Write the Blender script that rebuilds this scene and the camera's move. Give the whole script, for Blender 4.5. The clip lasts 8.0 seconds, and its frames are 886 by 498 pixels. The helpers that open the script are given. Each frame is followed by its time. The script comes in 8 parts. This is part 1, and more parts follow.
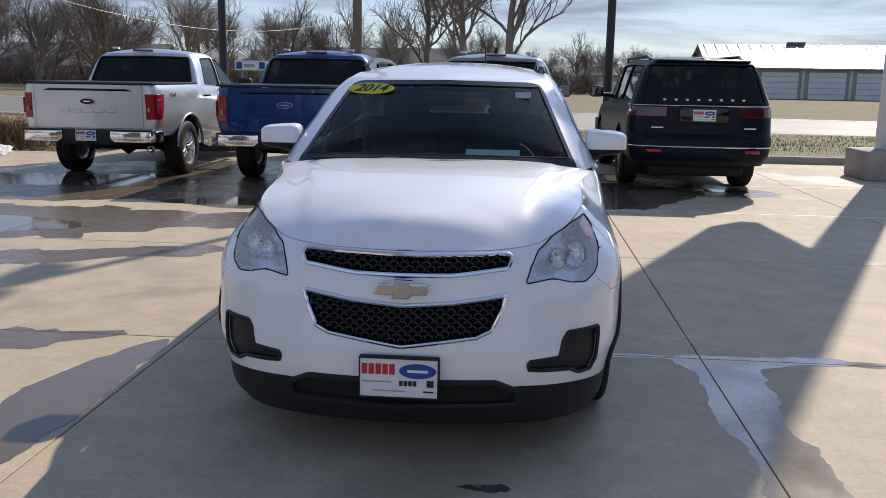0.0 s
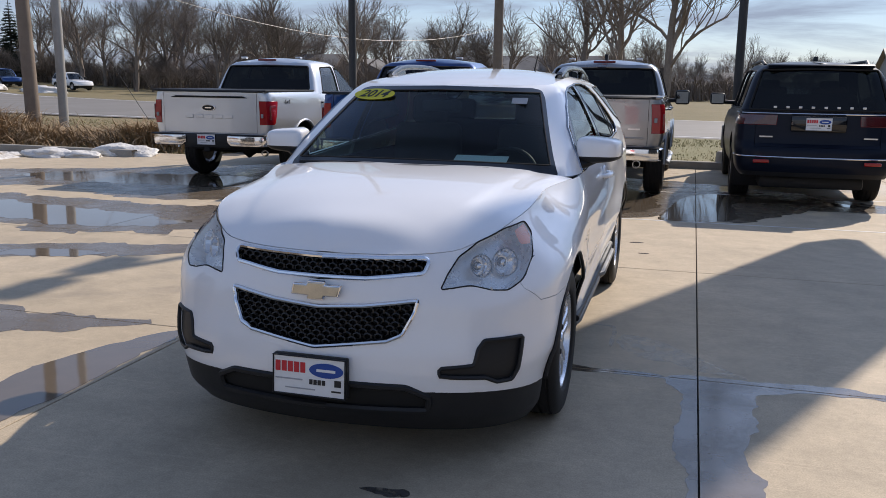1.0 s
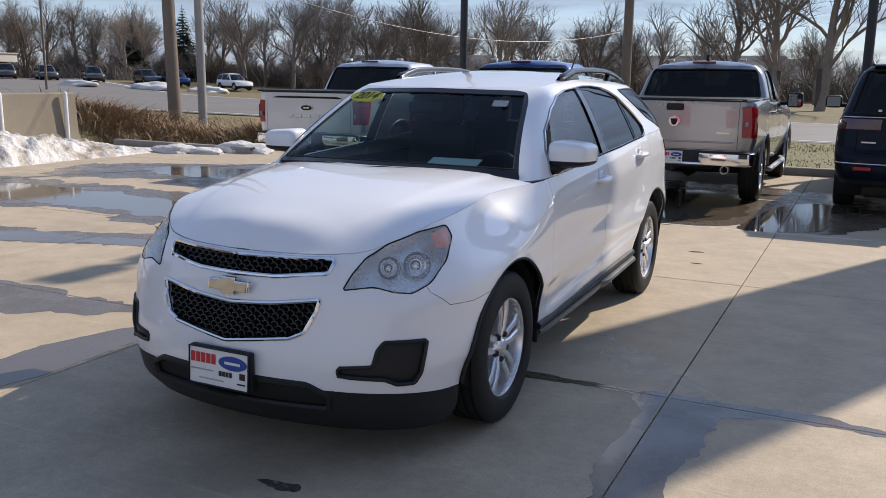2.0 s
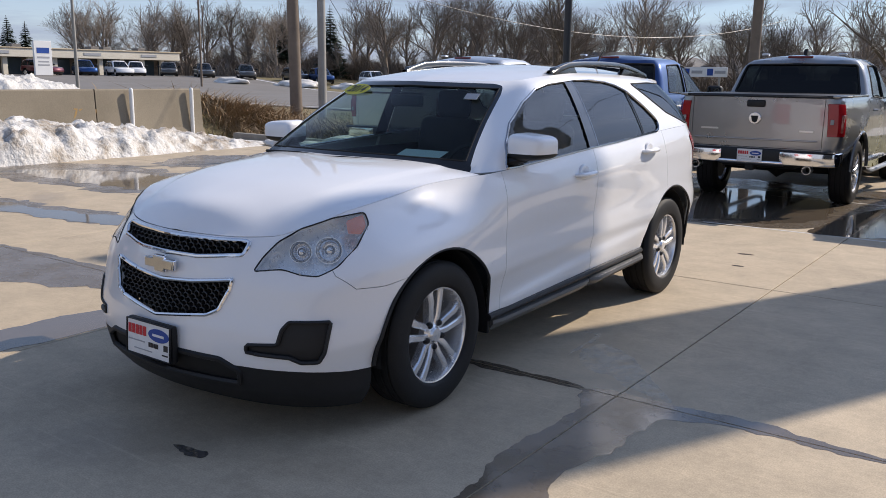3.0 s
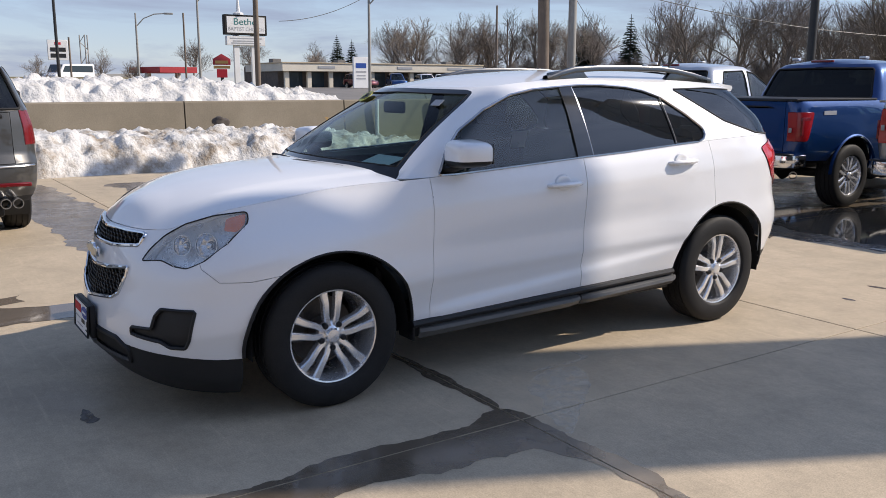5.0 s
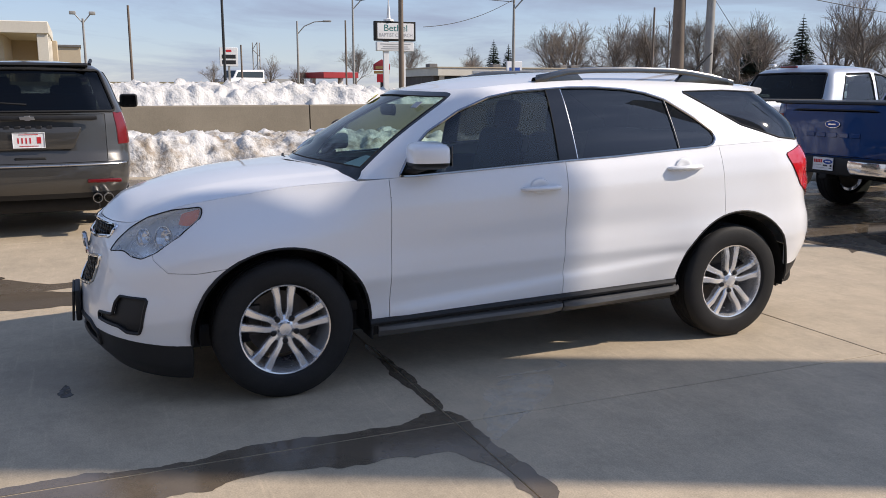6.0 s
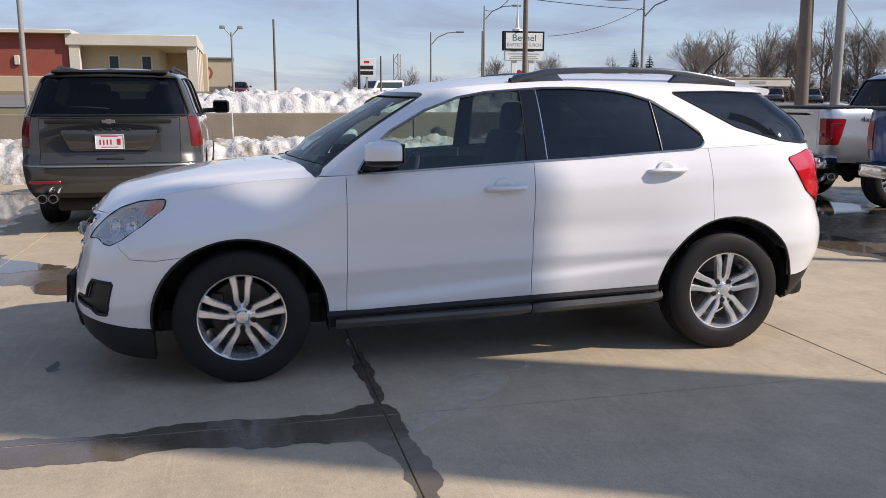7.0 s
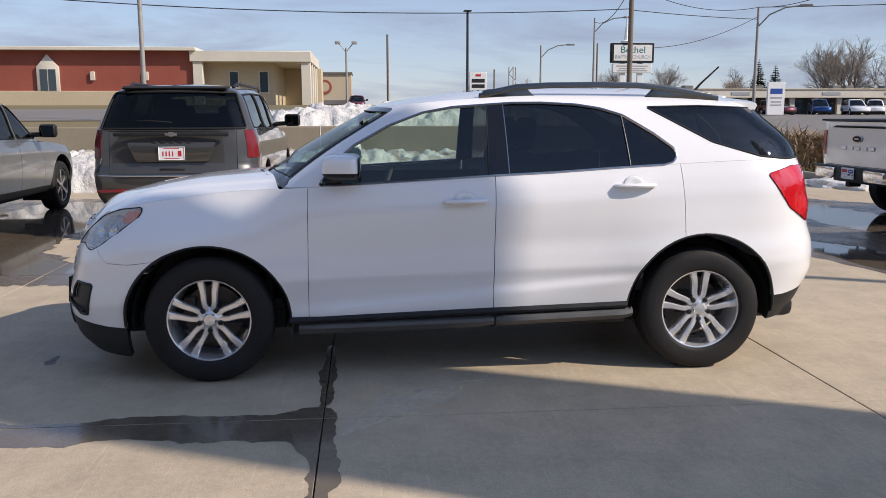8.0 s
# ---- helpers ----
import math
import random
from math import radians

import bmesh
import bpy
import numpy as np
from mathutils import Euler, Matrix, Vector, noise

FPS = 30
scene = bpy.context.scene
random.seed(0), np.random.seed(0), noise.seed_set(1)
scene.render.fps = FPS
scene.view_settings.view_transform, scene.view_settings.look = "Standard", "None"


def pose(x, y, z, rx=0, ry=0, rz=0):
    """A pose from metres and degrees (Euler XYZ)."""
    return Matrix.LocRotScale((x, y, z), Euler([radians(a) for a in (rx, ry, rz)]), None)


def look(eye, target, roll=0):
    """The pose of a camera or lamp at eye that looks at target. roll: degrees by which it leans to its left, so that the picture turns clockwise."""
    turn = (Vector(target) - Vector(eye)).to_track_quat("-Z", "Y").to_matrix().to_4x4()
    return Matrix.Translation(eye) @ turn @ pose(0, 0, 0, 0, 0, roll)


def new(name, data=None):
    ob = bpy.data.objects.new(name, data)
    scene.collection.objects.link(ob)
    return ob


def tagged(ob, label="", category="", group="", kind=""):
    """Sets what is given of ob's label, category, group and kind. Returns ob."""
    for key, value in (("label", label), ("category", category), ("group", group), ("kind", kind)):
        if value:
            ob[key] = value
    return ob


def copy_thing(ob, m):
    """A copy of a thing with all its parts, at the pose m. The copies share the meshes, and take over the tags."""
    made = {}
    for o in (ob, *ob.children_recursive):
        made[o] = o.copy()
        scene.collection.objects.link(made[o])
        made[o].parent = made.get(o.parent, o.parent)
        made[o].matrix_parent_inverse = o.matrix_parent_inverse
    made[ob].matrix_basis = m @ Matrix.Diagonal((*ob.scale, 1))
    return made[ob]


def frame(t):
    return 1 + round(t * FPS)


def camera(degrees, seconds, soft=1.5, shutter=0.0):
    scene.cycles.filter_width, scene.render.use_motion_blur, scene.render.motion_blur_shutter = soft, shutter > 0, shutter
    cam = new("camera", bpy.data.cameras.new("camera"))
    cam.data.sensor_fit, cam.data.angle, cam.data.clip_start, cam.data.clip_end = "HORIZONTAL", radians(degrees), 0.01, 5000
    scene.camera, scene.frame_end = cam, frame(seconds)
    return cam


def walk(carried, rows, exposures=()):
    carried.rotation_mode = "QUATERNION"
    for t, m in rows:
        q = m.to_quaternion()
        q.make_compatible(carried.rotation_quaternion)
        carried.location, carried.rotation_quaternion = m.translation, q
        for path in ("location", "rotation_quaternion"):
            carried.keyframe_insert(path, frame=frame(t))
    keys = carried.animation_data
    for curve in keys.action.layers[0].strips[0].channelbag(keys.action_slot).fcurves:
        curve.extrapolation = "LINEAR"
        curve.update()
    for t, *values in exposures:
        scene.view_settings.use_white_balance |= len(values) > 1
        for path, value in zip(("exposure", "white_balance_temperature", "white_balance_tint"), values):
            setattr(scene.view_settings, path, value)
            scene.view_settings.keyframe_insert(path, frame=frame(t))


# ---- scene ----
cam = camera(54.9, 8.0, soft=0.72)
PATH = [
    (0, (0.434, -5.578, 1.581), (0.269, -3.625, 1.182), 0.9),
    (0.5, (0.917, -5.529, 1.594), (0.561, -3.6, 1.2), 0.9),
    (1, (1.408, -5.402, 1.58), (0.867, -3.516, 1.194), 0.7),
    (1.5, (1.857, -5.221, 1.601), (1.147, -3.391, 1.216), 0.7),
    (3, (3.215, -4.618, 1.588), (2.066, -3.03, 1.19), 0.7),
    (3.5, (3.568, -4.308, 1.571), (2.29, -2.822, 1.173), 0.6),
    (4, (3.938, -3.972, 1.577), (2.531, -2.606, 1.186), 0.4),
    (4.5, (4.275, -3.626, 1.561), (2.75, -2.391, 1.178), 0.2),
    (5, (4.533, -3.213, 1.576), (2.897, -2.127, 1.197), 0.1),
    (6.5, (5.263, -1.857, 1.541), (3.391, -1.254, 1.181), 0.0),
    (7, (5.418, -1.403, 1.508), (3.501, -0.95, 1.162), -0.0),
    (7.5, (5.544, -0.964, 1.528), (3.596, -0.654, 1.198), -0.1),
    (8, (5.666, -0.545, 1.52), (3.7, -0.364, 1.203), -0.1),
]
walk(cam, [(t, look(eye, target, roll)) for t, eye, target, roll in PATH],
     [(0, 0.02, 6450, 15), (4, 0.07, 6450, 15), (8, -0.01, 6500, 16)])

# ---- world and sun ----
SUN_AZ = (0.427, 0.904)    # horizontal way towards the sun
SUN_EL = radians(36.5)
world = bpy.data.worlds.new("sky")
scene.world = world
world.use_nodes = True
wn, wl = world.node_tree.nodes, world.node_tree.links
wn.clear()
w_out = wn.new("ShaderNodeOutputWorld")
w_bg = wn.new("ShaderNodeBackground")
w_sky = wn.new("ShaderNodeTexSky")
w_sky.sky_type = "NISHITA"
w_sky.sun_disc = False
w_sky.sun_elevation = SUN_EL
w_sky.sun_rotation = math.atan2(SUN_AZ[0], SUN_AZ[1])
w_sky.altitude = 600
w_sky.air_density, w_sky.dust_density, w_sky.ozone_density = 1.0, 0.1, 3.0
w_tc = wn.new("ShaderNodeTexCoord")
w_map = wn.new("ShaderNodeMapping")
w_map.inputs["Scale"].default_value = (1.4, 1.4, 9.0)
w_map.inputs["Rotation"].default_value = (0.06, -0.05, 0.4)
w_noise = wn.new("ShaderNodeTexNoise")
w_noise.inputs["Scale"].default_value = 2.9
w_noise.inputs["Detail"].default_value = 7.0
w_noise.inputs["Roughness"].default_value = 0.6
w_noise.inputs["Distortion"].default_value = 0.5
w_ramp = wn.new("ShaderNodeValToRGB")
w_ramp.color_ramp.elements[0].position = 0.42
w_ramp.color_ramp.elements[1].position = 0.66
w_ramp.color_ramp.elements[0].color = (0.66, 0.66, 0.66, 1)
w_ramp.color_ramp.elements[1].color = (1.0, 1.0, 1.0, 1)
# thin cloud thickens towards the horizon and glows round the sun
w_sep = wn.new("ShaderNodeSeparateXYZ")
w_thin = wn.new("ShaderNodeMapRange")
w_thin.inputs["From Min"].default_value, w_thin.inputs["From Max"].default_value = 0.0, 0.75
w_thin.inputs["To Min"].default_value, w_thin.inputs["To Max"].default_value = 1.0, 0.36
w_dot = wn.new("ShaderNodeVectorMath")
w_dot.operation = "DOT_PRODUCT"
w_dot.inputs[1].default_value = (SUN_AZ[0] * math.cos(SUN_EL), SUN_AZ[1] * math.cos(SUN_EL), math.sin(SUN_EL))
w_lift = wn.new("ShaderNodeMapRange")
w_lift.interpolation_type = "SMOOTHSTEP"
w_lift.inputs["From Min"].default_value, w_lift.inputs["From Max"].default_value = 0.86, 1.0
w_lift.inputs["To Min"].default_value, w_lift.inputs["To Max"].default_value = 1.0, 6.0
w_fac = wn.new("ShaderNodeMath")
w_fac.operation = "MULTIPLY"
w_glow = wn.new("ShaderNodeVectorMath")
w_glow.operation = "SCALE"
w_glow.inputs[0].default_value = (2.06, 2.46, 3.24)
w_mix = wn.new("ShaderNodeMixRGB")
wl.new(w_tc.outputs["Generated"], w_sep.inputs["Vector"])
wl.new(w_sep.outputs["Z"], w_thin.inputs["Value"])
wl.new(w_tc.outputs["Generated"], w_dot.inputs[0])
wl.new(w_dot.outputs["Value"], w_lift.inputs["Value"])
w_away = wn.new("ShaderNodeMapRange")
w_away.interpolation_type = "SMOOTHSTEP"
w_away.inputs["From Min"].default_value, w_away.inputs["From Max"].default_value = 0.0, 0.80
w_away.inputs["To Min"].default_value, w_away.inputs["To Max"].default_value = 0.98, 0.82
w_mul = wn.new("ShaderNodeMath")
w_mul.operation = "MULTIPLY"
wl.new(w_dot.outputs["Value"], w_away.inputs["Value"])
wl.new(w_lift.outputs["Result"], w_mul.inputs[0])
wl.new(w_away.outputs["Result"], w_mul.inputs[1])
wl.new(w_mul.outputs["Value"], w_glow.inputs["Scale"])
wl.new(w_glow.outputs["Vector"], w_mix.inputs["Color2"])
wl.new(w_tc.outputs["Generated"], w_map.inputs["Vector"])
wl.new(w_map.outputs["Vector"], w_noise.inputs["Vector"])
wl.new(w_noise.outputs["Fac"], w_ramp.inputs["Fac"])
wl.new(w_ramp.outputs["Color"], w_fac.inputs[0])
wl.new(w_thin.outputs["Result"], w_fac.inputs[1])
wl.new(w_fac.outputs["Value"], w_mix.inputs["Fac"])
wl.new(w_sky.outputs["Color"], w_mix.inputs["Color1"])
wl.new(w_mix.outputs["Color"], w_bg.inputs["Color"])
w_bg.inputs["Strength"].default_value = 0.17
wl.new(w_bg.outputs["Background"], w_out.inputs["Surface"])

sun = new("sun", bpy.data.lights.new("sun", "SUN"))
sun.data.energy = 4.8
sun.data.angle = radians(0.53)
sun.data.color = (1.0, 0.91, 0.76)
_s = Vector((SUN_AZ[0] * math.cos(SUN_EL), SUN_AZ[1] * math.cos(SUN_EL), math.sin(SUN_EL)))
sun.matrix_world = look(_s * 60, (0, 0, 0))


# ---- materials ----
def principled(name, color, rough=0.5, metal=0.0, spec=0.5, coat=0.0, coat_rough=0.05):
    m = bpy.data.materials.new(name)
    m.use_nodes = True
    b = m.node_tree.nodes["Principled BSDF"]
    b.inputs["Base Color"].default_value = (*color, 1)
    b.inputs["Roughness"].default_value = rough
    b.inputs["Metallic"].default_value = metal
    b.inputs["Specular IOR Level"].default_value = spec
    b.inputs["Coat Weight"].default_value = coat
    b.inputs["Coat Roughness"].default_value = coat_rough
    return m


def surface(name, color, color2, rough=0.6, scale=4.0, fine=60.0, bump=0.1, metal=0.0, dirt=0.5, spec=0.5, coat=0.0,
            rough_var=0.12, bump_dist=0.01, vary=0.0, coords="Object"):
    """A grained material: two noises mix two colours, vary the gloss and give relief."""
    m = principled(name, color, rough, metal, spec, coat)
    nt = m.node_tree
    b = nt.nodes["Principled BSDF"]
    tc = nt.nodes.new("ShaderNodeTexCoord")
    src = tc.outputs[coords]
    big = nt.nodes.new("ShaderNodeTexNoise")
    big.inputs["Scale"].default_value = scale
    big.inputs["Detail"].default_value = 6
    big.inputs["Roughness"].default_value = 0.65
    small = nt.nodes.new("ShaderNodeTexNoise")
    small.inputs["Scale"].default_value = fine
    small.inputs["Detail"].default_value = 4
    nt.links.new(src, big.inputs["Vector"])
    nt.links.new(src, small.inputs["Vector"])
    ramp = nt.nodes.new("ShaderNodeValToRGB")
    ramp.color_ramp.elements[0].position = 0.5 - 0.5 * dirt * 0.5
    ramp.color_ramp.elements[1].position = 0.5 + 0.5 * dirt * 0.5
    ramp.color_ramp.elements[0].color = (*color, 1)
    ramp.color_ramp.elements[1].color = (*color2, 1)
    add = nt.nodes.new("ShaderNodeMath")
    add.operation = "MULTIPLY_ADD"
    add.inputs[1].default_value = 0.35
    nt.links.new(small.outputs["Fac"], add.inputs[0])
    sub = nt.nodes.new("ShaderNodeMath")
    sub.operation = "MULTIPLY_ADD"
    sub.inputs[1].default_value = 0.65
    sub.inputs[2].default_value = 0.0
    nt.links.new(big.outputs["Fac"], sub.inputs[0])
    nt.links.new(sub.outputs[0], add.inputs[2])
    nt.links.new(add.outputs[0], ramp.inputs["Fac"])
    col = ramp.outputs["Color"]
    if vary:
        oi = nt.nodes.new("ShaderNodeObjectInfo")
        hsv = nt.nodes.new("ShaderNodeHueSaturation")
        mr = nt.nodes.new("ShaderNodeMapRange")
        mr.inputs["To Min"].default_value = 1 - vary
        mr.inputs["To Max"].default_value = 1 + vary
        nt.links.new(oi.outputs["Random"], mr.inputs["Value"])
        nt.links.new(mr.outputs["Result"], hsv.inputs["Value"])
        nt.links.new(col, hsv.inputs["Color"])
        col = hsv.outputs["Color"]
    nt.links.new(col, b.inputs["Base Color"])
    rr = nt.nodes.new("ShaderNodeMapRange")
    rr.inputs["To Min"].default_value = max(0.02, rough - rough_var)
    rr.inputs["To Max"].default_value = min(1.0, rough + rough_var)
    nt.links.new(big.outputs["Fac"], rr.inputs["Value"])
    nt.links.new(rr.outputs["Result"], b.inputs["Roughness"])
    if bump:
        bp = nt.nodes.new("ShaderNodeBump")
        bp.inputs["Strength"].default_value = bump
        bp.inputs["Distance"].default_value = bump_dist
        nt.links.new(small.outputs["Fac"], bp.inputs["Height"])
        nt.links.new(bp.outputs["Normal"], b.inputs["Normal"])
    return m


def car_paint(name, color, color2, metal=0.0, rough=0.35, flake=0.0):
    m = surface(name, color, color2, rough, scale=1.3, fine=900 if flake else 90, bump=flake, metal=metal, dirt=1.2, spec=0.3, coat=1.0,
                rough_var=0.05, bump_dist=0.0005)
    b = m.node_tree.nodes["Principled BSDF"]
    b.inputs["Coat Roughness"].default_value = 0.025
    return m


def glass(name, tint, gloss=0.02, ior=1.5):
    """Thin tinted pane: clear transmission with a mirror gloss that grows towards grazing."""
    m = bpy.data.materials.new(name)
    m.use_nodes = True
    nt = m.node_tree
    nt.nodes.clear()
    out = nt.nodes.new("ShaderNodeOutputMaterial")
    tr = nt.nodes.new("ShaderNodeBsdfTransparent")
    tr.inputs["Color"].default_value = (*tint, 1)
    gl = nt.nodes.new("ShaderNodeBsdfGlossy")
    gl.inputs["Roughness"].default_value = gloss
    lw = nt.nodes.new("ShaderNodeLayerWeight")
    lw.inputs["Blend"].default_value = 0.5
    pw = nt.nodes.new("ShaderNodeMath")
    pw.operation = "POWER"
    pw.inputs[1].default_value = 5.0
    f0 = 2.0 * ((ior - 1) / (ior + 1)) ** 2
    fr = nt.nodes.new("ShaderNodeMapRange")
    fr.inputs["To Min"].default_value, fr.inputs["To Max"].default_value = f0, 0.95
    nt.links.new(lw.outputs["Facing"], pw.inputs[0])
    nt.links.new(pw.outputs[0], fr.inputs["Value"])
    mx = nt.nodes.new("ShaderNodeMixShader")
    nt.links.new(fr.outputs["Result"], mx.inputs["Fac"])
    nt.links.new(tr.outputs[0], mx.inputs[1])
    nt.links.new(gl.outputs[0], mx.inputs[2])
    nt.links.new(mx.outputs[0], out.inputs["Surface"])
    return m


M_WHITE = car_paint("white_paint", (0.83, 0.83, 0.835), (0.80, 0.80, 0.805))
M_SILVER = car_paint("silver_paint", (0.64, 0.655, 0.67), (0.57, 0.585, 0.60), 0.6, 0.30, 0.02)
M_PEWTER = car_paint("pewter_paint", (0.30, 0.30, 0.30), (0.26, 0.26, 0.26), 0.72, 0.28, 0.02)
M_BLUE = car_paint("blue_paint", (0.003, 0.046, 0.190), (0.003, 0.038, 0.155), 0.6, 0.30)
M_NAVY = car_paint("navy_paint", (0.007, 0.011, 0.022), (0.006, 0.009, 0.018), 0.0, 0.35)
M_NAVY.node_tree.nodes["Principled BSDF"].inputs["Coat Weight"].default_value = 0.10
M_NAVY.node_tree.nodes["Principled BSDF"].inputs["Specular IOR Level"].default_value = 0.1
M_GRAPHITE = car_paint("graphite_paint", (0.078, 0.075, 0.069), (0.060, 0.057, 0.052), 0.4, 0.34)
M_GREYCAR = car_paint("grey_paint", (0.22, 0.23, 0.24), (0.18, 0.19, 0.20), 0.5, 0.32)
M_REDCAR = car_paint("red_paint", (0.14, 0.02, 0.03), (0.10, 0.015, 0.02), 0.3, 0.3)
M_CLAD = surface("black_plastic", (0.013, 0.0135, 0.015), (0.022, 0.022, 0.023), 0.5, 8, 300, 0.15, dirt=0.8, spec=0.3, bump_dist=0.002)
M_STEP = surface("step_plastic", (0.085, 0.085, 0.086), (0.115, 0.115, 0.114), 0.38, 8, 300, 0.15, dirt=0.8, spec=0.4, bump_dist=0.002)
M_GLOSSBLACK = principled("gloss_black", (0.006, 0.006, 0.007), 0.08, coat=0.3)
M_GAP = principled("gap_black", (0.006, 0.006, 0.006), 0.8)
M_RUBBER = surface("tyre_rubber", (0.012, 0.012, 0.013), (0.026, 0.025, 0.024), 0.62, 6, 150, 0.2, dirt=0.8, spec=0.22, bump_dist=0.003)
M_ALLOY = surface("alloy", (0.88, 0.88, 0.89), (0.76, 0.76, 0.77), 0.24, 9, 200, 0.02, 0.75, dirt=0.9, bump_dist=0.001)
M_DARKALLOY = surface("dark_alloy", (0.22, 0.22, 0.225), (0.38, 0.38, 0.38), 0.35, 9, 200, 0.02, 0.8, dirt=0.6, bump_dist=0.001)
M_CHROME = surface("chrome", (0.82, 0.82, 0.83), (0.70, 0.70, 0.72), 0.10, 5, 80, 0.0, 1.0, dirt=1.0, rough_var=0.05)
M_DULLCHROME = surface("satin_metal", (0.60, 0.60, 0.60), (0.50, 0.50, 0.50), 0.3, 5, 80, 0.02, 1.0, dirt=1.0)
M_TRIM = surface("bright_trim", (0.42, 0.42, 0.43), (0.34, 0.34, 0.35), 0.16, 5, 80, 0.0, 1.0)
M_IRON = surface("brake_iron", (0.075, 0.068, 0.062), (0.12, 0.105, 0.09), 0.5, 14, 90, 0.1, 0.6)
M_GLASS = glass("clear_car_glass", (0.52, 0.66, 0.64), 0.01, 1.26)
M_TINT = glass("privacy_glass", (0.10, 0.115, 0.115))
M_TINTDARK = glass("dark_rear_glass", (0.05, 0.06, 0.06), 0.02, 1.30)
M_TINTMID = glass("tinted_glass", (0.70, 0.80, 0.75))
M_LENS = glass("lamp_lens", (0.93, 0.95, 0.96), 0.05, 1.5)
_lt = M_LENS.node_tree
_haze = _lt.nodes.new("ShaderNodeBsdfDiffuse")
_haze.inputs["Color"].default_value = (0.78, 0.80, 0.80, 1)
_hm = _lt.nodes.new("ShaderNodeMixShader")
_hn = _lt.nodes.new("ShaderNodeTexNoise")
_hn.inputs["Scale"].default_value = 6.0
_hr = _lt.nodes.new("ShaderNodeMapRange")
_hr.inputs["To Min"].default_value, _hr.inputs["To Max"].default_value = 0.10, 0.32
_lt.links.new(_hn.outputs["Fac"], _hr.inputs["Value"])
_lt.links.new(_hr.outputs["Result"], _hm.inputs["Fac"])
_mixn = next(n for n in _lt.nodes if n.type == "MIX_SHADER" and n is not _hm)
_tr = next(n for n in _lt.nodes if n.type == "BSDF_TRANSPARENT")
_lt.links.new(_tr.outputs[0], _hm.inputs[1])
_lt.links.new(_haze.outputs[0], _hm.inputs[2])
_lt.links.new(_hm.outputs[0], _mixn.inputs[1])
M_RED = principled("red_lens", (0.33, 0.007, 0.010), 0.18, coat=0.4)
M_REDCLEAR = principled("bright_red_lens", (0.58, 0.012, 0.018), 0.12, coat=1.0)
M_RAIL = surface("rail_metal", (0.17, 0.168, 0.166), (0.13, 0.128, 0.126), 0.24, 9, 200, 0.02, 1.0)
M_REDSMOKE = principled("smoked_red_lens", (0.06, 0.005, 0.007), 0.12, coat=1.0)
M_MIRROR = principled("mirror_glass", (0.12, 0.125, 0.13), 0.03, 1.0)
M_REDDARK = principled("dark_red_lens", (0.16, 0.008, 0.010), 0.18, coat=0.4)
M_GRILLE = surface("grille_black", (0.010, 0.010, 0.011), (0.016, 0.016, 0.016), 0.42, 8, 200, 0.02)
M_AMBER = principled("amber_lens", (0.75, 0.16, 0.02), 0.25, coat=0.6)
M_HOUSING = surface("lamp_housing", (0.93, 0.94, 0.95), (0.86, 0.87, 0.88), 0.28, 12, 90, 0.0, 0.55)
M_GOLD = surface("gold_badge", (0.64, 0.61, 0.53), (0.56, 0.53, 0.46), 0.34, 30, 200, 0.0, 0.8)
M_SEAT = surface("seat_cloth", (0.020, 0.021, 0.024), (0.034, 0.034, 0.037), 0.9, 6, 220, 0.2)
M_DASH = surface("dash_plastic", (0.012, 0.012, 0.014), (0.020, 0.020, 0.022), 0.6, 6, 220, 0.1)
M_PAPER = principled("paper_white", (0.80, 0.80, 0.78), 0.7)
M_YELLOW = principled("sticker_yellow", (0.62, 0.55, 0.02), 0.5)
M_INK = principled("ink_black", (0.012, 0.012, 0.014), 0.5)
M_INKRED = principled("ink_red", (0.55, 0.02, 0.03), 0.5)
M_INKBLUE = principled("ink_blue", (0.01, 0.06, 0.30), 0.5)
M_INKGREY = principled("ink_grey", (0.35, 0.36, 0.38), 0.5)
M_TEAL = principled("ink_teal", (0.02, 0.16, 0.15), 0.5)
M_ORANGE = surface("spray_orange", (0.44, 0.24, 0.06), (0.31, 0.22, 0.10), 0.8, 9, 60, 0.1)
M_SIGNWHITE = surface("sign_white", (0.80, 0.80, 0.80), (0.72, 0.72, 0.71), 0.45, 1.0, 30, 0.02)
M_POLEBLACK = surface("pole_black", (0.016, 0.016, 0.017), (0.028, 0.027, 0.026), 0.5, 2, 60, 0.05)
M_POLESTEEL = surface("pole_steel", (0.36, 0.345, 0.32), (0.27, 0.26, 0.24), 0.55, 2, 60, 0.05, 0.1)
M_POLEWOOD = surface("pole_wood", (0.23, 0.18, 0.14), (0.14, 0.11, 0.085), 0.85, 3, 45, 0.5, dirt=0.9)
M_BARK = surface("bark", (0.125, 0.102, 0.084), (0.075, 0.060, 0.050), 0.9, 2, 30, 0.4, vary=0.25)
M_TWIG = surface("twigs", (0.26, 0.215, 0.175), (0.16, 0.132, 0.108), 0.9, 0.4, 9, 0.0, vary=0.3)
M_PINE = surface("pine_needles", (0.020, 0.040, 0.022), (0.035, 0.055, 0.028), 0.8, 0.6, 12, 0.0, vary=0.2)


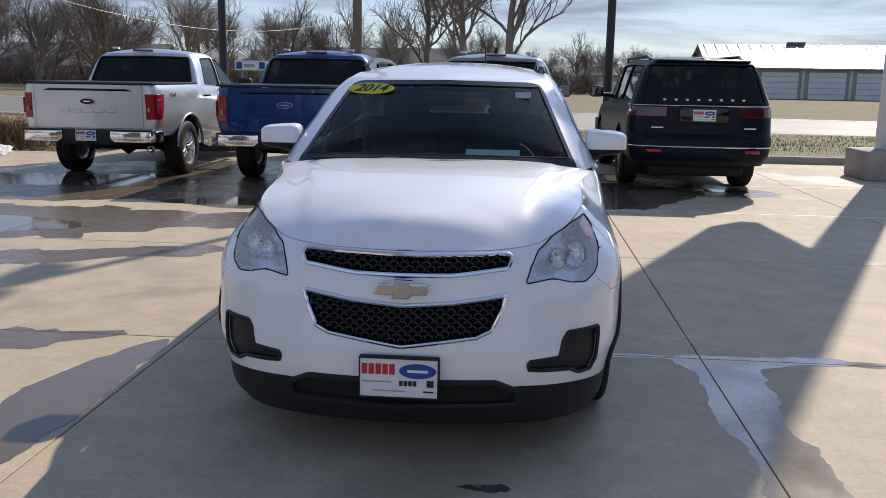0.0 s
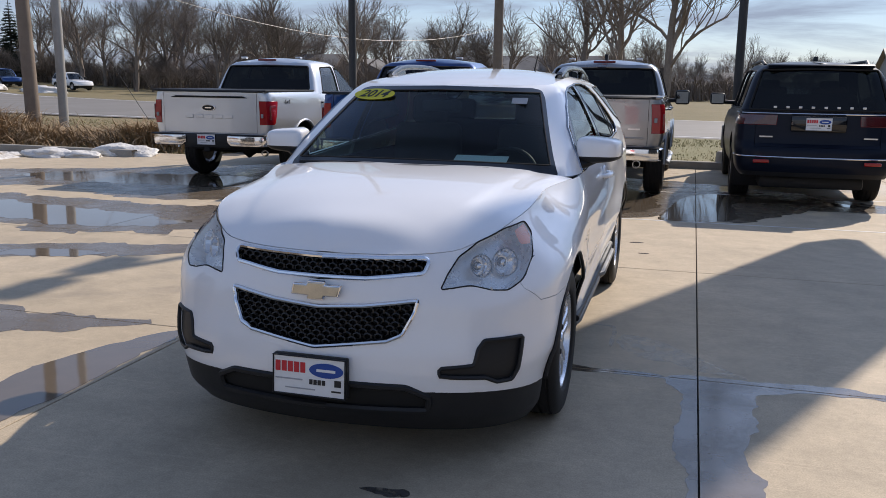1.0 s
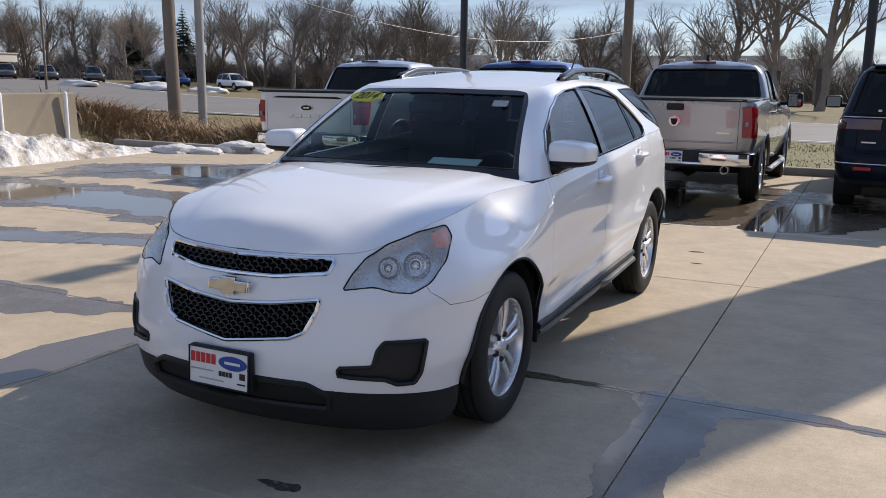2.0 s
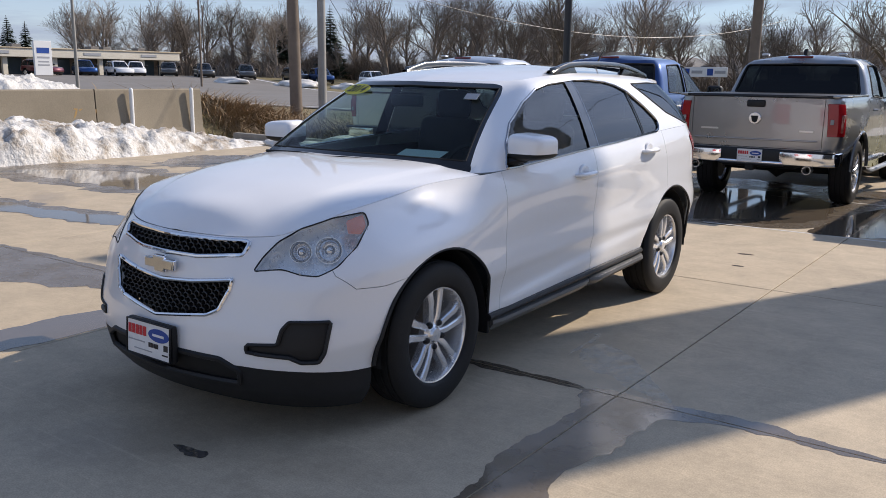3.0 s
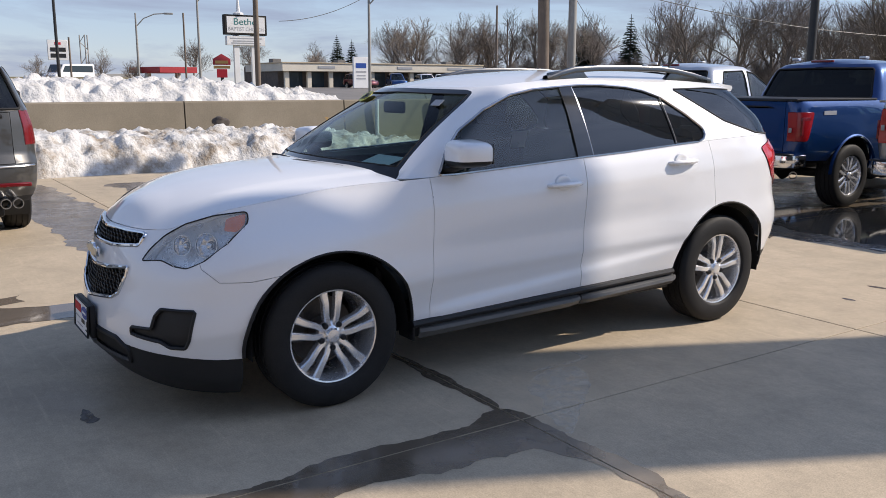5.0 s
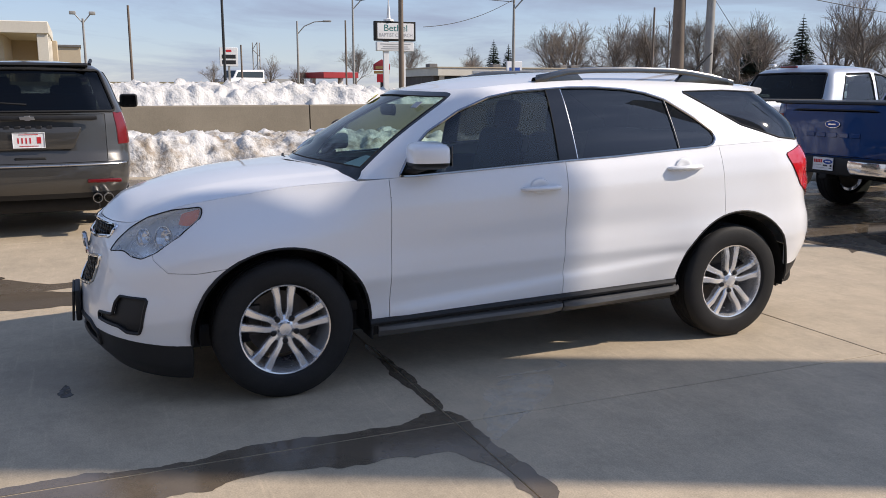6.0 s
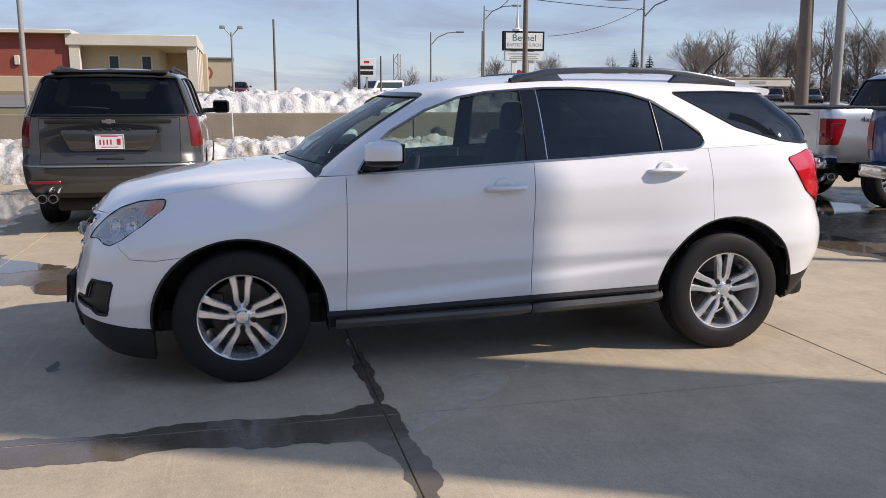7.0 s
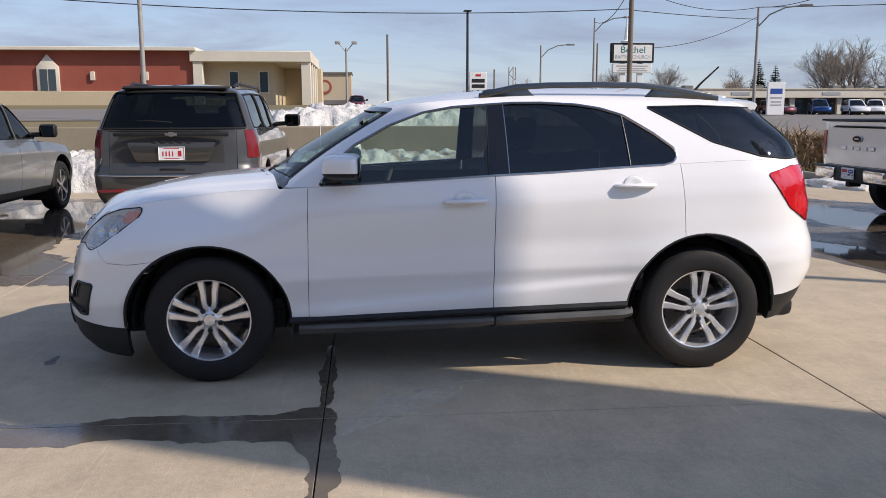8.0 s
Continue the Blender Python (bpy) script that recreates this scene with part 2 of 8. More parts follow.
# ---- mesh helpers ----
def curve(*pts):
    """A smooth monotone curve through (x, y) pairs."""
    xs = [p[0] for p in pts]
    ys = [p[1] for p in pts]
    n = len(xs)
    d = [(ys[i + 1] - ys[i]) / (xs[i + 1] - xs[i]) for i in range(n - 1)]
    m = [d[0]] + [0 if d[i - 1] * d[i] <= 0 else 2 * d[i - 1] * d[i] / (d[i - 1] + d[i]) for i in range(1, n - 1)] + [d[-1]]

    def f(x):
        if x <= xs[0]:
            return ys[0]
        if x >= xs[-1]:
            return ys[-1]
        i = max(k for k in range(n - 1) if xs[k] <= x)
        h = xs[i + 1] - xs[i]
        t = (x - xs[i]) / h
        return (ys[i] * (1 + 2 * t) * (1 - t) ** 2 + m[i] * h * t * (1 - t) ** 2
                + ys[i + 1] * t * t * (3 - 2 * t) + m[i + 1] * h * t * t * (t - 1))
    return f


def flat(v):
    return lambda x: v


def mesh_of(bm, name, mats, smooth=True, sharp=40):
    bm.normal_update()
    for f in bm.faces:
        f.smooth = smooth
    if smooth:
        for e in bm.edges:
            if len(e.link_faces) == 2 and e.calc_face_angle(0) > radians(sharp):
                e.smooth = False
    me = bpy.data.meshes.new(name)
    bm.to_mesh(me)
    bm.free()
    for m in (mats if isinstance(mats, (list, tuple)) else [mats]):
        me.materials.append(m)
    return me


def part(name, bm, material, parent=None, label="", smooth=True, sharp=40):
    ob = new(name, mesh_of(bm, name, material, smooth, sharp))
    if parent is not None:
        ob.parent = parent
    if label:
        ob["label"] = label
    return ob


def thing(name, label, category, group="", m=None, kind=""):
    ob = new(name)
    ob.empty_display_size = 0.2
    tagged(ob, label, category, group, kind)
    if m is not None:
        ob.matrix_basis = m
    return ob


def xf(bm, m):
    bmesh.ops.transform(bm, matrix=m, verts=bm.verts)
    if m.to_3x3().determinant() < 0:
        bmesh.ops.reverse_faces(bm, faces=bm.faces)
    return bm


def box(c, s, bev=0.0, seg=2, bm=None):
    bm = bm or bmesh.new()
    r = bmesh.ops.create_cube(bm, size=1, matrix=Matrix.Translation(c) @ Matrix.Diagonal((*s, 1)))
    if bev:
        es = list({e for v in r["verts"] for e in v.link_edges})
        bmesh.ops.bevel(bm, geom=es, offset=bev, segments=seg, affect="EDGES", profile=0.5)
    return bm


def prism(poly, axis, a, b, bev=0.0, bm=None, seg=2):
    """A polygon of (u, v) extruded along axis from a to b. x: (y, z); y: (x, z); z: (x, y)."""
    bm = bm or bmesh.new()

    def p3(u, v, w):
        return {"x": (w, u, v), "y": (u, w, v), "z": (u, v, w)}[axis]
    va = [bm.verts.new(p3(u, v, a)) for u, v in poly]
    vb = [bm.verts.new(p3(u, v, b)) for u, v in poly]
    n = len(poly)
    fs = [bm.faces.new(va), bm.faces.new(vb[::-1])]
    for i in range(n):
        j = (i + 1) % n
        fs.append(bm.faces.new((va[i], vb[i], vb[j], va[j])))
    bmesh.ops.recalc_face_normals(bm, faces=fs)
    if bev:
        es = list({e for f in fs for e in f.edges})
        bmesh.ops.bevel(bm, geom=es, offset=bev, segments=seg, affect="EDGES", profile=0.5)
    return bm


def tube(pts, radii, n=8, bm=None, cap=True, squash=1.0):
    bm = bm or bmesh.new()
    pts = [Vector(p) for p in pts]
    if not isinstance(radii, (list, tuple)):
        radii = [radii] * len(pts)
    rings = []
    up = Vector((0, 0, 1))
    closed = len(pts) > 3 and (pts[0] - pts[-1]).length < 1e-6
    b = None
    for i, p in enumerate(pts):
        if closed and i in (0, len(pts) - 1):
            d = (pts[1] - pts[-2]).normalized()
        else:
            d = (pts[min(i + 1, len(pts) - 1)] - pts[max(i - 1, 0)]).normalized()
        # the frame is carried along, so that it never flips
        a = d.cross(b) if b is not None else d.cross(up if abs(d.z) < 0.95 else Vector((0, 1, 0)))
        if a.length < 0.2:
            a = d.orthogonal()
        a.normalize()
        b = a.cross(d).normalized()
        rings.append([bm.verts.new(p + radii[i] * (a * math.cos(2 * math.pi * k / n) + squash * b * math.sin(2 * math.pi * k / n))) for k in range(n)])
    for r0, r1 in zip(rings, rings[1:]):
        for k in range(n):
            bm.faces.new((r0[k], r0[(k + 1) % n], r1[(k + 1) % n], r1[k]))
    if cap:
        bm.faces.new(rings[0][::-1])
        bm.faces.new(rings[-1])
    bmesh.ops.recalc_face_normals(bm, faces=bm.faces)
    return bm


def lathe(profile, n=32, axis="x", bm=None):
    """Turns (radius, along) pairs round an axis through the origin."""
    bm = bm or bmesh.new()
    rings = []
    for r, h in profile:
        ring = []
        for k in range(n):
            c, s = math.cos(2 * math.pi * k / n), math.sin(2 * math.pi * k / n)
            ring.append(bm.verts.new({"x": (h, r * c, r * s), "y": (r * c, h, r * s), "z": (r * c, r * s, h)}[axis]))
        rings.append(ring)
    fs = []
    for r0, r1 in zip(rings, rings[1:]):
        for k in range(n):
            fs.append(bm.faces.new((r0[k], r0[(k + 1) % n], r1[(k + 1) % n], r1[k])))
    bmesh.ops.recalc_face_normals(bm, faces=fs)
    return bm


def join(*bms):
    out = bmesh.new()
    for b in bms:
        me = bpy.data.meshes.new("tmp")
        b.to_mesh(me)
        out.from_mesh(me)
        bpy.data.meshes.remove(me)
        b.free()
    return out


def sheet(rows):
    """Quads over rows of points."""
    bm = bmesh.new()
    vs = [[bm.verts.new(p) for p in r] for r in rows]
    for a, b in zip(vs, vs[1:]):
        for i in range(len(a) - 1):
            bm.faces.new((a[i], a[i + 1], b[i + 1], b[i]))
    return bm


def inside(poly, u, v):
    hit = False
    n = len(poly)
    for i in range(n):
        (x0, y0), (x1, y1) = poly[i], poly[i - 1]
        if (y0 > v) != (y1 > v) and u < (x1 - x0) * (v - y0) / (y1 - y0) + x0:
            hit = not hit
    return hit


def rounded(poly, r=0.02, n=4):
    """The polygon with its corners rounded."""
    out = []
    m = len(poly)
    for i in range(m):
        p0, p, p1 = Vector(poly[i - 1]), Vector(poly[i]), Vector(poly[(i + 1) % m])
        a, b = p0 - p, p1 - p
        q = min(r, a.length * 0.45, b.length * 0.45)
        s, e = p + a.normalized() * q, p + b.normalized() * q
        for k in range(n + 1):
            t = k / n
            w = s * (1 - t) ** 2 + p * 2 * t * (1 - t) + e * t * t
            out.append((w.x, w.y))
    return out


SIDE = (Vector((0, 1, 0)), Vector((0, 0, 1)), Vector((1, 0, 0)))
FRONT = (Vector((1, 0, 0)), Vector((0, 0, 1)), Vector((0, -1, 0)))
TOP = (Vector((1, 0, 0)), Vector((0, 1, 0)), Vector((0, 0, 1)))
CORNER = (Vector((0.8, 0.6, 0)), Vector((0, 0, 1)), Vector((0.6, -0.8, 0)))


def carve(bm, poly, view, keep=None, facing=0.02):
    """Cuts the outline poly, seen along view, out of bm and returns it as a bmesh of its own."""
    eu, ev, en = view
    bm.normal_update()
    for i in range(len(poly)):
        p, q = poly[i - 1], poly[i]
        lo = (min(p[0], q[0]) - 1e-4, min(p[1], q[1]) - 1e-4)
        hi = (max(p[0], q[0]) + 1e-4, max(p[1], q[1]) + 1e-4)
        d = Vector((q[0] - p[0], q[1] - p[1]))
        if d.length < 1e-6:
            continue
        no = eu * d.y - ev * d.x
        faces = []
        for f in bm.faces:
            if f.normal.dot(en) < facing:
                continue
            us = [v.co.dot(eu) for v in f.verts]
            ws = [v.co.dot(ev) for v in f.verts]
            if max(us) < lo[0] or min(us) > hi[0] or max(ws) < lo[1] or min(ws) > hi[1]:
                continue
            if keep and not keep(f.calc_center_median()):
                continue
            faces.append(f)
        if not faces:
            continue
        geom = set(faces)
        for f in faces:
            geom.update(f.edges)
            geom.update(f.verts)
        bmesh.ops.bisect_plane(bm, geom=list(geom), dist=1e-5, plane_co=eu * p[0] + ev * p[1], plane_no=no.normalized())
    bm.normal_update()
    take = []
    for f in bm.faces:
        if f.normal.dot(en) < facing:
            continue
        c = f.calc_center_median()
        if keep and not keep(c):
            continue
        if inside(poly, c.dot(eu), c.dot(ev)):
            take.append(f)
    out = bmesh.new()
    vm = {}
    for f in take:
        vs = []
        for v in f.verts:
            if v not in vm:
                vm[v] = out.verts.new(v.co)
            vs.append(vm[v])
        out.faces.new(vs)
    bmesh.ops.delete(bm, geom=take, context="FACES")
    out.normal_update()
    return out


def mirrored(bm):
    b = bm.copy()
    return xf(b, Matrix.Diagonal((-1, 1, 1, 1)))


def whole(bm):
    """The half and its mirror image, welded on the middle plane."""
    out = join(bm, mirrored(bm))
    bmesh.ops.remove_doubles(out, verts=[v for v in out.verts if abs(v.co.x) < 1e-4], dist=2e-4)
    return out


def fair_normal(v):
    """The vertex normal, weighed by area, so that slivers don't count."""
    s = Vector()
    for f in v.link_faces:
        s += f.normal * f.calc_area()
    return s.normalized() if s.length > 1e-12 else v.normal.copy()


def wide_normal(v):
    """The mean normal over the faces round v and round its neighbours, steady where slivers meet the edge."""
    s = Vector()
    for f in {g for f in v.link_faces for w in f.verts for g in w.link_faces}:
        s += f.normal * f.calc_area()
    return s.normalized() if s.length > 1e-12 else fair_normal(v)


def hem(bm, gap=0.002, depth=0.018):
    """Draws the open edges back by gap and turns them inwards, as a panel's edge."""
    bmesh.ops.remove_doubles(bm, verts=[v for v in bm.verts if v.is_boundary], dist=0.003)
    bmesh.ops.dissolve_degenerate(bm, dist=1e-5, edges=bm.edges)
    bm.normal_update()
    edges = [e for e in bm.edges if e.is_boundary and not all(abs(v.co.x) < 1e-4 for v in e.verts)]
    push = {}
    for e in edges:
        f = e.link_faces[0]
        d = (e.verts[1].co - e.verts[0].co)
        if d.length < 1e-7:
            continue
        inn = f.normal.cross(d).normalized()
        if inn.dot(f.calc_center_median() - e.verts[0].co) < 0:
            inn = -inn
        inn = inn * d.length
        for v in e.verts:
            push.setdefault(v, []).append(inn)
    for v, ds in push.items():
        s = Vector()
        for d in ds:
            s += d
        if s.length > 1e-6:
            mid = abs(v.co.x) < 1e-4
            v.co += s.normalized() * gap
            if mid:
                v.co.x = 0.0
    bm.normal_update()
    nor = {v: wide_normal(v) for v in push}
    r = bmesh.ops.extrude_edge_only(bm, edges=edges)
    for v in (g for g in r["geom"] if isinstance(g, bmesh.types.BMVert)):
        src = min((o for e in v.link_edges for o in [e.other_vert(v)] if o in nor), key=lambda o: (o.co - v.co).length, default=None)
        if src is not None:
            v.co = src.co - nor[src] * depth
            if abs(src.co.x) < 1e-4:
                v.co.x = 0.0
    return bm


def drop_crumbs(bm, least=0.0012):
    """Takes out loose scraps that a cut has left."""
    left = set(bm.faces)
    while left:
        todo, isle = [left.pop()], []
        while todo:
            f = todo.pop()
            isle.append(f)
            for e in f.edges:
                for g in e.link_faces:
                    if g in left:
                        left.discard(g)
                        todo.append(g)
        if sum(f.calc_area() for f in isle) < least:
            bmesh.ops.delete(bm, geom=isle, context="FACES")
    return bm


def offset(bm, d):
    bm.normal_update()
    mv = [(v, fair_normal(v)) for v in bm.verts]
    for v, n in mv:
        v.co += n * d
    return bm


def rim_strip(bm, r, n=6):
    """Tubes that follow the open edge of bm."""
    b2 = bm.copy()
    bmesh.ops.remove_doubles(b2, verts=b2.verts, dist=0.0012)
    edges = [e for e in b2.edges if e.is_boundary]
    nb = {}
    for e in edges:
        a, b = e.verts
        nb.setdefault(a, []).append(b)
        nb.setdefault(b, []).append(a)
    out = bmesh.new()
    seen = set()
    for s in nb:
        if s in seen:
            continue
        loop = [s]
        seen.add(s)
        while True:
            here = loop[-1]
            nx = [o for o in nb[here] if o not in seen]
            if not nx:
                break
            if len(nx) > 1 and len(loop) > 1:
                d = (here.co - loop[-2].co).normalized()
                nx.sort(key=lambda o: -d.dot((o.co - here.co).normalized()))
            loop.append(nx[0])
            seen.add(nx[0])
        pts = []
        for v in loop:
            if not pts or (v.co - pts[-1]).length > 0.007:
                pts.append(v.co.copy())
        for _ in range(2):
            m = len(pts)
            pts = [q for i, q in enumerate(pts) if m < 8 or (q - pts[i - 1]).normalized().dot((pts[(i + 1) % m] - q).normalized()) > -0.25]
        if len(pts) > 5:
            tube(pts + [pts[0]], r, n, out, cap=False)
    b2.free()
    return out


# ---- vehicle shells ----
def plan_half(w, yf, yr, front, rear, counts):
    """Half of a level outline, from the front's middle round the side to the rear's middle. front, rear: depth, power, bow."""
    def quarter(y0, sgn, d, n, bow, count):
        pts = []
        for k in range(161):
            t = math.pi / 2 * k / 160
            x = w * math.sin(t) ** (2 / n)
            pts.append((x, y0 + sgn * (bow * (x / w) ** 1.6 + d * (1 - max(0.0, math.cos(t)) ** (2 / n)))))
        ln = [0]
        for a, b in zip(pts, pts[1:]):
            ln.append(ln[-1] + math.hypot(b[0] - a[0], b[1] - a[1]))
        out = []
        for i in range(count + 1):
            s = ln[-1] * i / count
            k = max(j for j in range(161) if ln[j] <= s + 1e-9)
            k = min(k, 159)
            u = (s - ln[k]) / max(1e-9, ln[k + 1] - ln[k])
            out.append((pts[k][0] + u * (pts[k + 1][0] - pts[k][0]), pts[k][1] + u * (pts[k + 1][1] - pts[k][1])))
        return out
    f = quarter(yf, 1, *front, counts[0])
    r = quarter(yr, -1, *rear, counts[2])[::-1]
    side = [(w, f[-1][1] + (r[0][1] - f[-1][1]) * i / counts[1]) for i in range(1, counts[1])]
    return f + side + r


def band(levels, w, yf, yr, front, rear, zlo, zhi, counts=(22, 44, 18), flares=()):
    """Rows of a wrap round the car between the heights zlo(y) and zhi(y). w, yf, yr, front, rear are functions of the level."""
    rows = []
    for v in levels:
        row = []
        for x, y in plan_half(w(v), yf(v), yr(v), front(v), rear(v), counts):
            z = zlo(y) + (zhi(y) - zlo(y)) * v
            for yc, zc, amp, sy, sz in flares:
                k = amp * math.exp(-((y - yc) / sy) ** 2 - ((z - zc) / sz) ** 2)
                x += k * min(1.0, x / 0.7) ** 3
            row.append(Vector((x, y, z)))
        rows.append(row)
    return rows


def lid(row, y_end, height, steps=12, power=2.2):
    """A crowned top from an edge row to the middle plane, up to y_end(x) at its rear."""
    ln = [0.0]
    for a, b in zip(row, row[1:]):
        ln.append(ln[-1] + (b - a).length)
    rows = []
    for p, s in zip(row, ln):
        yc = row[0].y + (y_end - row[0].y) * s / ln[-1]
        r = []
        for k in range(steps + 1):
            t = k / steps
            x, y = p.x * (1 - t), p.y + (yc - p.y) * t
            z = p.z + (height(y) - p.z) * (1 - (1 - t) ** power)
            r.append(Vector((x, y, z)))
        rows.append(r)
    return rows


def outward(bm, centre):
    """Turns all faces away from centre."""
    bm.normal_update()
    fl = [f for f in bm.faces if f.normal.dot(f.calc_center_median() - Vector(centre)) < 0]
    bmesh.ops.reverse_faces(bm, faces=fl)
    bm.normal_update()
    return bm


def clean(bm):
    bmesh.ops.dissolve_degenerate(bm, dist=1e-5, edges=bm.edges)
    bmesh.ops.remove_doubles(bm, verts=bm.verts, dist=1e-5)
    return bm


def ellipse(cy, cz, a, b, n=40, t0=0.0, t1=2 * math.pi):
    return [(cy + a * math.cos(t0 + (t1 - t0) * k / n), cz + b * math.sin(t0 + (t1 - t0) * k / n)) for k in range(n)]


def spokes_five_twin(r, x0, n=5):
    """Five pairs of spokes with a hub and a rim ring, facing +x."""
    bm = lathe([(r * 0.97, -0.10), (r * 0.99, -0.02), (r, x0 - 0.004), (r * 0.985, x0 + 0.004), (r * 0.955, x0 + 0.002), (r * 0.93, x0 - 0.012),
                (r * 0.90, -0.05), (r * 0.86, -0.11)], 60)
    for k in range(n):
        a0 = math.pi / 2 + 2 * math.pi * k / n
        for s in (-1, 1):
            inner = a0 + s * 0.36
            outer = a0 + s * 0.20
            pts = [(r * 0.16, inner, x0 - 0.022), (r * 0.42, (inner + outer) / 2 + s * 0.01, x0 - 0.012), (r * 0.70, outer, x0 - 0.006), (r * 0.945, outer - s * 0.005, x0 - 0.010)]
            wd = [0.0165, 0.0155, 0.0175, 0.0220]
            prev = None
            for (rr, a, x), w in zip(pts, wd):
                c = Vector((x, rr * math.cos(a), rr * math.sin(a)))
                t = Vector((0, -math.sin(a0 + s * 0.15), math.cos(a0 + s * 0.15)))
                ring = [bm.verts.new(c + t * w + Vector((-0.008, 0, 0))), bm.verts.new(c + t * w * 0.65), bm.verts.new(c - t * w * 0.65), bm.verts.new(c - t * w + Vector((-0.008, 0, 0))),
                        bm.verts.new(c - t * w * 0.9 + Vector((-0.045, 0, 0))), bm.verts.new(c + t * w * 0.9 + Vector((-0.045, 0, 0)))]
                if prev:
                    for i in range(6):
                        bm.faces.new((prev[i], prev[(i + 1) % 6], ring[(i + 1) % 6], ring[i]))
                prev = ring
    lathe([(0.0005, x0 - 0.002), (r * 0.13, x0 - 0.004), (r * 0.165, x0 - 0.016), (r * 0.30, x0 - 0.03), (r * 0.31, x0 - 0.06)], 40, "x", bm)
    bmesh.ops.recalc_face_normals(bm, faces=bm.faces)
    return bm


def spokes_six(r, x0, n=6, wd=0.05):
    bm = lathe([(r * 0.97, -0.10), (r, x0 - 0.004), (r * 0.985, x0 + 0.004), (r * 0.94, x0), (r * 0.92, -0.02), (r * 0.86, -0.11)], 48)
    for k in range(n):
        a = math.pi / 2 + 2 * math.pi * k / n
        c, t = Vector((0, math.cos(a), math.sin(a))), Vector((0, -math.sin(a), math.cos(a)))
        pl = [(0.12, wd * 0.5), (0.5, wd * 0.42), (0.95, wd * 0.75)]
        prev = None
        for q, w in pl:
            o = c * r * q + Vector((x0 - 0.012, 0, 0))
            ring = [bm.verts.new(o + t * w), bm.verts.new(o - t * w), bm.verts.new(o - t * w * 0.9 - Vector((0.04, 0, 0))), bm.verts.new(o + t * w * 0.9 - Vector((0.04, 0, 0)))]
            if prev:
                for i in range(4):
                    bm.faces.new((prev[i], prev[(i + 1) % 4], ring[(i + 1) % 4], ring[i]))
            prev = ring
    lathe([(0.0005, x0), (r * 0.16, x0 - 0.003), (r * 0.24, x0 - 0.02), (r * 0.25, x0 - 0.06)], 32, "x", bm)
    bmesh.ops.recalc_face_normals(bm, faces=bm.faces)
    return bm


def tyre_bm(r, rim, w, blocks=0, n=64):
    h = w / 2
    prof = [(rim * 0.98, h * 0.80), (rim * 1.01, h * 0.93), (rim * 1.06, h * 0.97), (rim + (r - rim) * 0.45, h), (rim + (r - rim) * 0.75, h * 0.95), (r * 0.965, h * 0.86), (r * 0.99, h * 0.74)]
    for i, gx in enumerate((0.62, 0.22, -0.22, -0.62)):
        prof += [(r - 0.001, h * (gx + 0.06)), (r - 0.009, h * (gx + 0.045)), (r - 0.009, h * (gx - 0.045)), (r - 0.001, h * (gx - 0.06))]
    prof += [(r * 0.99, -h * 0.74), (r * 0.965, -h * 0.86), (rim + (r - rim) * 0.45, -h), (rim * 1.01, -h * 0.93), (rim * 0.98, -h * 0.80)]
    bm = lathe(prof, n)
    if blocks:
        for k in range(blocks):
            a = 2 * math.pi * k / blocks
            for s in (-1, 1):
                b = box((0, 0, 0), (0.045, 0.030, 0.012), 0.003, 1)
                xf(b, Matrix.Rotation(a, 4, "X") @ Matrix.Translation((s * h * 0.82, 0, r - 0.016)) @ Matrix.Rotation(-s * 0.5, 4, "Y"))
                me = bpy.data.meshes.new("tmp")
                b.to_mesh(me)
                b.free()
                bm.from_mesh(me)
                bpy.data.meshes.remove(me)
    return bm


def wheel(parent, x, y, r, rim, w, style, mat, nuts=5, blocks=0, side=1):
    """hub and brake disc > tyre, rim, lug nuts; side 1 faces +x."""
    m = Matrix.Translation((x, y, r)) @ (Matrix() if side > 0 else Matrix.Rotation(math.pi, 4, "Z"))
    hub = part("wheel", lathe([(0.001, -0.055), (0.07, -0.055), (0.075, -0.065), (rim * 0.72, -0.066), (rim * 0.72, -0.088), (0.001, -0.088)], 40), M_IRON, parent)
    hub.matrix_basis = m
    part("tyre", tyre_bm(r, rim, w, blocks), M_RUBBER, hub, "black rubber tyre", sharp=50)
    face = w / 2 - 0.022
    part("rim", style(rim * 1.0, face), mat, hub, "", sharp=30)
    for k in range(nuts):
        a = math.pi / 2 + math.pi / nuts + 2 * math.pi * k / nuts
        b = lathe([(0.0005, 0.013), (0.011, 0.012), (0.015, 0.007), (0.016, -0.012)], 10)
        xf(b, Matrix.Translation((face - 0.020, 0.062 * math.cos(a), 0.062 * math.sin(a))))
        part("lug_nut", b, M_CLAD, hub)
    part("brake_caliper", box((-0.07, -0.13, 0.03), (0.06, 0.07, 0.16), 0.015), M_IRON, hub)
    return hub


def liner(parent, x0, x1, cy, cz, r, low=28):
    """The dark inside of a wheel arch."""
    bm = bmesh.new()
    n = 20
    a0, a1 = math.radians(-low), math.radians(180 + low)
    v0, v1 = [], []
    for k in range(n + 1):
        a = a0 + (a1 - a0) * k / n
        v0.append(bm.verts.new((x0, cy + r * math.cos(a), cz + r * math.sin(a))))
        v1.append(bm.verts.new((x1, cy + r * math.cos(a), cz + r * math.sin(a))))
    for k in range(n):
        bm.faces.new((v0[k], v0[k + 1], v1[k + 1], v1[k]))
    bm.faces.new(v0)
    return part("wheel_liner", bm, M_CLAD, parent)


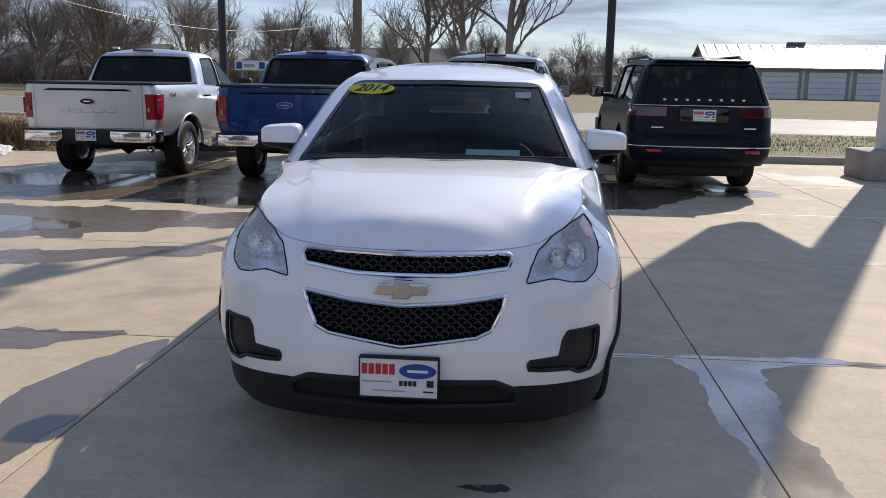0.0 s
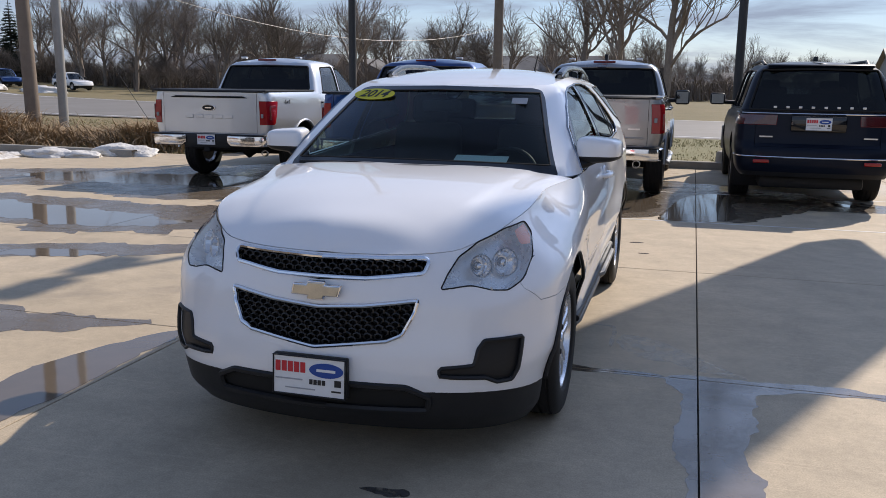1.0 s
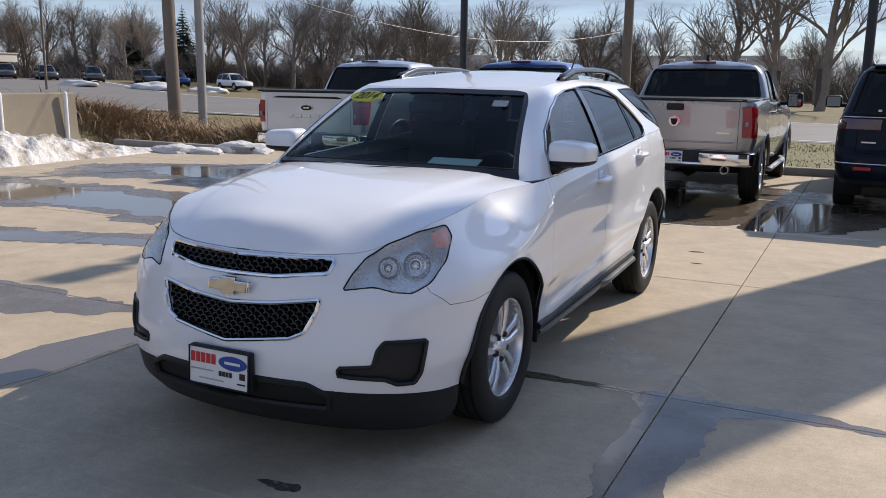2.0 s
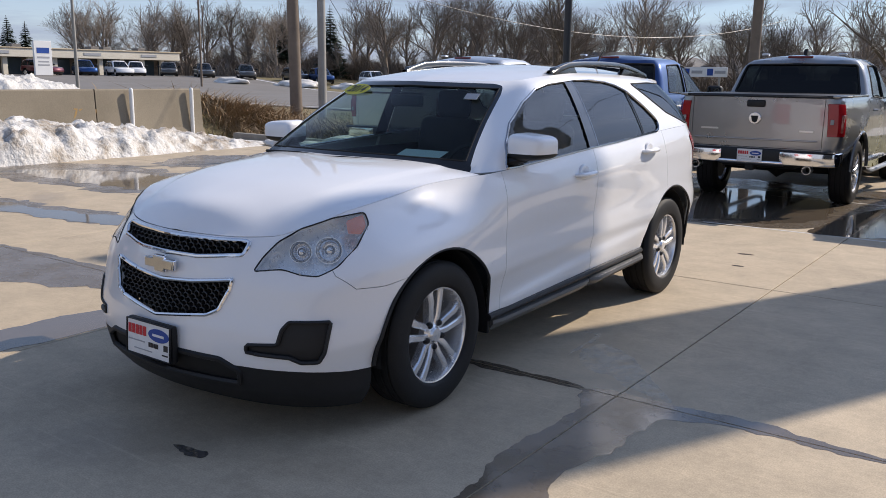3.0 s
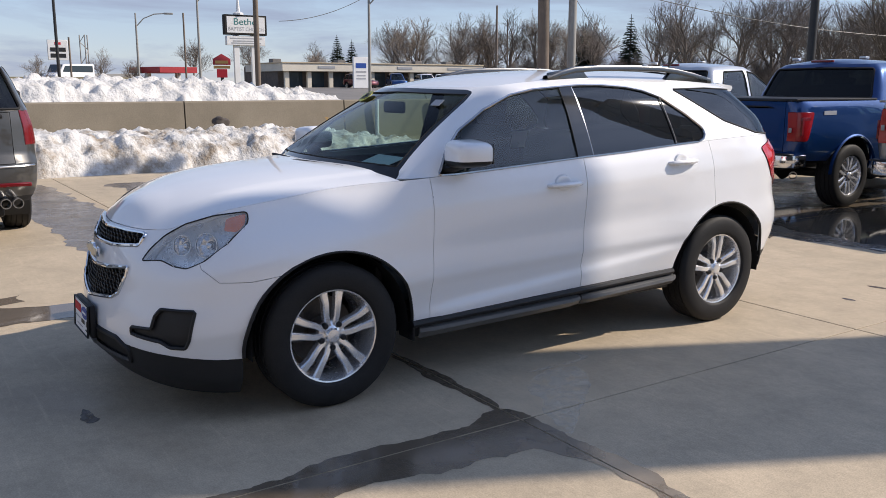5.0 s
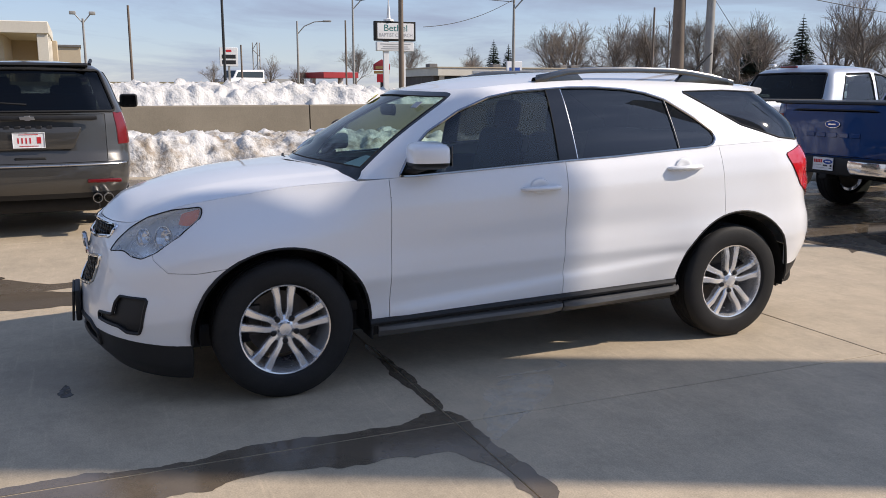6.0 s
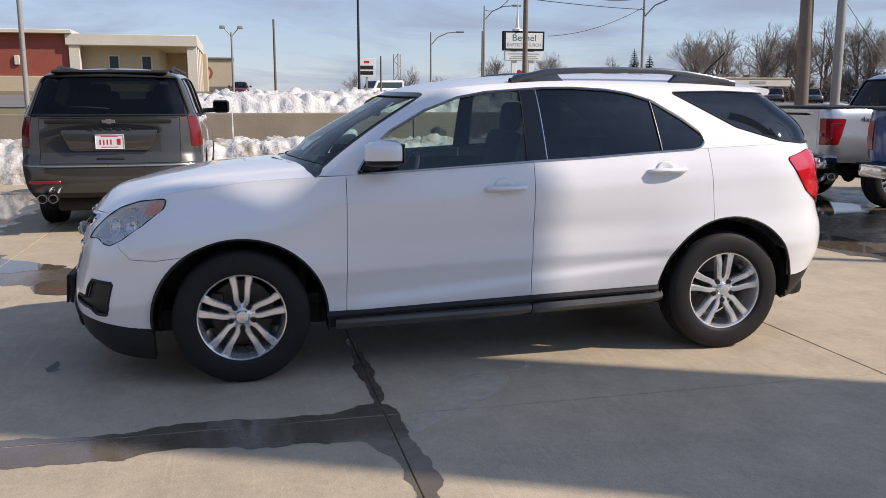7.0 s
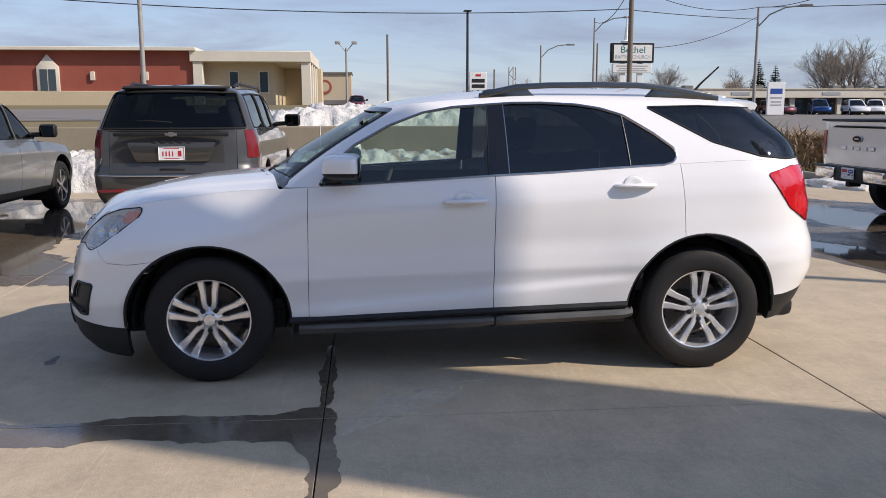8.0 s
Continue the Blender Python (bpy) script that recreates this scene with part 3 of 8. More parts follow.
def bars_plate(parent, name="licence_plate", w=0.305, h=0.155, frame_mat=None, maker=None):
    """A flat plate facing -y, with its writing as plain shapes."""
    out = rounded([(-w / 2, -h / 2), (w / 2, -h / 2), (w / 2, h / 2), (-w / 2, h / 2)], 0.014, 4)
    p = part(name, prism(out, "y", -0.002, 0.002), M_SIGNWHITE, parent, "white plate with coloured bars")
    fr = bmesh.new()
    t = 0.005
    for c, s in (((0, -0.003, h / 2), (w + 2 * t, 0.012, t)), ((0, -0.003, -h / 2), (w + 2 * t, 0.012, t)),
                 ((w / 2, -0.003, 0), (t, 0.012, h)), ((-w / 2, -0.003, 0), (t, 0.012, h))):
        box(c, s, 0.003, 1, fr)
    part("plate_frame", fr, frame_mat or M_CLAD, p)

    def bar(x, z, sx, sz, mat):
        part("print", box((x * w, -0.0035, z * h), (sx * w, 0.002, sz * h)), mat, p)

    def oval(x, z, a, b, mat):
        part("print", prism([(x * w + a * w * math.cos(k * math.pi / 12), z * h + b * h * math.sin(k * math.pi / 12)) for k in range(24)], "y", -0.0048, -0.0025), mat, p)
    if maker == "dealer":
        for k in range(5):
            bar(-0.435 + 0.0875 * k, 0.22, 0.068, 0.27, M_INKRED)
        oval(0.24, 0.19, 0.235, 0.19, M_INKBLUE)
        part("print", box((0.24 * w, -0.0062, 0.19 * h), (0.26 * w, 0.0015, 0.07 * h)), M_SIGNWHITE, p)
        bar(-0.28, -0.10, 0.38, 0.035, M_INKGREY)
        for k in range(4):
            bar(0.03 + 0.058 * k, -0.13, 0.045, 0.13, M_INK)
        bar(0.40, -0.12, 0.09, 0.17, M_INK)
        bar(-0.12, -0.33, 0.42, 0.03, M_INKGREY)
        bar(0.38, -0.33, 0.13, 0.04, M_INK)
    elif maker == "temporary":
        for k in range(4):
            bar(-0.33 + 0.125 * k, -0.02, 0.045, 0.36, M_INKRED)
        bar(0.32, 0.0, 0.13, 0.42, M_INKRED)
        bar(0.0, 0.38, 0.6, 0.04, M_INKRED)
        bar(0.0, -0.38, 0.6, 0.04, M_INKRED)
    else:
        bar(-0.2, 0.18, 0.40, 0.18, M_INKRED)
        oval(0.22, 0.18, 0.2, 0.16, M_INKBLUE)
        bar(0.0, -0.22, 0.7, 0.16, M_INKGREY)
    return p


# ---- the white car ----
def build_white_car():
    car = thing("compact_suv", "white compact SUV with black cladding and silver alloy wheels", "car")
    zlo = curve((-2.40, 0.185), (-2.1, 0.15), (-1.9, 0.14), (-1.0, 0.265), (1.0, 0.285), (1.80, 0.27), (2.35, 0.33))
    zhi = curve((-2.40, 0.888), (-2.22, 0.888), (-2.12, 0.900), (-2.04, 0.936), (-1.95, 0.970), (-1.87, 1.0), (-1.65, 1.035), (-1.22, 1.085), (-0.8, 1.11), (0.2, 1.16), (1.2, 1.22), (1.9, 1.245), (2.3, 1.20))
    wv = curve((0, 0.835), (0.10, 0.868), (0.22, 0.874), (0.32, 0.889), (0.395, 0.904), (0.45, 0.904), (0.55, 0.900), (0.68, 0.906), (0.80, 0.908), (0.90, 0.893), (1, 0.862))
    yf = curve((0, -2.29), (0.12, -2.36), (0.30, -2.385), (0.45, -2.375), (0.62, -2.345), (0.85, -2.305), (0.95, -2.275), (1, -2.245))
    yr = curve((0, 2.19), (0.15, 2.27), (0.30, 2.325), (0.45, 2.315), (0.62, 2.27), (0.85, 2.24), (1, 2.21))
    levels = [i / 54 for i in range(55)]
    flares = ((-1.43, 0.62, 0.042, 0.50, 0.24), (1.42, 0.66, 0.047, 0.52, 0.27))
    rows = band(levels, wv, yf, yr, lambda v: (0.75, 4.2, 0.17), lambda v: (0.65, 3.6, 0.06), zlo, zhi, (30, 56, 22), flares)


    def ease(a, b, q):
        q = min(1.0, max(0.0, (q - a) / (b - a)))
        return q * q * (3 - 2 * q)
    # the fenders roll in towards the hood, and a soft shelf runs along the doors
    for v, row in zip(levels, rows):
        for p in row:
            p.x *= 1 - 0.135 * ease(-0.88, -1.40, p.y) * ease(0.70, 1.0, v)
            line = 0.430 + 0.085 * (p.y + 0.85)
            p.x += 0.015 * ease(line + 0.012, line - 0.045, p.z) * ease(line - 0.20, line - 0.05, p.z) * ease(-0.98, -0.75, p.y) * ease(1.18, 0.85, p.y) * (p.x > 0.7)
            p.x -= 0.010 * ease(0.30, 0.0, abs(p.z - line - 0.17)) * ease(-0.95, -0.6, p.y) * ease(1.15, 0.8, p.y) * (p.x > 0.7)
    low = outward(clean(sheet(rows)), (0, 0, 0.6))
    top_row = rows[-1]
    n_hood = max(i for i, p in enumerate(top_row) if p.y < -1.02)
    hood_h = curve((-2.25, 0.890), (-2.20, 0.945), (-2.12, 1.005), (-2.0, 1.04), (-1.81, 1.085), (-1.5, 1.13), (-1.2, 1.15), (-0.9, 1.16))
    hood_rows = lid(top_row[:n_hood + 1], -1.16, hood_h, 30, 3.0)
    for row in hood_rows:
        for p in row:
            ridge = 0.60 + 0.17 * (p.y + 1.2)
            p.z += (0.006 * ease(ridge + 0.035, ridge - 0.005, abs(p.x)) - 0.003) * ease(ridge + 0.16, ridge + 0.05, abs(p.x)) * ease(-2.2, -2.0, p.y)
    hood = outward(clean(sheet(hood_rows)), (0, -1.6, 0.3))
    # glasshouse
    gz0 = zhi
    gz1 = curve((-0.6, 1.555), (-0.35, 1.562), (0.0, 1.592), (0.5, 1.615), (1.2, 1.605), (1.9, 1.565))
    gw = curve((0, 0.862), (0.12, 0.842), (0.5, 0.765), (0.86, 0.672), (0.95, 0.635), (1, 0.595))
    gyf = curve((0, -1.30), (0.5, -0.905), (0.9, -0.57), (1, -0.49))
    gyr = curve((0, 2.21), (0.3, 2.17), (0.7, 2.02), (1, 1.90))
    grow = band([i / 26 for i in range(27)], gw, gyf, gyr, lambda g: (0.36 - 0.2 * g, 3.2, 0.21 - 0.06 * g), lambda g: (0.60 - 0.25 * g, 3.4, 0.06), lambda y: gz0(max(y, -0.95)) - (0.03 if y < -1.0 else 0), gz1, (28, 50, 20))
    green = outward(clean(sheet(grow)), (0, 0.5, 1.2))
    roof_h = curve((-0.5, 1.556), (-0.3, 1.60), (0.1, 1.648), (0.6, 1.672), (1.2, 1.672), (1.9, 1.625))
    roof_rows = lid(grow[-1], 1.90, roof_h, 12, 2.4)
    # the roof's far end meets the rear edge
    roof = outward(clean(sheet(roof_rows)), (0, 0.6, 1.0))

    # openings of the lower body
    for cy, cz, a, b in ((-1.43, 0.362, 0.462, 0.432), (1.43, 0.368, 0.452, 0.455)):
        carve(low, ellipse(cy, cz, a, b, 56), SIDE, lambda c: c.x > 0.5).free()
        carve(low, [(cy - a * 0.985, 0), (cy + a * 0.985, 0), (cy + a * 0.985, cz - 0.03), (cy - a * 0.985, cz - 0.03)], SIDE, lambda c: c.x > 0.5).free()
    lampP = rounded([(-0.945, 0.762), (-0.905, 0.82), (-0.845, 0.88), (-0.747, 0.935), (-0.615, 0.976), (-0.485, 0.992), (-0.463, 0.945), (-0.51, 0.858), (-0.59, 0.783), (-0.665, 0.750), (-0.735, 0.755), (-0.82, 0.776)], 0.016, 3)
    head = carve(low, lampP, CORNER, lambda c: c.y < -1.7)
    grU = rounded([(-0.02, 0.874), (0.20, 0.875), (0.415, 0.878), (0.430, 0.862), (0.415, 0.822), (0.2, 0.800), (-0.02, 0.787)], 0.01, 2)
    upper_gr = carve(low, grU, FRONT, lambda c: c.y < -2.0)
    grL = rounded([(-0.02, 0.682), (0.0, 0.682), (0.20, 0.695), (0.408, 0.722), (0.395, 0.67), (0.355, 0.588), (0.30, 0.562), (0.0, 0.524), (-0.02, 0.524)], 0.008, 2)
    lower_gr = carve(low, grL, FRONT, lambda c: c.y < -2.0)
    fogP = rounded([(-0.972, 0.458), (-0.835, 0.466), (-0.815, 0.53), (-0.785, 0.562), (-0.608, 0.562), (-0.635, 0.43), (-0.66, 0.388), (-0.735, 0.388), (-0.785, 0.412), (-0.972, 0.424)], 0.008, 2)
    fog = carve(low, fogP, CORNER, lambda c: c.y < -1.85)
    intake = carve(low, rounded([(-0.02, 0.385), (0.38, 0.378), (0.47, 0.335), (0.46, 0.275), (-0.02, 0.275)], 0.015, 3), FRONT, lambda c: c.y < -2.0)
    chin = carve(low, [(-2.6, 0.0), (-1.80, 0.0), (-1.80, 0.318), (-2.0, 0.326), (-2.3, 0.358), (-2.6, 0.358)], SIDE, None, -2)
    sill = carve(low, [(-1.05, 0.0), (1.05, 0.0), (1.05, 0.410), (-1.05, 0.352)], SIDE, lambda c: abs(c.y) < 1.04 and c.x > 0.4, -2)
    tail_low = carve(low, [(1.80, 0.0), (2.6, 0.0), (2.6, 0.50), (2.2, 0.475), (1.95, 0.435), (1.80, 0.43)], SIDE, None, -2)
    tailP = rounded([(1.805, 1.160), (1.98, 1.203), (2.30, 1.195), (2.30, 0.862), (2.11, 0.868), (1.955, 0.960)], 0.02, 3)
    tail = carve(low, tailP, SIDE, lambda c: c.y > 1.5 and c.x > 0.42)
    doorF = [(-0.856, 1.35), (-0.874, 0.20), (0.186, 0.20), (0.20, 1.35)]
    door_f = carve(low, doorF, SIDE, lambda c: c.x > 0.5)
    doorR = [(0.20, 1.35), (0.186, 0.20), (1.06, 0.20), (1.06, 0.55), (1.10, 0.62), (1.308, 0.70), (1.296, 1.00), (1.268, 1.35)]
    door_r = carve(low, doorR, SIDE, lambda c: c.x > 0.5)
    bump = carve(low, [(-2.7, 0.0), (-1.62, 0.0), (-1.62, 0.722), (-1.72, 0.706), (-1.85, 0.690), (-1.98, 0.694), (-2.04, 0.752), (-2.05, 0.96), (-2.7, 0.96)], SIDE, None, -2)
    # panels
    hem(door_f), hem(door_r), hem(hood, 0.0035, 0.02)
    d1 = part("front_door", door_f.copy(), M_WHITE, car)
    d2 = part("rear_door", door_r.copy(), M_WHITE, car)
    d3 = part("front_door", mirrored(door_f), M_WHITE, car)
    d4 = part("rear_door", mirrored(door_r), M_WHITE, car)
    part("hood", whole(hood), M_WHITE, car, sharp=50)
    hem(drop_crumbs(bump), 0.0015, 0.02)
    part("front_bumper", whole(bump), M_WHITE, car)
    fend = carve(low, [(-2.6, 0.1), (-0.5, 0.1), (-0.5, 1.4), (-2.6, 1.4)], SIDE, None, -2)
    hem(drop_crumbs(fend), 0.0015, 0.02)
    part("front_fender", fend.copy(), M_WHITE, car)
    part("front_fender", mirrored(fend), M_WHITE, car)
    hem(low, 0.0015, 0.02)
    body = part("body", whole(low), M_WHITE, car)
    for s in (chin, sill, tail_low):
        hem(s, 0.001, 0.03)
    part("lower_bumper", whole(chin), M_CLAD, car, "black plastic lower bumper")
    part("sill_cladding", sill.copy(), M_CLAD, car, "black sill cladding")
    part("sill_cladding", mirrored(sill), M_CLAD, car, "black sill cladding")
    part("rear_lower_bumper", whole(tail_low), M_CLAD, car, "black plastic rear lower bumper")
    for sx in (1, -1):
        for ya, yb, za, zb, out in ((-0.93, 0.195, 0.318, 0.338, 0.016), (0.205, 1.02, 0.340, 0.368, 0.034)):
            rws = []
            for k in range(15):
                q = k / 14
                y, z = ya + (yb - ya) * q, za + (zb - za) * q
                e = out * min(1.0, q / 0.06, (1 - q) / 0.06) ** 0.5
                rws.append([Vector((sx * (0.862 + dx), y, z + dz)) for dx, dz in ((0.0, -0.055), (e * 0.8, -0.045), (e + 0.020, -0.018), (e + 0.016, 0.0), (e, 0.008), (0.0, 0.014), (0.0, -0.055))])
            st = clean(sheet(rws))
            bmesh.ops.holes_fill(st, edges=st.edges)
            bmesh.ops.recalc_face_normals(st, faces=st.faces)
            part("sill_step", st, M_STEP, car, "dark grey ribbed side step", sharp=30)
    # grilles
    for nm, g, dz, dx in (("upper_grille", upper_gr, 0.024, 0.030), ("lower_grille", lower_gr, 0.024, 0.030)):
        w = whole(g)
        me_pts = [v.co.copy() for v in w.verts]
        half = [q for q in (grU if nm == "upper_grille" else grL) if q[0] > 0.0]
        half = [(0.0, half[0][1])] + half + [(0.0, half[-1][1])]
        loop = []
        for (xa, za), (xb, zb) in zip(half, half[1:]):
            n = max(1, round(math.hypot(xb - xa, zb - za) / 0.02))
            loop += [(xa + (xb - xa) * k / n, za + (zb - za) * k / n) for k in range(n)]
        loop = loop + [half[-1]] + [(-x, z) for x, z in loop[:0:-1]]
        deep = [sum(q.y for q in sorted(me_pts, key=lambda q: (q.x - x) ** 2 + (q.z - z) ** 2)[:3]) / 3 for x, z in loop]
        m = len(loop)
        deep = [(deep[i - 2] + deep[i - 1] + deep[i] + deep[(i + 1) % m] + deep[(i + 2) % m]) / 5 for i in range(m)]
        ring_pts3 = [(x, d - 0.002, z) for (x, z), d in zip(loop, deep)]
        strip = tube(ring_pts3 + [ring_pts3[0]], 0.0095, 8, cap=False)
        back = offset(w, -0.05)
        gp = part(nm, back, M_GAP, car, "black mesh grille with a chrome surround")
        part("grille_surround", strip, M_CHROME, gp, "chrome surround")
        hexes = bmesh.new()
        z0, z1 = min(p.z for p in me_pts), max(p.z for p in me_pts)
        pl = grU if nm == "upper_grille" else grL
        r = 0.0125
        row = 0
        z = z0
        while z < z1:
            x = -0.45 + (row % 2) * 0.0215
            while x < 0.46:
                ok = all(inside(pl, abs(x) + du, z + dz2) for du, dz2 in ((0.012, 0), (0, 0.011), (0, -0.011)))
                if ok:
                    yy = min(me_pts, key=lambda q: (q.x - x) ** 2 + (q.z - z) ** 2).y + 0.010
                    ring = [Vector((x + r * 1.15 * math.cos(a), yy, z + r * 0.92 * math.sin(a))) for a in (k * math.pi / 3 + math.pi / 6 for k in range(6))]
                    mid = Vector((x, yy - 0.006, z))
                    for i in range(6):
                        a, b = ring[i], ring[(i + 1) % 6]
                        d = Vector((0, 0.022, 0))
                        ao, bo = mid + (a - mid) * 1.42, mid + (b - mid) * 1.42
                        hexes.faces.new([hexes.verts.new(q) for q in (a, b, bo, ao)])
                        bm_vs = [hexes.verts.new(q) for q in (a, b, b + d, a + d)]
                        hexes.faces.new(bm_vs)
                x += 0.043
            z += 0.0165
            row += 1
        part("grille_mesh", hexes, M_GRILLE, gp, smooth=False)
    # badge
    bow = [(-0.104, -0.020), (-0.092, 0.022), (-0.036, 0.022), (-0.030, 0.035), (0.040, 0.035), (0.036, 0.022), (0.104, 0.022), (0.092, -0.020), (0.034, -0.020), (0.028, -0.035), (-0.040, -0.035), (-0.034, -0.020)]
    b = prism(bow, "y", -0.012, 0.012, 0.003, seg=1)
    badge = part("badge", b, M_GOLD, car, "gold badge with a chrome edge")
    badge.matrix_basis = Matrix.Translation((0, -2.337, 0.750)) @ Matrix.Rotation(0.12, 4, "X")
    b = prism([(x * 1.07, z * 1.14) for x, z in bow], "y", -0.008, 0.010, 0.003, seg=1)
    part("badge_edge", b, M_CHROME, badge)
    # headlamps
    amber = carve(head.copy(), rounded([(-0.560, 0.963), (-0.490, 0.984), (-0.474, 0.940), (-0.490, 0.908), (-0.549, 0.912)], 0.010, 2), CORNER)
    for sx in (1, -1):
        h = head.copy()
        if sx < 0:
            h = mirrored(head)
        # the bowl of the lamp: its back stands inside the wing, its walls reach out to the lens
        deep = Vector((-0.052 * sx, 0.066, -0.020))
        hous = h.copy()
        rim = [e for e in hous.edges if e.is_boundary]
        for v in hous.verts:
            v.co += deep
        for g in bmesh.ops.extrude_edge_only(hous, edges=rim)["geom"]:
            if isinstance(g, bmesh.types.BMVert):
                g.co -= deep * 0.96
        hl = part("headlight", hous, M_HOUSING, car, "clear headlight with twin reflectors and an amber corner", sharp=40)
        part("lens", h.copy(), M_LENS, hl).visible_shadow = False
        line = []
        for (ua, va), (ub, vb) in zip(lampP, lampP[1:] + lampP[:1]):
            n = max(1, round(math.hypot(ub - ua, vb - va) / 0.012))
            line += [(ua + (ub - ua) * k / n, va + (vb - va) * k / n) for k in range(n)]
        eu, ev, en = CORNER
        flat = [(v.co.dot(eu), v.co.dot(ev), v.co.dot(en)) for v in head.verts]
        far = [sum(q[2] for q in sorted(flat, key=lambda q: (q[0] - u) ** 2 + (q[1] - w) ** 2)[:3]) / 3 for u, w in line]
        m = len(line)
        far = [sum(far[(i + k) % m] for k in (-2, -1, 0, 1, 2)) / 5 for i in range(m)]
        run = [eu * u + ev * w + en * d for (u, w), d in zip(line, far)]
        run = [Vector((p.x * sx, p.y, p.z)) for p in run]
        part("lens_seal", tube(run + [run[0]], 0.0034, 6, cap=False), M_GAP, hl)
        h.free()
        for (x, y, z, r) in ((0.586, -2.030, 0.828, 0.046), (0.668, -1.942, 0.832, 0.056)):
            place = Matrix.Translation((sx * x, y, z)) @ Matrix.Rotation(sx * 0.66, 4, "Z") @ Matrix.Rotation(-0.20, 4, "X")
            bw = lathe([(r, -0.05), (r * 1.02, -0.047), (r * 0.98, -0.042), (r * 0.8, -0.026), (r * 0.5, -0.014), (r * 0.24, -0.010), (r * 0.22, -0.032), (0.001, -0.035)], 18, "y")
            part("reflector", xf(bw, place), M_CHROME, hl, smooth=False)
            ring = lathe([(r * 1.05, -0.046), (r * 1.04, -0.053), (r * 1.0, -0.053), (r * 0.99, -0.044)], 32, "y")
            part("reflector_ring", xf(ring, place), M_CHROME, hl)
            dark = lathe([(r * 0.40, -0.0125), (r * 0.36, -0.016), (r * 0.26, -0.012)], 24, "y")
            part("bulb_surround", xf(dark, place), M_CLAD, hl)
        am = offset(amber.copy() if sx > 0 else mirrored(amber), -0.004)
        part("corner_reflector", am, M_AMBER, hl, "amber corner reflector")
    head.free()
    # fog pockets and lower intake
    for sx in (1, -1):
        f = fog.copy() if sx > 0 else mirrored(fog)
        edge = rim_strip(f, 0.009)
        fp = part("fog_pocket", offset(f, -0.012), M_CLAD, car, "black fog lamp blank")
        part("pocket_edge", edge, M_CLAD, fp)
    fog.free()
    wi = whole(intake)
    edge = rim_strip(wi, 0.014)
    ip = part("lower_intake", offset(wi, -0.014), M_GAP, car, "black lower intake")
    part("intake_edge", edge, M_CLAD, ip)
    # licence plate
    pl = bars_plate(car, "licence_plate", 0.312, 0.158, M_CLAD, "dealer")
    pl.matrix_basis = Matrix.Translation((0.0, -2.418, 0.412)) @ Matrix.Rotation(-0.06, 4, "X")
    part("plate_bracket", box((0, -2.396, 0.412), (0.322, 0.03, 0.168), 0.008), M_CLAD, car)
    # glasshouse openings
    wsP = rounded([(-0.02, 1.06), (0.745, 1.06), (0.760, 1.11), (0.715, 1.20), (0.588, 1.49), (0.555, 1.535), (0.50, 1.547), (-0.02, 1.556)], 0.02, 3)
    ws = carve(green, wsP, FRONT, lambda c: c.y < -0.25)
    dloP = rounded([(-0.80, 1.115), (-0.715, 1.238), (-0.60, 1.335), (-0.40, 1.445), (-0.20, 1.518), (-0.03, 1.548), (0.14, 1.56), (0.32, 1.572), (0.50, 1.573), (0.70, 1.562), (0.84, 1.54), (0.97, 1.50), (1.14, 1.395), (1.25, 1.31), (1.265, 1.27), (1.24, 1.235), (1.17, 1.215), (0.63, 1.185), (0.20, 1.165), (-0.20, 1.142), (-0.69, 1.115)], 0.012, 2)
    dlo = carve(green, dloP, SIDE, lambda c: c.x > 0.45)
    qgP = rounded([(1.12, 1.548), (1.45, 1.555), (1.86, 1.540), (2.10, 1.25), (1.95, 1.245), (1.77, 1.262), (1.49, 1.345)], 0.015, 3)
    qg = carve(green, qgP, SIDE, lambda c: c.x > 0.35 and c.y > 1.0)
    rgP = rounded([(-0.02, 1.26), (0.55, 1.26), (0.47, 1.52), (-0.02, 1.535)], 0.02, 3)
    rg = carve(green, rgP, (Vector((1, 0, 0)), Vector((0, 0, 1)), Vector((0, 1, 0))), lambda c: c.y > 1.6)
    hem(green, 0.0, 0.012)
    hem(roof, 0.0, 0.004)
    part("cabin_frame", whole(green), M_WHITE, car, sharp=50)
    part("roof", whole(roof), M_WHITE, car, sharp=50)
    frits = [carve(ws, q, FRONT) for q in ([(-0.1, 1.0), (0.9, 1.0), (0.9, 1.150), (0.3, 1.172), (-0.1, 1.178)], [(0.738, 1.10), (1.0, 1.10), (1.0, 1.65), (0.540, 1.545)], [(-0.1, 1.533), (0.62, 1.518), (0.62, 1.65), (-0.1, 1.65)])]
    for q in frits:
        if q is frits[1]:
            part("windshield_border", mirrored(q), M_GLOSSBLACK, car, "black printed windshield border")
            part("windshield_border", q, M_GLOSSBLACK, car, "black printed windshield border")
        else:
            part("windshield_border", whole(q), M_GLOSSBLACK, car, "black printed windshield border")
    w = whole(ws)
    frit = rim_strip(w, 0.004)
    wsp = part("windshield", offset(w, -0.004), M_GLASS, car, "clear windshield with a yellow year sticker")
    wsp.visible_shadow = False
    part("windshield_seal", frit, M_GAP, wsp)
    # side glass: front pane, dark pillar, rear pane, small pane
    for sx in (1, -1):
        d = dlo.copy() if sx > 0 else mirrored(dlo)
        view = SIDE if sx > 0 else (SIDE[0], SIDE[1], -SIDE[2])
        frame_strip = rim_strip(d, 0.008)
        pilP = [(0.150, 1.0), (0.285, 1.0), (0.262, 1.62), (0.170, 1.62)]
        pil = carve(d, pilP, view)
        smallP = [(0.985, 1.0), (1.5, 1.0), (1.5, 1.7), (0.955, 1.7)]
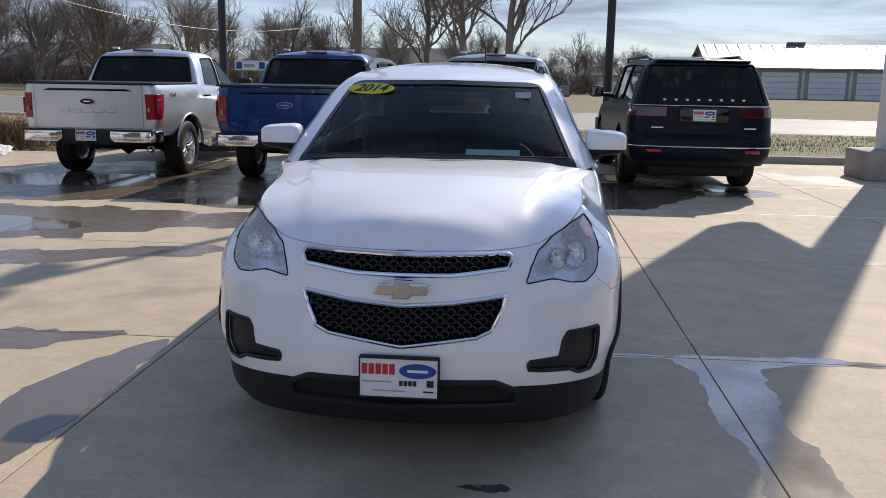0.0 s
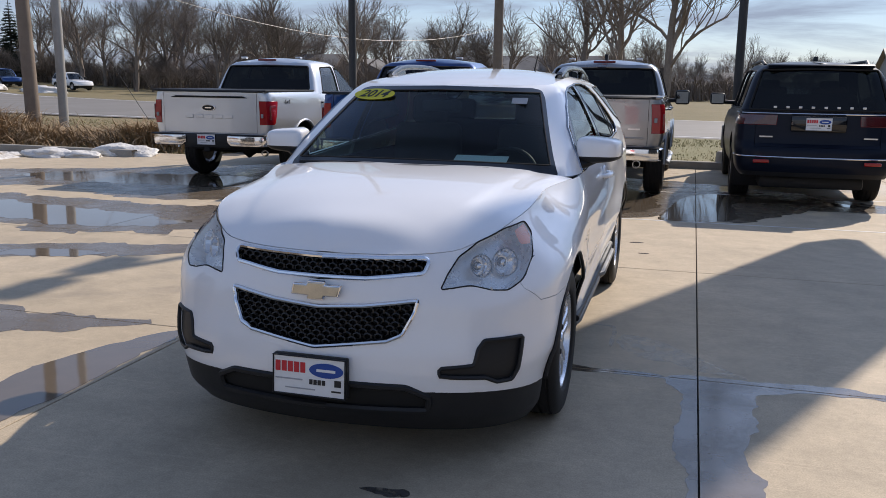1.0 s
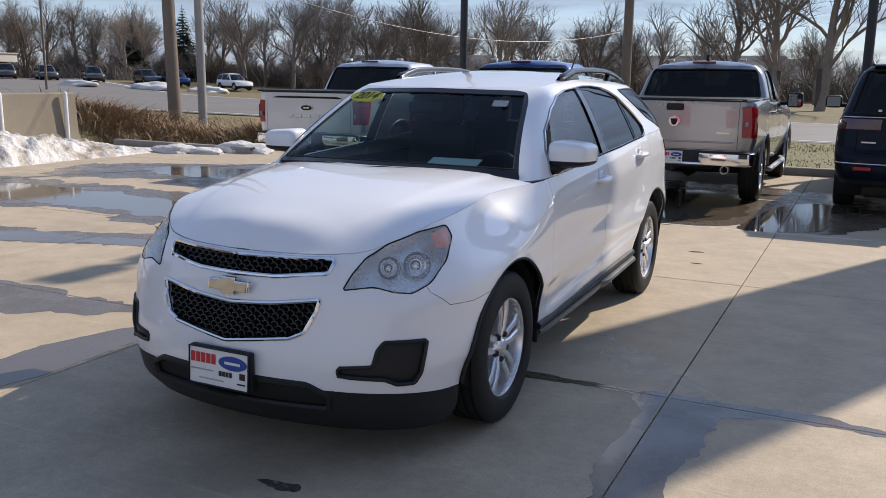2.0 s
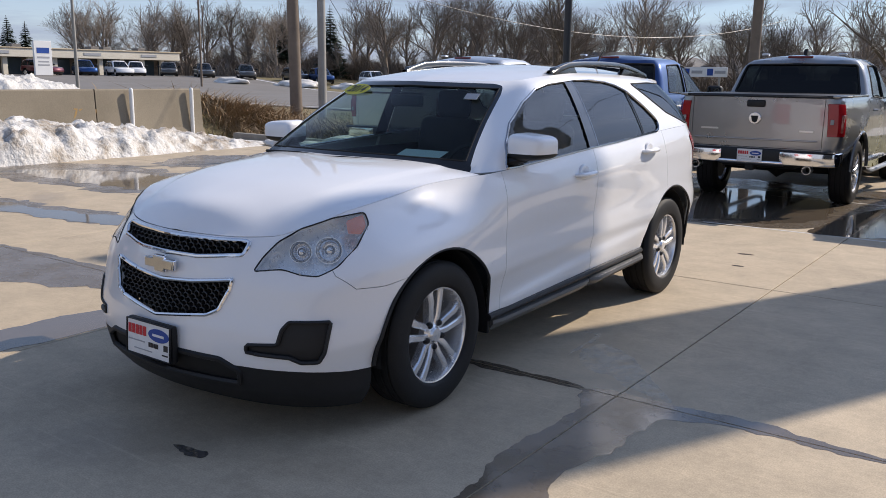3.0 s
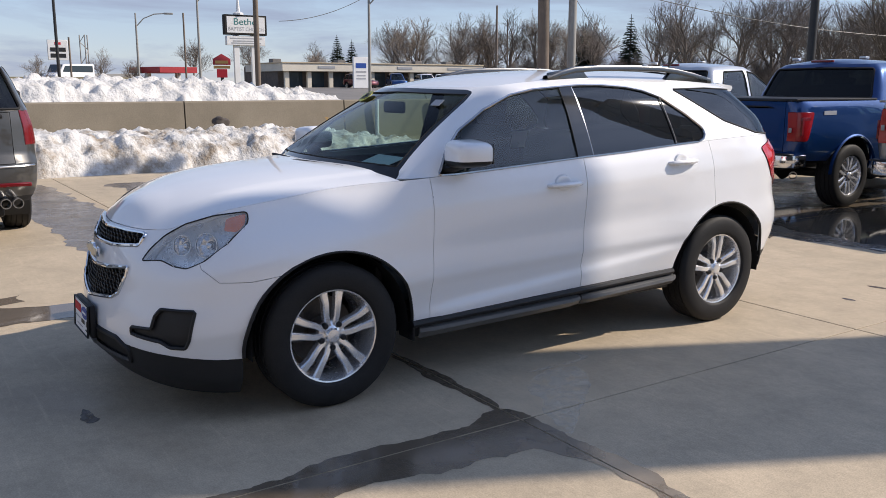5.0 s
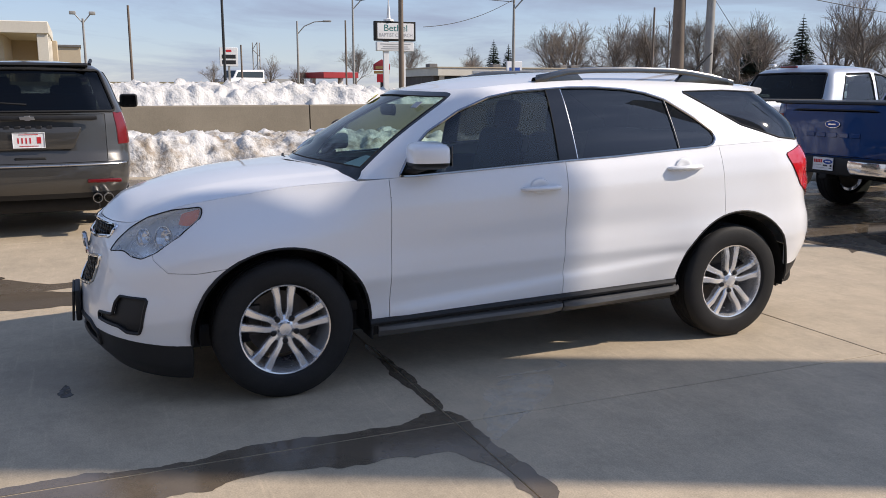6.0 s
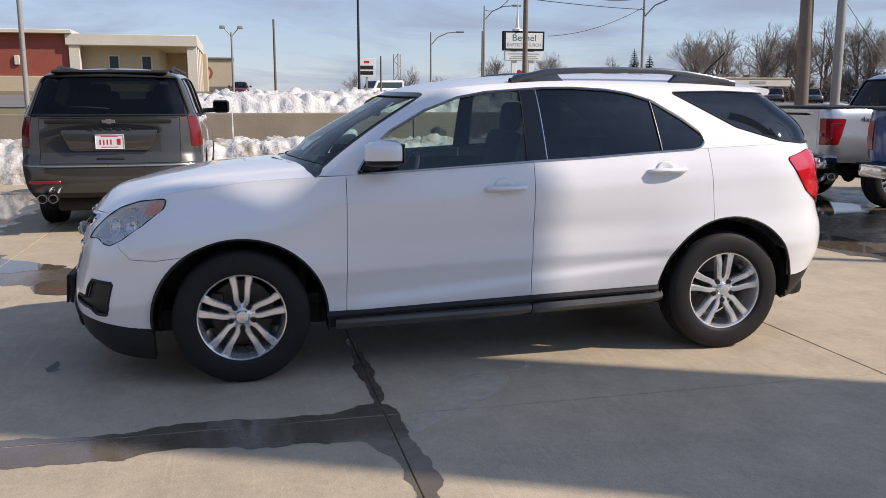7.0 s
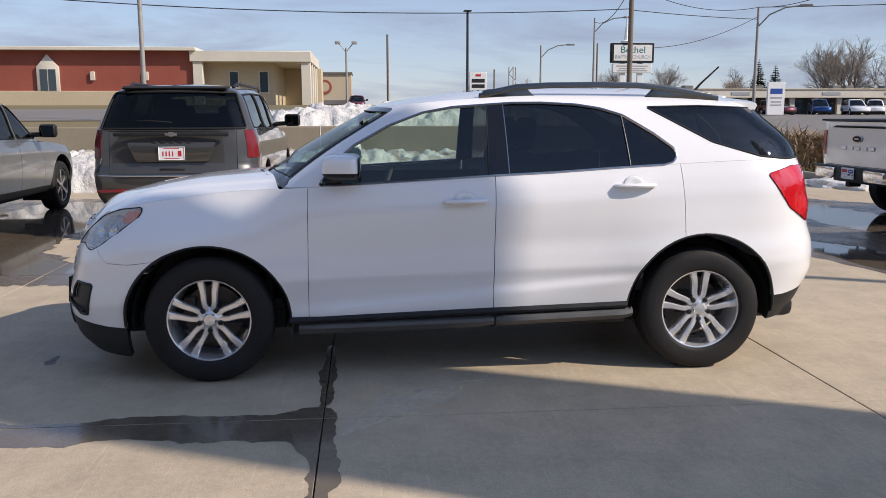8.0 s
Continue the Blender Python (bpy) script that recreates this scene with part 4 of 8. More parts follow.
        sm = carve(d, smallP, view)
        frontP = [(-1.2, 1.0), (0.25, 1.0), (0.25, 1.7), (-1.2, 1.7)]
        fr = carve(d, frontP, view)
        a = part("front_side_window", offset(fr, -0.006), M_TINTMID, car, "lightly tinted front side window")
        a.visible_shadow = False
        part("window_trim", frame_strip, M_TRIM, a, "chrome window surround")
        part("rear_side_window", offset(d, -0.006), M_TINT, car, "dark tinted rear side window")
        part("small_side_window", offset(sm, -0.006), M_TINT, car, "dark tinted small side window")
        part("door_pillar", offset(pil, 0.001), M_GLOSSBLACK, car, "gloss black door pillar")
        for ya, yb, za, zb, rad, mt in ((0.985, 0.962, 1.205, 1.500, 0.0040, M_STEP), (0.279, 0.266, 1.172, 1.562, 0.0035, M_TRIM), (0.158, 0.170, 1.166, 1.555, 0.003, M_GAP)):
            bar = []
            for k in range(7):
                y, z = ya + (yb - ya) * k / 6, za + (zb - za) * k / 6
                bar.append((sx * (gw((z - gz0(y)) / (gz1(y) - gz0(y))) + 0.001), y, z))
            part("window_divider", tube(bar, rad, 6), mt, car)
        q = qg.copy() if sx > 0 else mirrored(qg)
        qp = part("quarter_window", offset(q.copy(), 0.001), M_TINT, car, "dark tinted rear quarter window")
        part("quarter_seal", rim_strip(q, 0.006), M_GAP, qp)
        q.free()
    dlo.free(), qg.free()
    w = whole(rg)
    part("rear_window", offset(w, 0.001), M_TINT, car, "dark tinted rear window")
    # rear lamps
    for sx in (1, -1):
        t = tail.copy() if sx > 0 else mirrored(tail)
        seal = rim_strip(t, 0.004)
        t = offset(t, 0.006)
        bmesh.ops.subdivide_edges(t, edges=t.edges, cuts=2, use_grid_fill=True)
        t.normal_update()
        push = [(v, v.normal.copy()) for v in t.verts]
        for v, nrm in push:
            v.co += nrm * (0.020 * math.exp(-((v.co.y - 2.03) / 0.085) ** 2 - ((v.co.z - 1.11) / 0.075) ** 2) + 0.018 * math.exp(-((v.co.y - 2.10) / 0.07) ** 2 - ((v.co.z - 0.965) / 0.065) ** 2))
        tl = part("tail_light", t, M_REDCLEAR, car, "bright red tail light with round bulges")
        part("lamp_seal", seal, M_REDDARK, tl)
    tail.free()
    # spoiler lip
    rws = []
    for k in range(17):
        x = -0.57 + 1.14 * k / 16
        q = abs(x / 0.57) ** 2.2
        zz, yy = 1.598 - 0.030 * q, 1.87 - 0.07 * q
        rws.append([Vector((x, yy + a, zz + b)) for a, b in ((-0.30, 0.0), (-0.22, 0.016), (-0.05, 0.014), (0.05, 0.002), (0.058, -0.012), (0.045, -0.034), (-0.10, -0.05), (-0.30, -0.04), (-0.30, 0.0))])
    sp = clean(sheet(rws))
    bmesh.ops.holes_fill(sp, edges=sp.edges)
    bmesh.ops.recalc_face_normals(sp, faces=sp.faces)
    part("spoiler", sp, M_WHITE, car)
    # wheels
    for sx in (1, -1):
        for y in (-1.4285, 1.4285):
            wheel(car, sx * 0.79, y, 0.362, 0.238, 0.225, spokes_five_twin, M_ALLOY, 5, 0, sx)
            liner(car, sx * 0.50, sx * 0.880, y, 0.362, 0.424, 8)
        part("mud_flap", box((sx * 0.80, -0.965, 0.30), (0.15, 0.012, 0.09), 0.004, 1), M_CLAD, car)
    for sx in (1, -1):
        part("inner_panel", box((sx * 0.912, 1.287, 0.885), (0.008, 0.05, 0.11), 0.002, 1), M_WHITE, car)
        part("inner_panel", box((sx * 0.872, 0.945, 0.455), (0.010, 0.07, 0.09), 0.002, 1), M_WHITE, car)
        part("inner_panel", box((sx * 0.845, -0.15, 0.40), (0.012, 1.4, 0.12), 0.004, 1), M_GAP, car)
    # black edges of the arches and sills
    for sx in (1, -1):
        for cy, cz, a, b in ((-1.43, 0.362, 0.462, 0.432), (1.43, 0.368, 0.452, 0.455)):
            ring = []
            for k in range(33):
                an = math.radians(-4 + 188 * k / 32)
                y, z = cy + (a - 0.003) * math.cos(an), cz + (b - 0.003) * math.sin(an)
                x = wv((z - zlo(y)) / (zhi(y) - zlo(y)))
                for yc, zc, amp, sy, sz in flares:
                    x += amp * math.exp(-((y - yc) / sy) ** 2 - ((z - zc) / sz) ** 2)
                ring.append((sx * (x - 0.008), y, z))
            part("arch_edge", tube(ring, 0.009, 6), M_CLAD, car)
        edge = []
        for k in range(9):
            y = -0.98 + 1.96 * k / 8
            z = 0.352 + 0.058 * (y + 1.05) / 2.1
            edge.append((sx * (wv((z - zlo(y)) / (zhi(y) - zlo(y))) + 0.012), y, z - 0.006))
        part("sill_edge", tube(edge, 0.020, 8), M_CLAD, car)
    # underside
    part("underbody", box((0, 0.0, 0.33), (1.45, 4.2, 0.14), 0.05), M_CLAD, car)
    # mirrors
    for sx in (1, -1):
        shell = bmesh.new()
        bmesh.ops.create_uvsphere(shell, u_segments=24, v_segments=14, radius=1)
        for v in shell.verts:
            c = v.co
            q = [math.copysign(abs(k) ** 0.45, k) for k in c]
            tip = 0.014 if c.z < 0 else -0.008
            v.co = Vector((0.118 * q[0], 0.125 * q[1] * (1 if q[1] < 0 else 0.62), 0.070 * q[2] + tip * abs(q[2]) * q[0] * sx))
        xf(shell, Matrix.Translation((sx * 0.935, -0.645, 1.222)) @ Matrix.Rotation(-sx * 0.12, 4, "Z"))
        lowp = carve(shell, [(0.5, 1.0), (1.4, 1.0), (1.4, 1.197), (0.5, 1.185)] if sx > 0 else [(-0.5, 1.0), (-1.4, 1.0), (-1.4, 1.197), (-0.5, 1.185)], FRONT, None, -2)
        mi = part("mirror", shell, M_WHITE, car, "white mirror shell on a black base")
        part("mirror_base", lowp, M_CLAD, mi)
        part("mirror_arm", tube([(sx * 0.80, -0.725, 1.135), (sx * 0.86, -0.715, 1.150), (sx * 0.93, -0.66, 1.178)], [0.052, 0.044, 0.036], 10, squash=0.6), M_CLAD, mi)
        part("mirror_glass", box((sx * 0.938, -0.570, 1.225), (0.17, 0.006, 0.105), 0.002, 1), M_MIRROR, mi)
    # handles
    for sx in (1, -1):
        for dr, y0, z0, x0 in ((d1 if sx > 0 else d3, 0.02, 1.02, 0.899), (d2 if sx > 0 else d4, 1.0, 1.10, 0.893)):
            hb = tube([(sx * (x0 - 0.004), y0 - 0.115, z0 - 0.002), (sx * (x0 + 0.022), y0 - 0.10, z0), (sx * (x0 + 0.036), y0 - 0.06, z0 + 0.001), (sx * (x0 + 0.040), y0, z0 + 0.002), (sx * (x0 + 0.036), y0 + 0.07, z0 + 0.003), (sx * (x0 + 0.024), y0 + 0.105, z0 + 0.003), (sx * (x0 - 0.004), y0 + 0.12, z0 + 0.002)], [0.014, 0.019, 0.021, 0.021, 0.021, 0.019, 0.014], 12, squash=0.72)
            part("door_handle", hb, M_WHITE, dr)
            cup = lathe([(0.054, -0.012), (0.050, 0.0), (0.042, 0.003), (0.030, 0.002), (0.016, -0.001), (0.001, -0.002)], 28)
            xf(cup, Matrix.Translation((sx * (x0 + 0.008), y0 - 0.005, z0 + 0.008)) @ (Matrix() if sx > 0 else Matrix.Rotation(math.pi, 4, "Z")) @ Matrix.Diagonal((1, 1.15, 0.9, 1)))
            part("handle_cup", cup, M_WHITE, dr)
        lk = lathe([(0.001, 0.006), (0.010, 0.005), (0.012, 0.0), (0.012, -0.01)], 16)
        xf(lk, Matrix.Translation((sx * 0.934, 0.105, 1.023)) @ (Matrix() if sx > 0 else Matrix.Rotation(math.pi, 4, "Z")))
        part("key_lock", lk, M_DULLCHROME, d1 if sx > 0 else d3)
    # roof rails: a flat beam on two long feet
    for sx in (1, -1):
        path = [(0.14, 1.640), (0.24, 1.668), (0.36, 1.694), (0.55, 1.704), (0.85, 1.708), (1.10, 1.704), (1.25, 1.692), (1.42, 1.668), (1.60, 1.632)]
        rws = []
        for y, z in path:
            x = 0.578 - 0.012 * (y - 0.75) ** 2
            rws.append([Vector((sx * (x + a), y, z - 0.022 + b)) for a, b in ((0.022, -0.024), (0.025, -0.004), (0.018, 0.008), (0.0, 0.012), (-0.018, 0.008), (-0.025, -0.004), (-0.022, -0.024), (0.022, -0.024))])
        rb = sheet(rws)
        bmesh.ops.recalc_face_normals(rb, faces=rb.faces)
        rl = part("roof_rail", rb, M_RAIL, car, "dark metal roof rail")
        for ya, yb, za, zb in ((0.16, 0.50, 1.645, 1.680), (1.12, 1.56, 1.680, 1.628)):
            p = prism([(ya, 1.585), (yb, 1.585), (yb - (0.10 if ya < 0.5 else 0.0), zb), (ya + (0.0 if ya < 0.5 else 0.10), za)], "x", sx * 0.576 - 0.019, sx * 0.576 + 0.019, 0.006)
            part("rail_foot", p, M_RAIL, rl)
    part("antenna", tube([(0.15, 1.60, 1.63), (0.15, 1.66, 1.70), (0.15, 1.78, 1.81)], [0.010, 0.007, 0.005], 6), M_GAP, car)
    # cowl, wipers
    cw = sheet([[Vector((x, -1.02 - 0.20 * (1 - (x / 0.72) ** 2) - d, 1.100 + 0.02 * (1 - (x / 0.7) ** 2) - e)) for x in [-0.72 + 1.44 * k / 20 for k in range(21)]] for d, e in ((0.14, -0.004), (0.06, 0.0), (0.0, -0.004))])
    bmesh.ops.recalc_face_normals(cw, faces=cw.faces)
    part("cowl", cw, M_CLAD, car, "black cowl panel")
    for x0, y0, x1, y1 in ((-0.30, -1.24, 0.42, -1.13), (-0.66, -1.08, 0.02, -1.19)):
        part("wiper", tube([(x0, y0, 1.135), ((x0 + x1) / 2, (y0 + y1) / 2 - 0.02, 1.150), (x1, y1, 1.145)], [0.009, 0.008, 0.005], 6), M_GAP, car)
    # year sticker
    stick = part("year_sticker", prism([(0.155 * math.cos(k * math.pi / 18), 0.052 * math.sin(k * math.pi / 18)) for k in range(36)], "y", -0.001, 0.001), M_YELLOW, wsp, "yellow oval sticker reading 2014")
    stick.matrix_basis = Matrix.Translation((-0.432, -0.520, 1.500)) @ Matrix.Rotation(-0.36, 4, "Z") @ Matrix.Rotation(-0.92, 4, "X")
    tx = bpy.data.curves.new("year", "FONT")
    tx.body = "2014"
    tx.size = 0.090
    tx.shear, tx.offset = 0.3, 0.0015
    tx.align_x, tx.align_y = "CENTER", "CENTER"
    tx.extrude = 0.0006
    to = new("year_text", tx)
    dg = bpy.context.evaluated_depsgraph_get()
    me = bpy.data.meshes.new_from_object(to.evaluated_get(dg))
    bpy.data.objects.remove(to)
    me.materials.append(M_INK)
    yo = new("year_text", me)
    yo.parent = stick
    yo.matrix_basis = Matrix.Translation((0, -0.0025, 0)) @ Matrix.Rotation(math.pi / 2, 4, "X") @ Matrix.Diagonal((1.15, 1, 1, 1))
    # inside
    dash = prism(rounded([(-1.12, 0.75), (-1.12, 1.06), (-0.95, 1.10), (-0.62, 1.075), (-0.56, 1.0), (-0.60, 0.75)], 0.04, 3), "x", -0.74, 0.74, 0.02)
    part("dashboard", dash, M_DASH, car, "dark grey dashboard")
    ring = bmesh.new()
    pts = [(0.185 * math.cos(2 * math.pi * k / 28), 0.0, 0.185 * math.sin(2 * math.pi * k / 28)) for k in range(29)]
    tube(pts, 0.014, 8, ring, cap=False)
    box((0, 0.01, 0), (0.10, 0.03, 0.10), 0.02, 2, ring)
    box((0.0, 0.005, 0.0), (0.34, 0.014, 0.03), 0.005, 1, ring)
    box((0.0, 0.005, -0.09), (0.03, 0.014, 0.16), 0.005, 1, ring)
    xf(ring, Matrix.Translation((0.37, -0.45, 1.02)) @ Matrix.Rotation(-0.42, 4, "X"))
    part("steering_wheel", ring, M_DASH, car)
    for x in (-0.37, 0.37):
        st = join(box((x, 0.02, 0.63), (0.50, 0.52, 0.18), 0.06, 3), xf(box((0, 0, 0.32), (0.48, 0.15, 0.66), 0.06, 3), Matrix.Translation((x, 0.28, 0.66)) @ Matrix.Rotation(-0.22, 4, "X")),
                  xf(box((0, 0, 0.10), (0.27, 0.10, 0.20), 0.045, 3), Matrix.Translation((x, 0.44, 1.29)) @ Matrix.Rotation(-0.15, 4, "X")))
        part("front_seat", st, M_SEAT, car, "dark cloth front seat")
    bench = join(box((0, 0.98, 0.62), (1.30, 0.5, 0.18), 0.06, 3), xf(box((0, 0, 0.32), (1.30, 0.15, 0.64), 0.06, 3), Matrix.Translation((0, 1.22, 0.66)) @ Matrix.Rotation(-0.22, 4, "X")),
                 box((-0.4, 1.38, 1.36), (0.25, 0.09, 0.17), 0.04, 3), box((0.4, 1.38, 1.36), (0.25, 0.09, 0.17), 0.04, 3))
    part("rear_seat", bench, M_SEAT, car, "dark cloth rear bench")
    part("cabin_floor", box((0, 0.3, 0.42), (1.5, 2.9, 0.06), 0.01), M_DASH, car)
    part("firewall", box((0, -1.10, 0.70), (1.5, 0.04, 0.66), 0.01), M_GAP, car)
    part("load_cover", box((0, 1.70, 1.02), (1.3, 0.72, 0.03), 0.01), M_DASH, car)
    for sx in (1, -1):
        part("door_card", box((sx * 0.80, 0.15, 0.78), (0.03, 1.9, 0.62), 0.01), M_DASH, car)
    part("rear_view_mirror", box((0.0, -0.56, 1.44), (0.24, 0.03, 0.07), 0.02, 3), M_GAP, car)
    part("dash_paper", xf(box((0, 0, 0), (0.30, 0.22, 0.002)), Matrix.Translation((0.30, -0.86, 1.140)) @ Matrix.Rotation(0.32, 4, "X")), M_PAPER, car, "white paper lying on the dashboard")
    tg = bmesh.new()
    box((0, 0, 0), (0.09, 0.003, 0.05), 0, 1, tg)
    tagp = part("registration_tag", tg, M_INKGREY, wsp)
    tagp.matrix_basis = Matrix.Translation((0.46, -0.55, 1.475)) @ Matrix.Rotation(-0.9, 4, "X")
    return car


build_white_car()


# ---- ground ----
M_JOINT = surface("joint_dirt", (0.022, 0.020, 0.018), (0.045, 0.040, 0.035), 0.8, 5, 60, 0.2)
M_GRASS = surface("dry_grass", (0.22, 0.17, 0.08), (0.14, 0.12, 0.055), 0.95, 0.35, 14, 0.6, dirt=0.8, bump_dist=0.05)
M_TURF = surface("short_turf", (0.165, 0.165, 0.065), (0.215, 0.175, 0.085), 0.95, 0.9, 25, 0.6, dirt=0.8, bump_dist=0.04)
M_BLADE = surface("straw_blades", (0.40, 0.285, 0.165), (0.25, 0.175, 0.10), 0.9, 0.8, 9, 0.0, dirt=0.9)
M_ROAD = surface("worn_road", (0.215, 0.195, 0.170), (0.165, 0.150, 0.132), 0.66, 0.25, 30, 0.2, dirt=0.8)
M_KERB = surface("kerb_concrete", (0.36, 0.33, 0.28), (0.24, 0.215, 0.18), 0.85, 2, 60, 0.3)
M_BARRIER = surface("barrier_concrete", (0.29, 0.245, 0.178), (0.20, 0.168, 0.12), 0.85, 0.9, 35, 0.3, dirt=0.8)
M_BRICK = surface("brick_red", (0.33, 0.085, 0.055), (0.26, 0.068, 0.046), 0.85, 0.5, 12, 0.2)
M_BEIGE = surface("beige_stucco", (0.56, 0.46, 0.31), (0.49, 0.40, 0.28), 0.85, 0.3, 12, 0.2)
M_TRIMPALE = surface("pale_trim", (0.68, 0.63, 0.52), (0.60, 0.55, 0.46), 0.7, 0.5, 12, 0.1)
M_ROOFMETAL = surface("roof_metal", (0.34, 0.295, 0.235), (0.28, 0.24, 0.19), 0.45, 0.3, 10, 0.05)
M_ROOFGREY = surface("roof_shingle", (0.20, 0.19, 0.18), (0.14, 0.135, 0.13), 0.9, 0.5, 12, 0.2)
M_BROWN = surface("wall_brown", (0.16, 0.12, 0.095), (0.12, 0.092, 0.074), 0.85, 0.5, 12, 0.1)
M_WALLGREY = surface("wall_grey", (0.36, 0.36, 0.35), (0.30, 0.30, 0.295), 0.8, 0.5, 12, 0.1)
M_WALLWHITE = surface("wall_white", (0.74, 0.74, 0.72), (0.66, 0.66, 0.645), 0.7, 0.5, 12, 0.1)
M_REDROOF = surface("canopy_red", (0.40, 0.03, 0.035), (0.34, 0.025, 0.03), 0.5, 0.5, 12, 0.05)
M_FARGLASS = principled("far_glass", (0.05, 0.07, 0.085), 0.08)
M_STONE = surface("cut_stone", (0.42, 0.39, 0.34), (0.32, 0.295, 0.26), 0.8, 2.5, 50, 0.3)
M_JOINTGLARE = surface("pale_joint_glare", (0.62, 0.60, 0.56), (0.5, 0.48, 0.44), 0.6, 4, 60, 0.1)


def concrete():
    """Broom-finished concrete: cloudy tone, sandy grain, faint damp stains, scratches and pinholes."""
    m = bpy.data.materials.new("concrete")
    m.use_nodes = True
    nt = m.node_tree
    b = nt.nodes["Principled BSDF"]
    geo = nt.nodes.new("ShaderNodeNewGeometry")

    def tex(scale, detail=5, rough=0.6, dist=0.0):
        n = nt.nodes.new("ShaderNodeTexNoise")
        n.inputs["Scale"].default_value, n.inputs["Detail"].default_value = scale, detail
        n.inputs["Roughness"].default_value, n.inputs["Distortion"].default_value = rough, dist
        nt.links.new(geo.outputs["Position"], n.inputs["Vector"])
        return n.outputs["Fac"]

    def ramp(src, p0, p1, c0, c1):
        r = nt.nodes.new("ShaderNodeValToRGB")
        r.color_ramp.elements[0].position, r.color_ramp.elements[1].position = p0, p1
        r.color_ramp.elements[0].color, r.color_ramp.elements[1].color = (*c0, 1), (*c1, 1)
        nt.links.new(src, r.inputs["Fac"])
        return r.outputs["Color"]

    def mix(kind, a, c, f):
        x = nt.nodes.new("ShaderNodeMixRGB")
        x.blend_type = kind
        x.inputs["Fac"].default_value = f
        nt.links.new(a, x.inputs["Color1"])
        nt.links.new(c, x.inputs["Color2"])
        return x.outputs["Color"]
    b.inputs["Specular IOR Level"].default_value = 0.22
    cloud = tex(0.55, 6, 0.62, 0.3)
    mid = tex(3.5, 6, 0.7)
    fine = tex(130, 3, 0.6)
    damp = tex(0.34, 5, 0.55, 0.8)
    c = ramp(cloud, 0.3, 0.7, (0.438, 0.364, 0.265), (0.536, 0.445, 0.326))
    c = mix("MULTIPLY", c, ramp(mid, 0.3, 0.7, (0.82, 0.82, 0.82), (1.08, 1.07, 1.06)), 1.0)
    c = mix("MULTIPLY", c, ramp(tex(28, 6, 0.75), 0.3, 0.7, (0.93, 0.93, 0.93), (1.05, 1.05, 1.05)), 1.0)
    sm = nt.nodes.new("ShaderNodeMapping")
    sm.inputs["Scale"].default_value = (1.6, 34.0, 1.0)
    sm.inputs["Rotation"].default_value = (0, 0, 0.45)
    nt.links.new(geo.outputs["Position"], sm.inputs["Vector"])
    sn = nt.nodes.new("ShaderNodeTexNoise")
    sn.inputs["Scale"].default_value, sn.inputs["Detail"].default_value = 1.0, 4
    nt.links.new(sm.outputs["Vector"], sn.inputs["Vector"])
    c = mix("MULTIPLY", c, ramp(sn.outputs["Fac"], 0.60, 0.76, (1, 1, 1), (1.16, 1.15, 1.14)), 1.0)
    c = mix("MULTIPLY", c, ramp(fine, 0.25, 0.75, (0.78, 0.78, 0.78), (1.17, 1.17, 1.16)), 1.0)
    c = mix("MULTIPLY", c, ramp(damp, 0.60, 0.66, (1, 1, 1), (0.80, 0.79, 0.78)), 1.0)
    info = nt.nodes.new("ShaderNodeObjectInfo")
    c = mix("MULTIPLY", c, ramp(info.outputs["Random"], 0.0, 1.0, (0.94, 0.94, 0.94), (1.04, 1.035, 1.03)), 1.0)
    nt.links.new(c, b.inputs["Base Color"])
    nt.links.new(ramp(damp, 0.58, 0.68, (0.72, 0.72, 0.72), (0.40, 0.40, 0.40)), b.inputs["Roughness"])
    bp = nt.nodes.new("ShaderNodeBump")
    bp.inputs["Strength"].default_value = 0.22
    bp.inputs["Distance"].default_value = 0.004
    nt.links.new(fine, bp.inputs["Height"])
    nt.links.new(bp.outputs["Normal"], b.inputs["Normal"])
    return m


def snow_mat(name, lo, hi, dirt):
    m = surface(name, (0.72, 0.70, 0.67), (0.58, 0.56, 0.52), 0.6, 2.3, 14, 0.8, dirt=0.6, bump_dist=0.04)
    nt = m.node_tree
    b = nt.nodes["Principled BSDF"]
    geo = nt.nodes.new("ShaderNodeNewGeometry")
    n = nt.nodes.new("ShaderNodeTexNoise")
    n.inputs["Scale"].default_value = 1.9
    n.inputs["Detail"].default_value = 8
    n.inputs["Roughness"].default_value = 0.7
    nt.links.new(geo.outputs["Position"], n.inputs["Vector"])
    r = nt.nodes.new("ShaderNodeValToRGB")
    r.color_ramp.elements[0].position, r.color_ramp.elements[1].position = lo, hi
    r.color_ramp.elements[0].color, r.color_ramp.elements[1].color = (1, 1, 1, 1), (*dirt, 1)
    nt.links.new(n.outputs["Fac"], r.inputs["Fac"])
    x = nt.nodes.new("ShaderNodeMixRGB")
    x.blend_type = "MULTIPLY"
    x.inputs["Fac"].default_value = 1.0
    old = b.inputs["Base Color"].links[0].from_socket
    nt.links.new(old, x.inputs["Color1"])
    nt.links.new(r.outputs["Color"], x.inputs["Color2"])
    nt.links.new(x.outputs["Color"], b.inputs["Base Color"])
    return m


M_CONCRETE = concrete()
M_SNOW = snow_mat("old_snow", 0.44, 0.62, (0.42, 0.345, 0.26))
M_SNOWCLEAN = snow_mat("clean_snow", 0.56, 0.85, (0.62, 0.57, 0.50))
M_DAMP = surface("damp_concrete", (0.165, 0.130, 0.094), (0.110, 0.087, 0.063), 0.26, 2.2, 120, 0.12, dirt=0.8, rough_var=0.16, bump_dist=0.002)


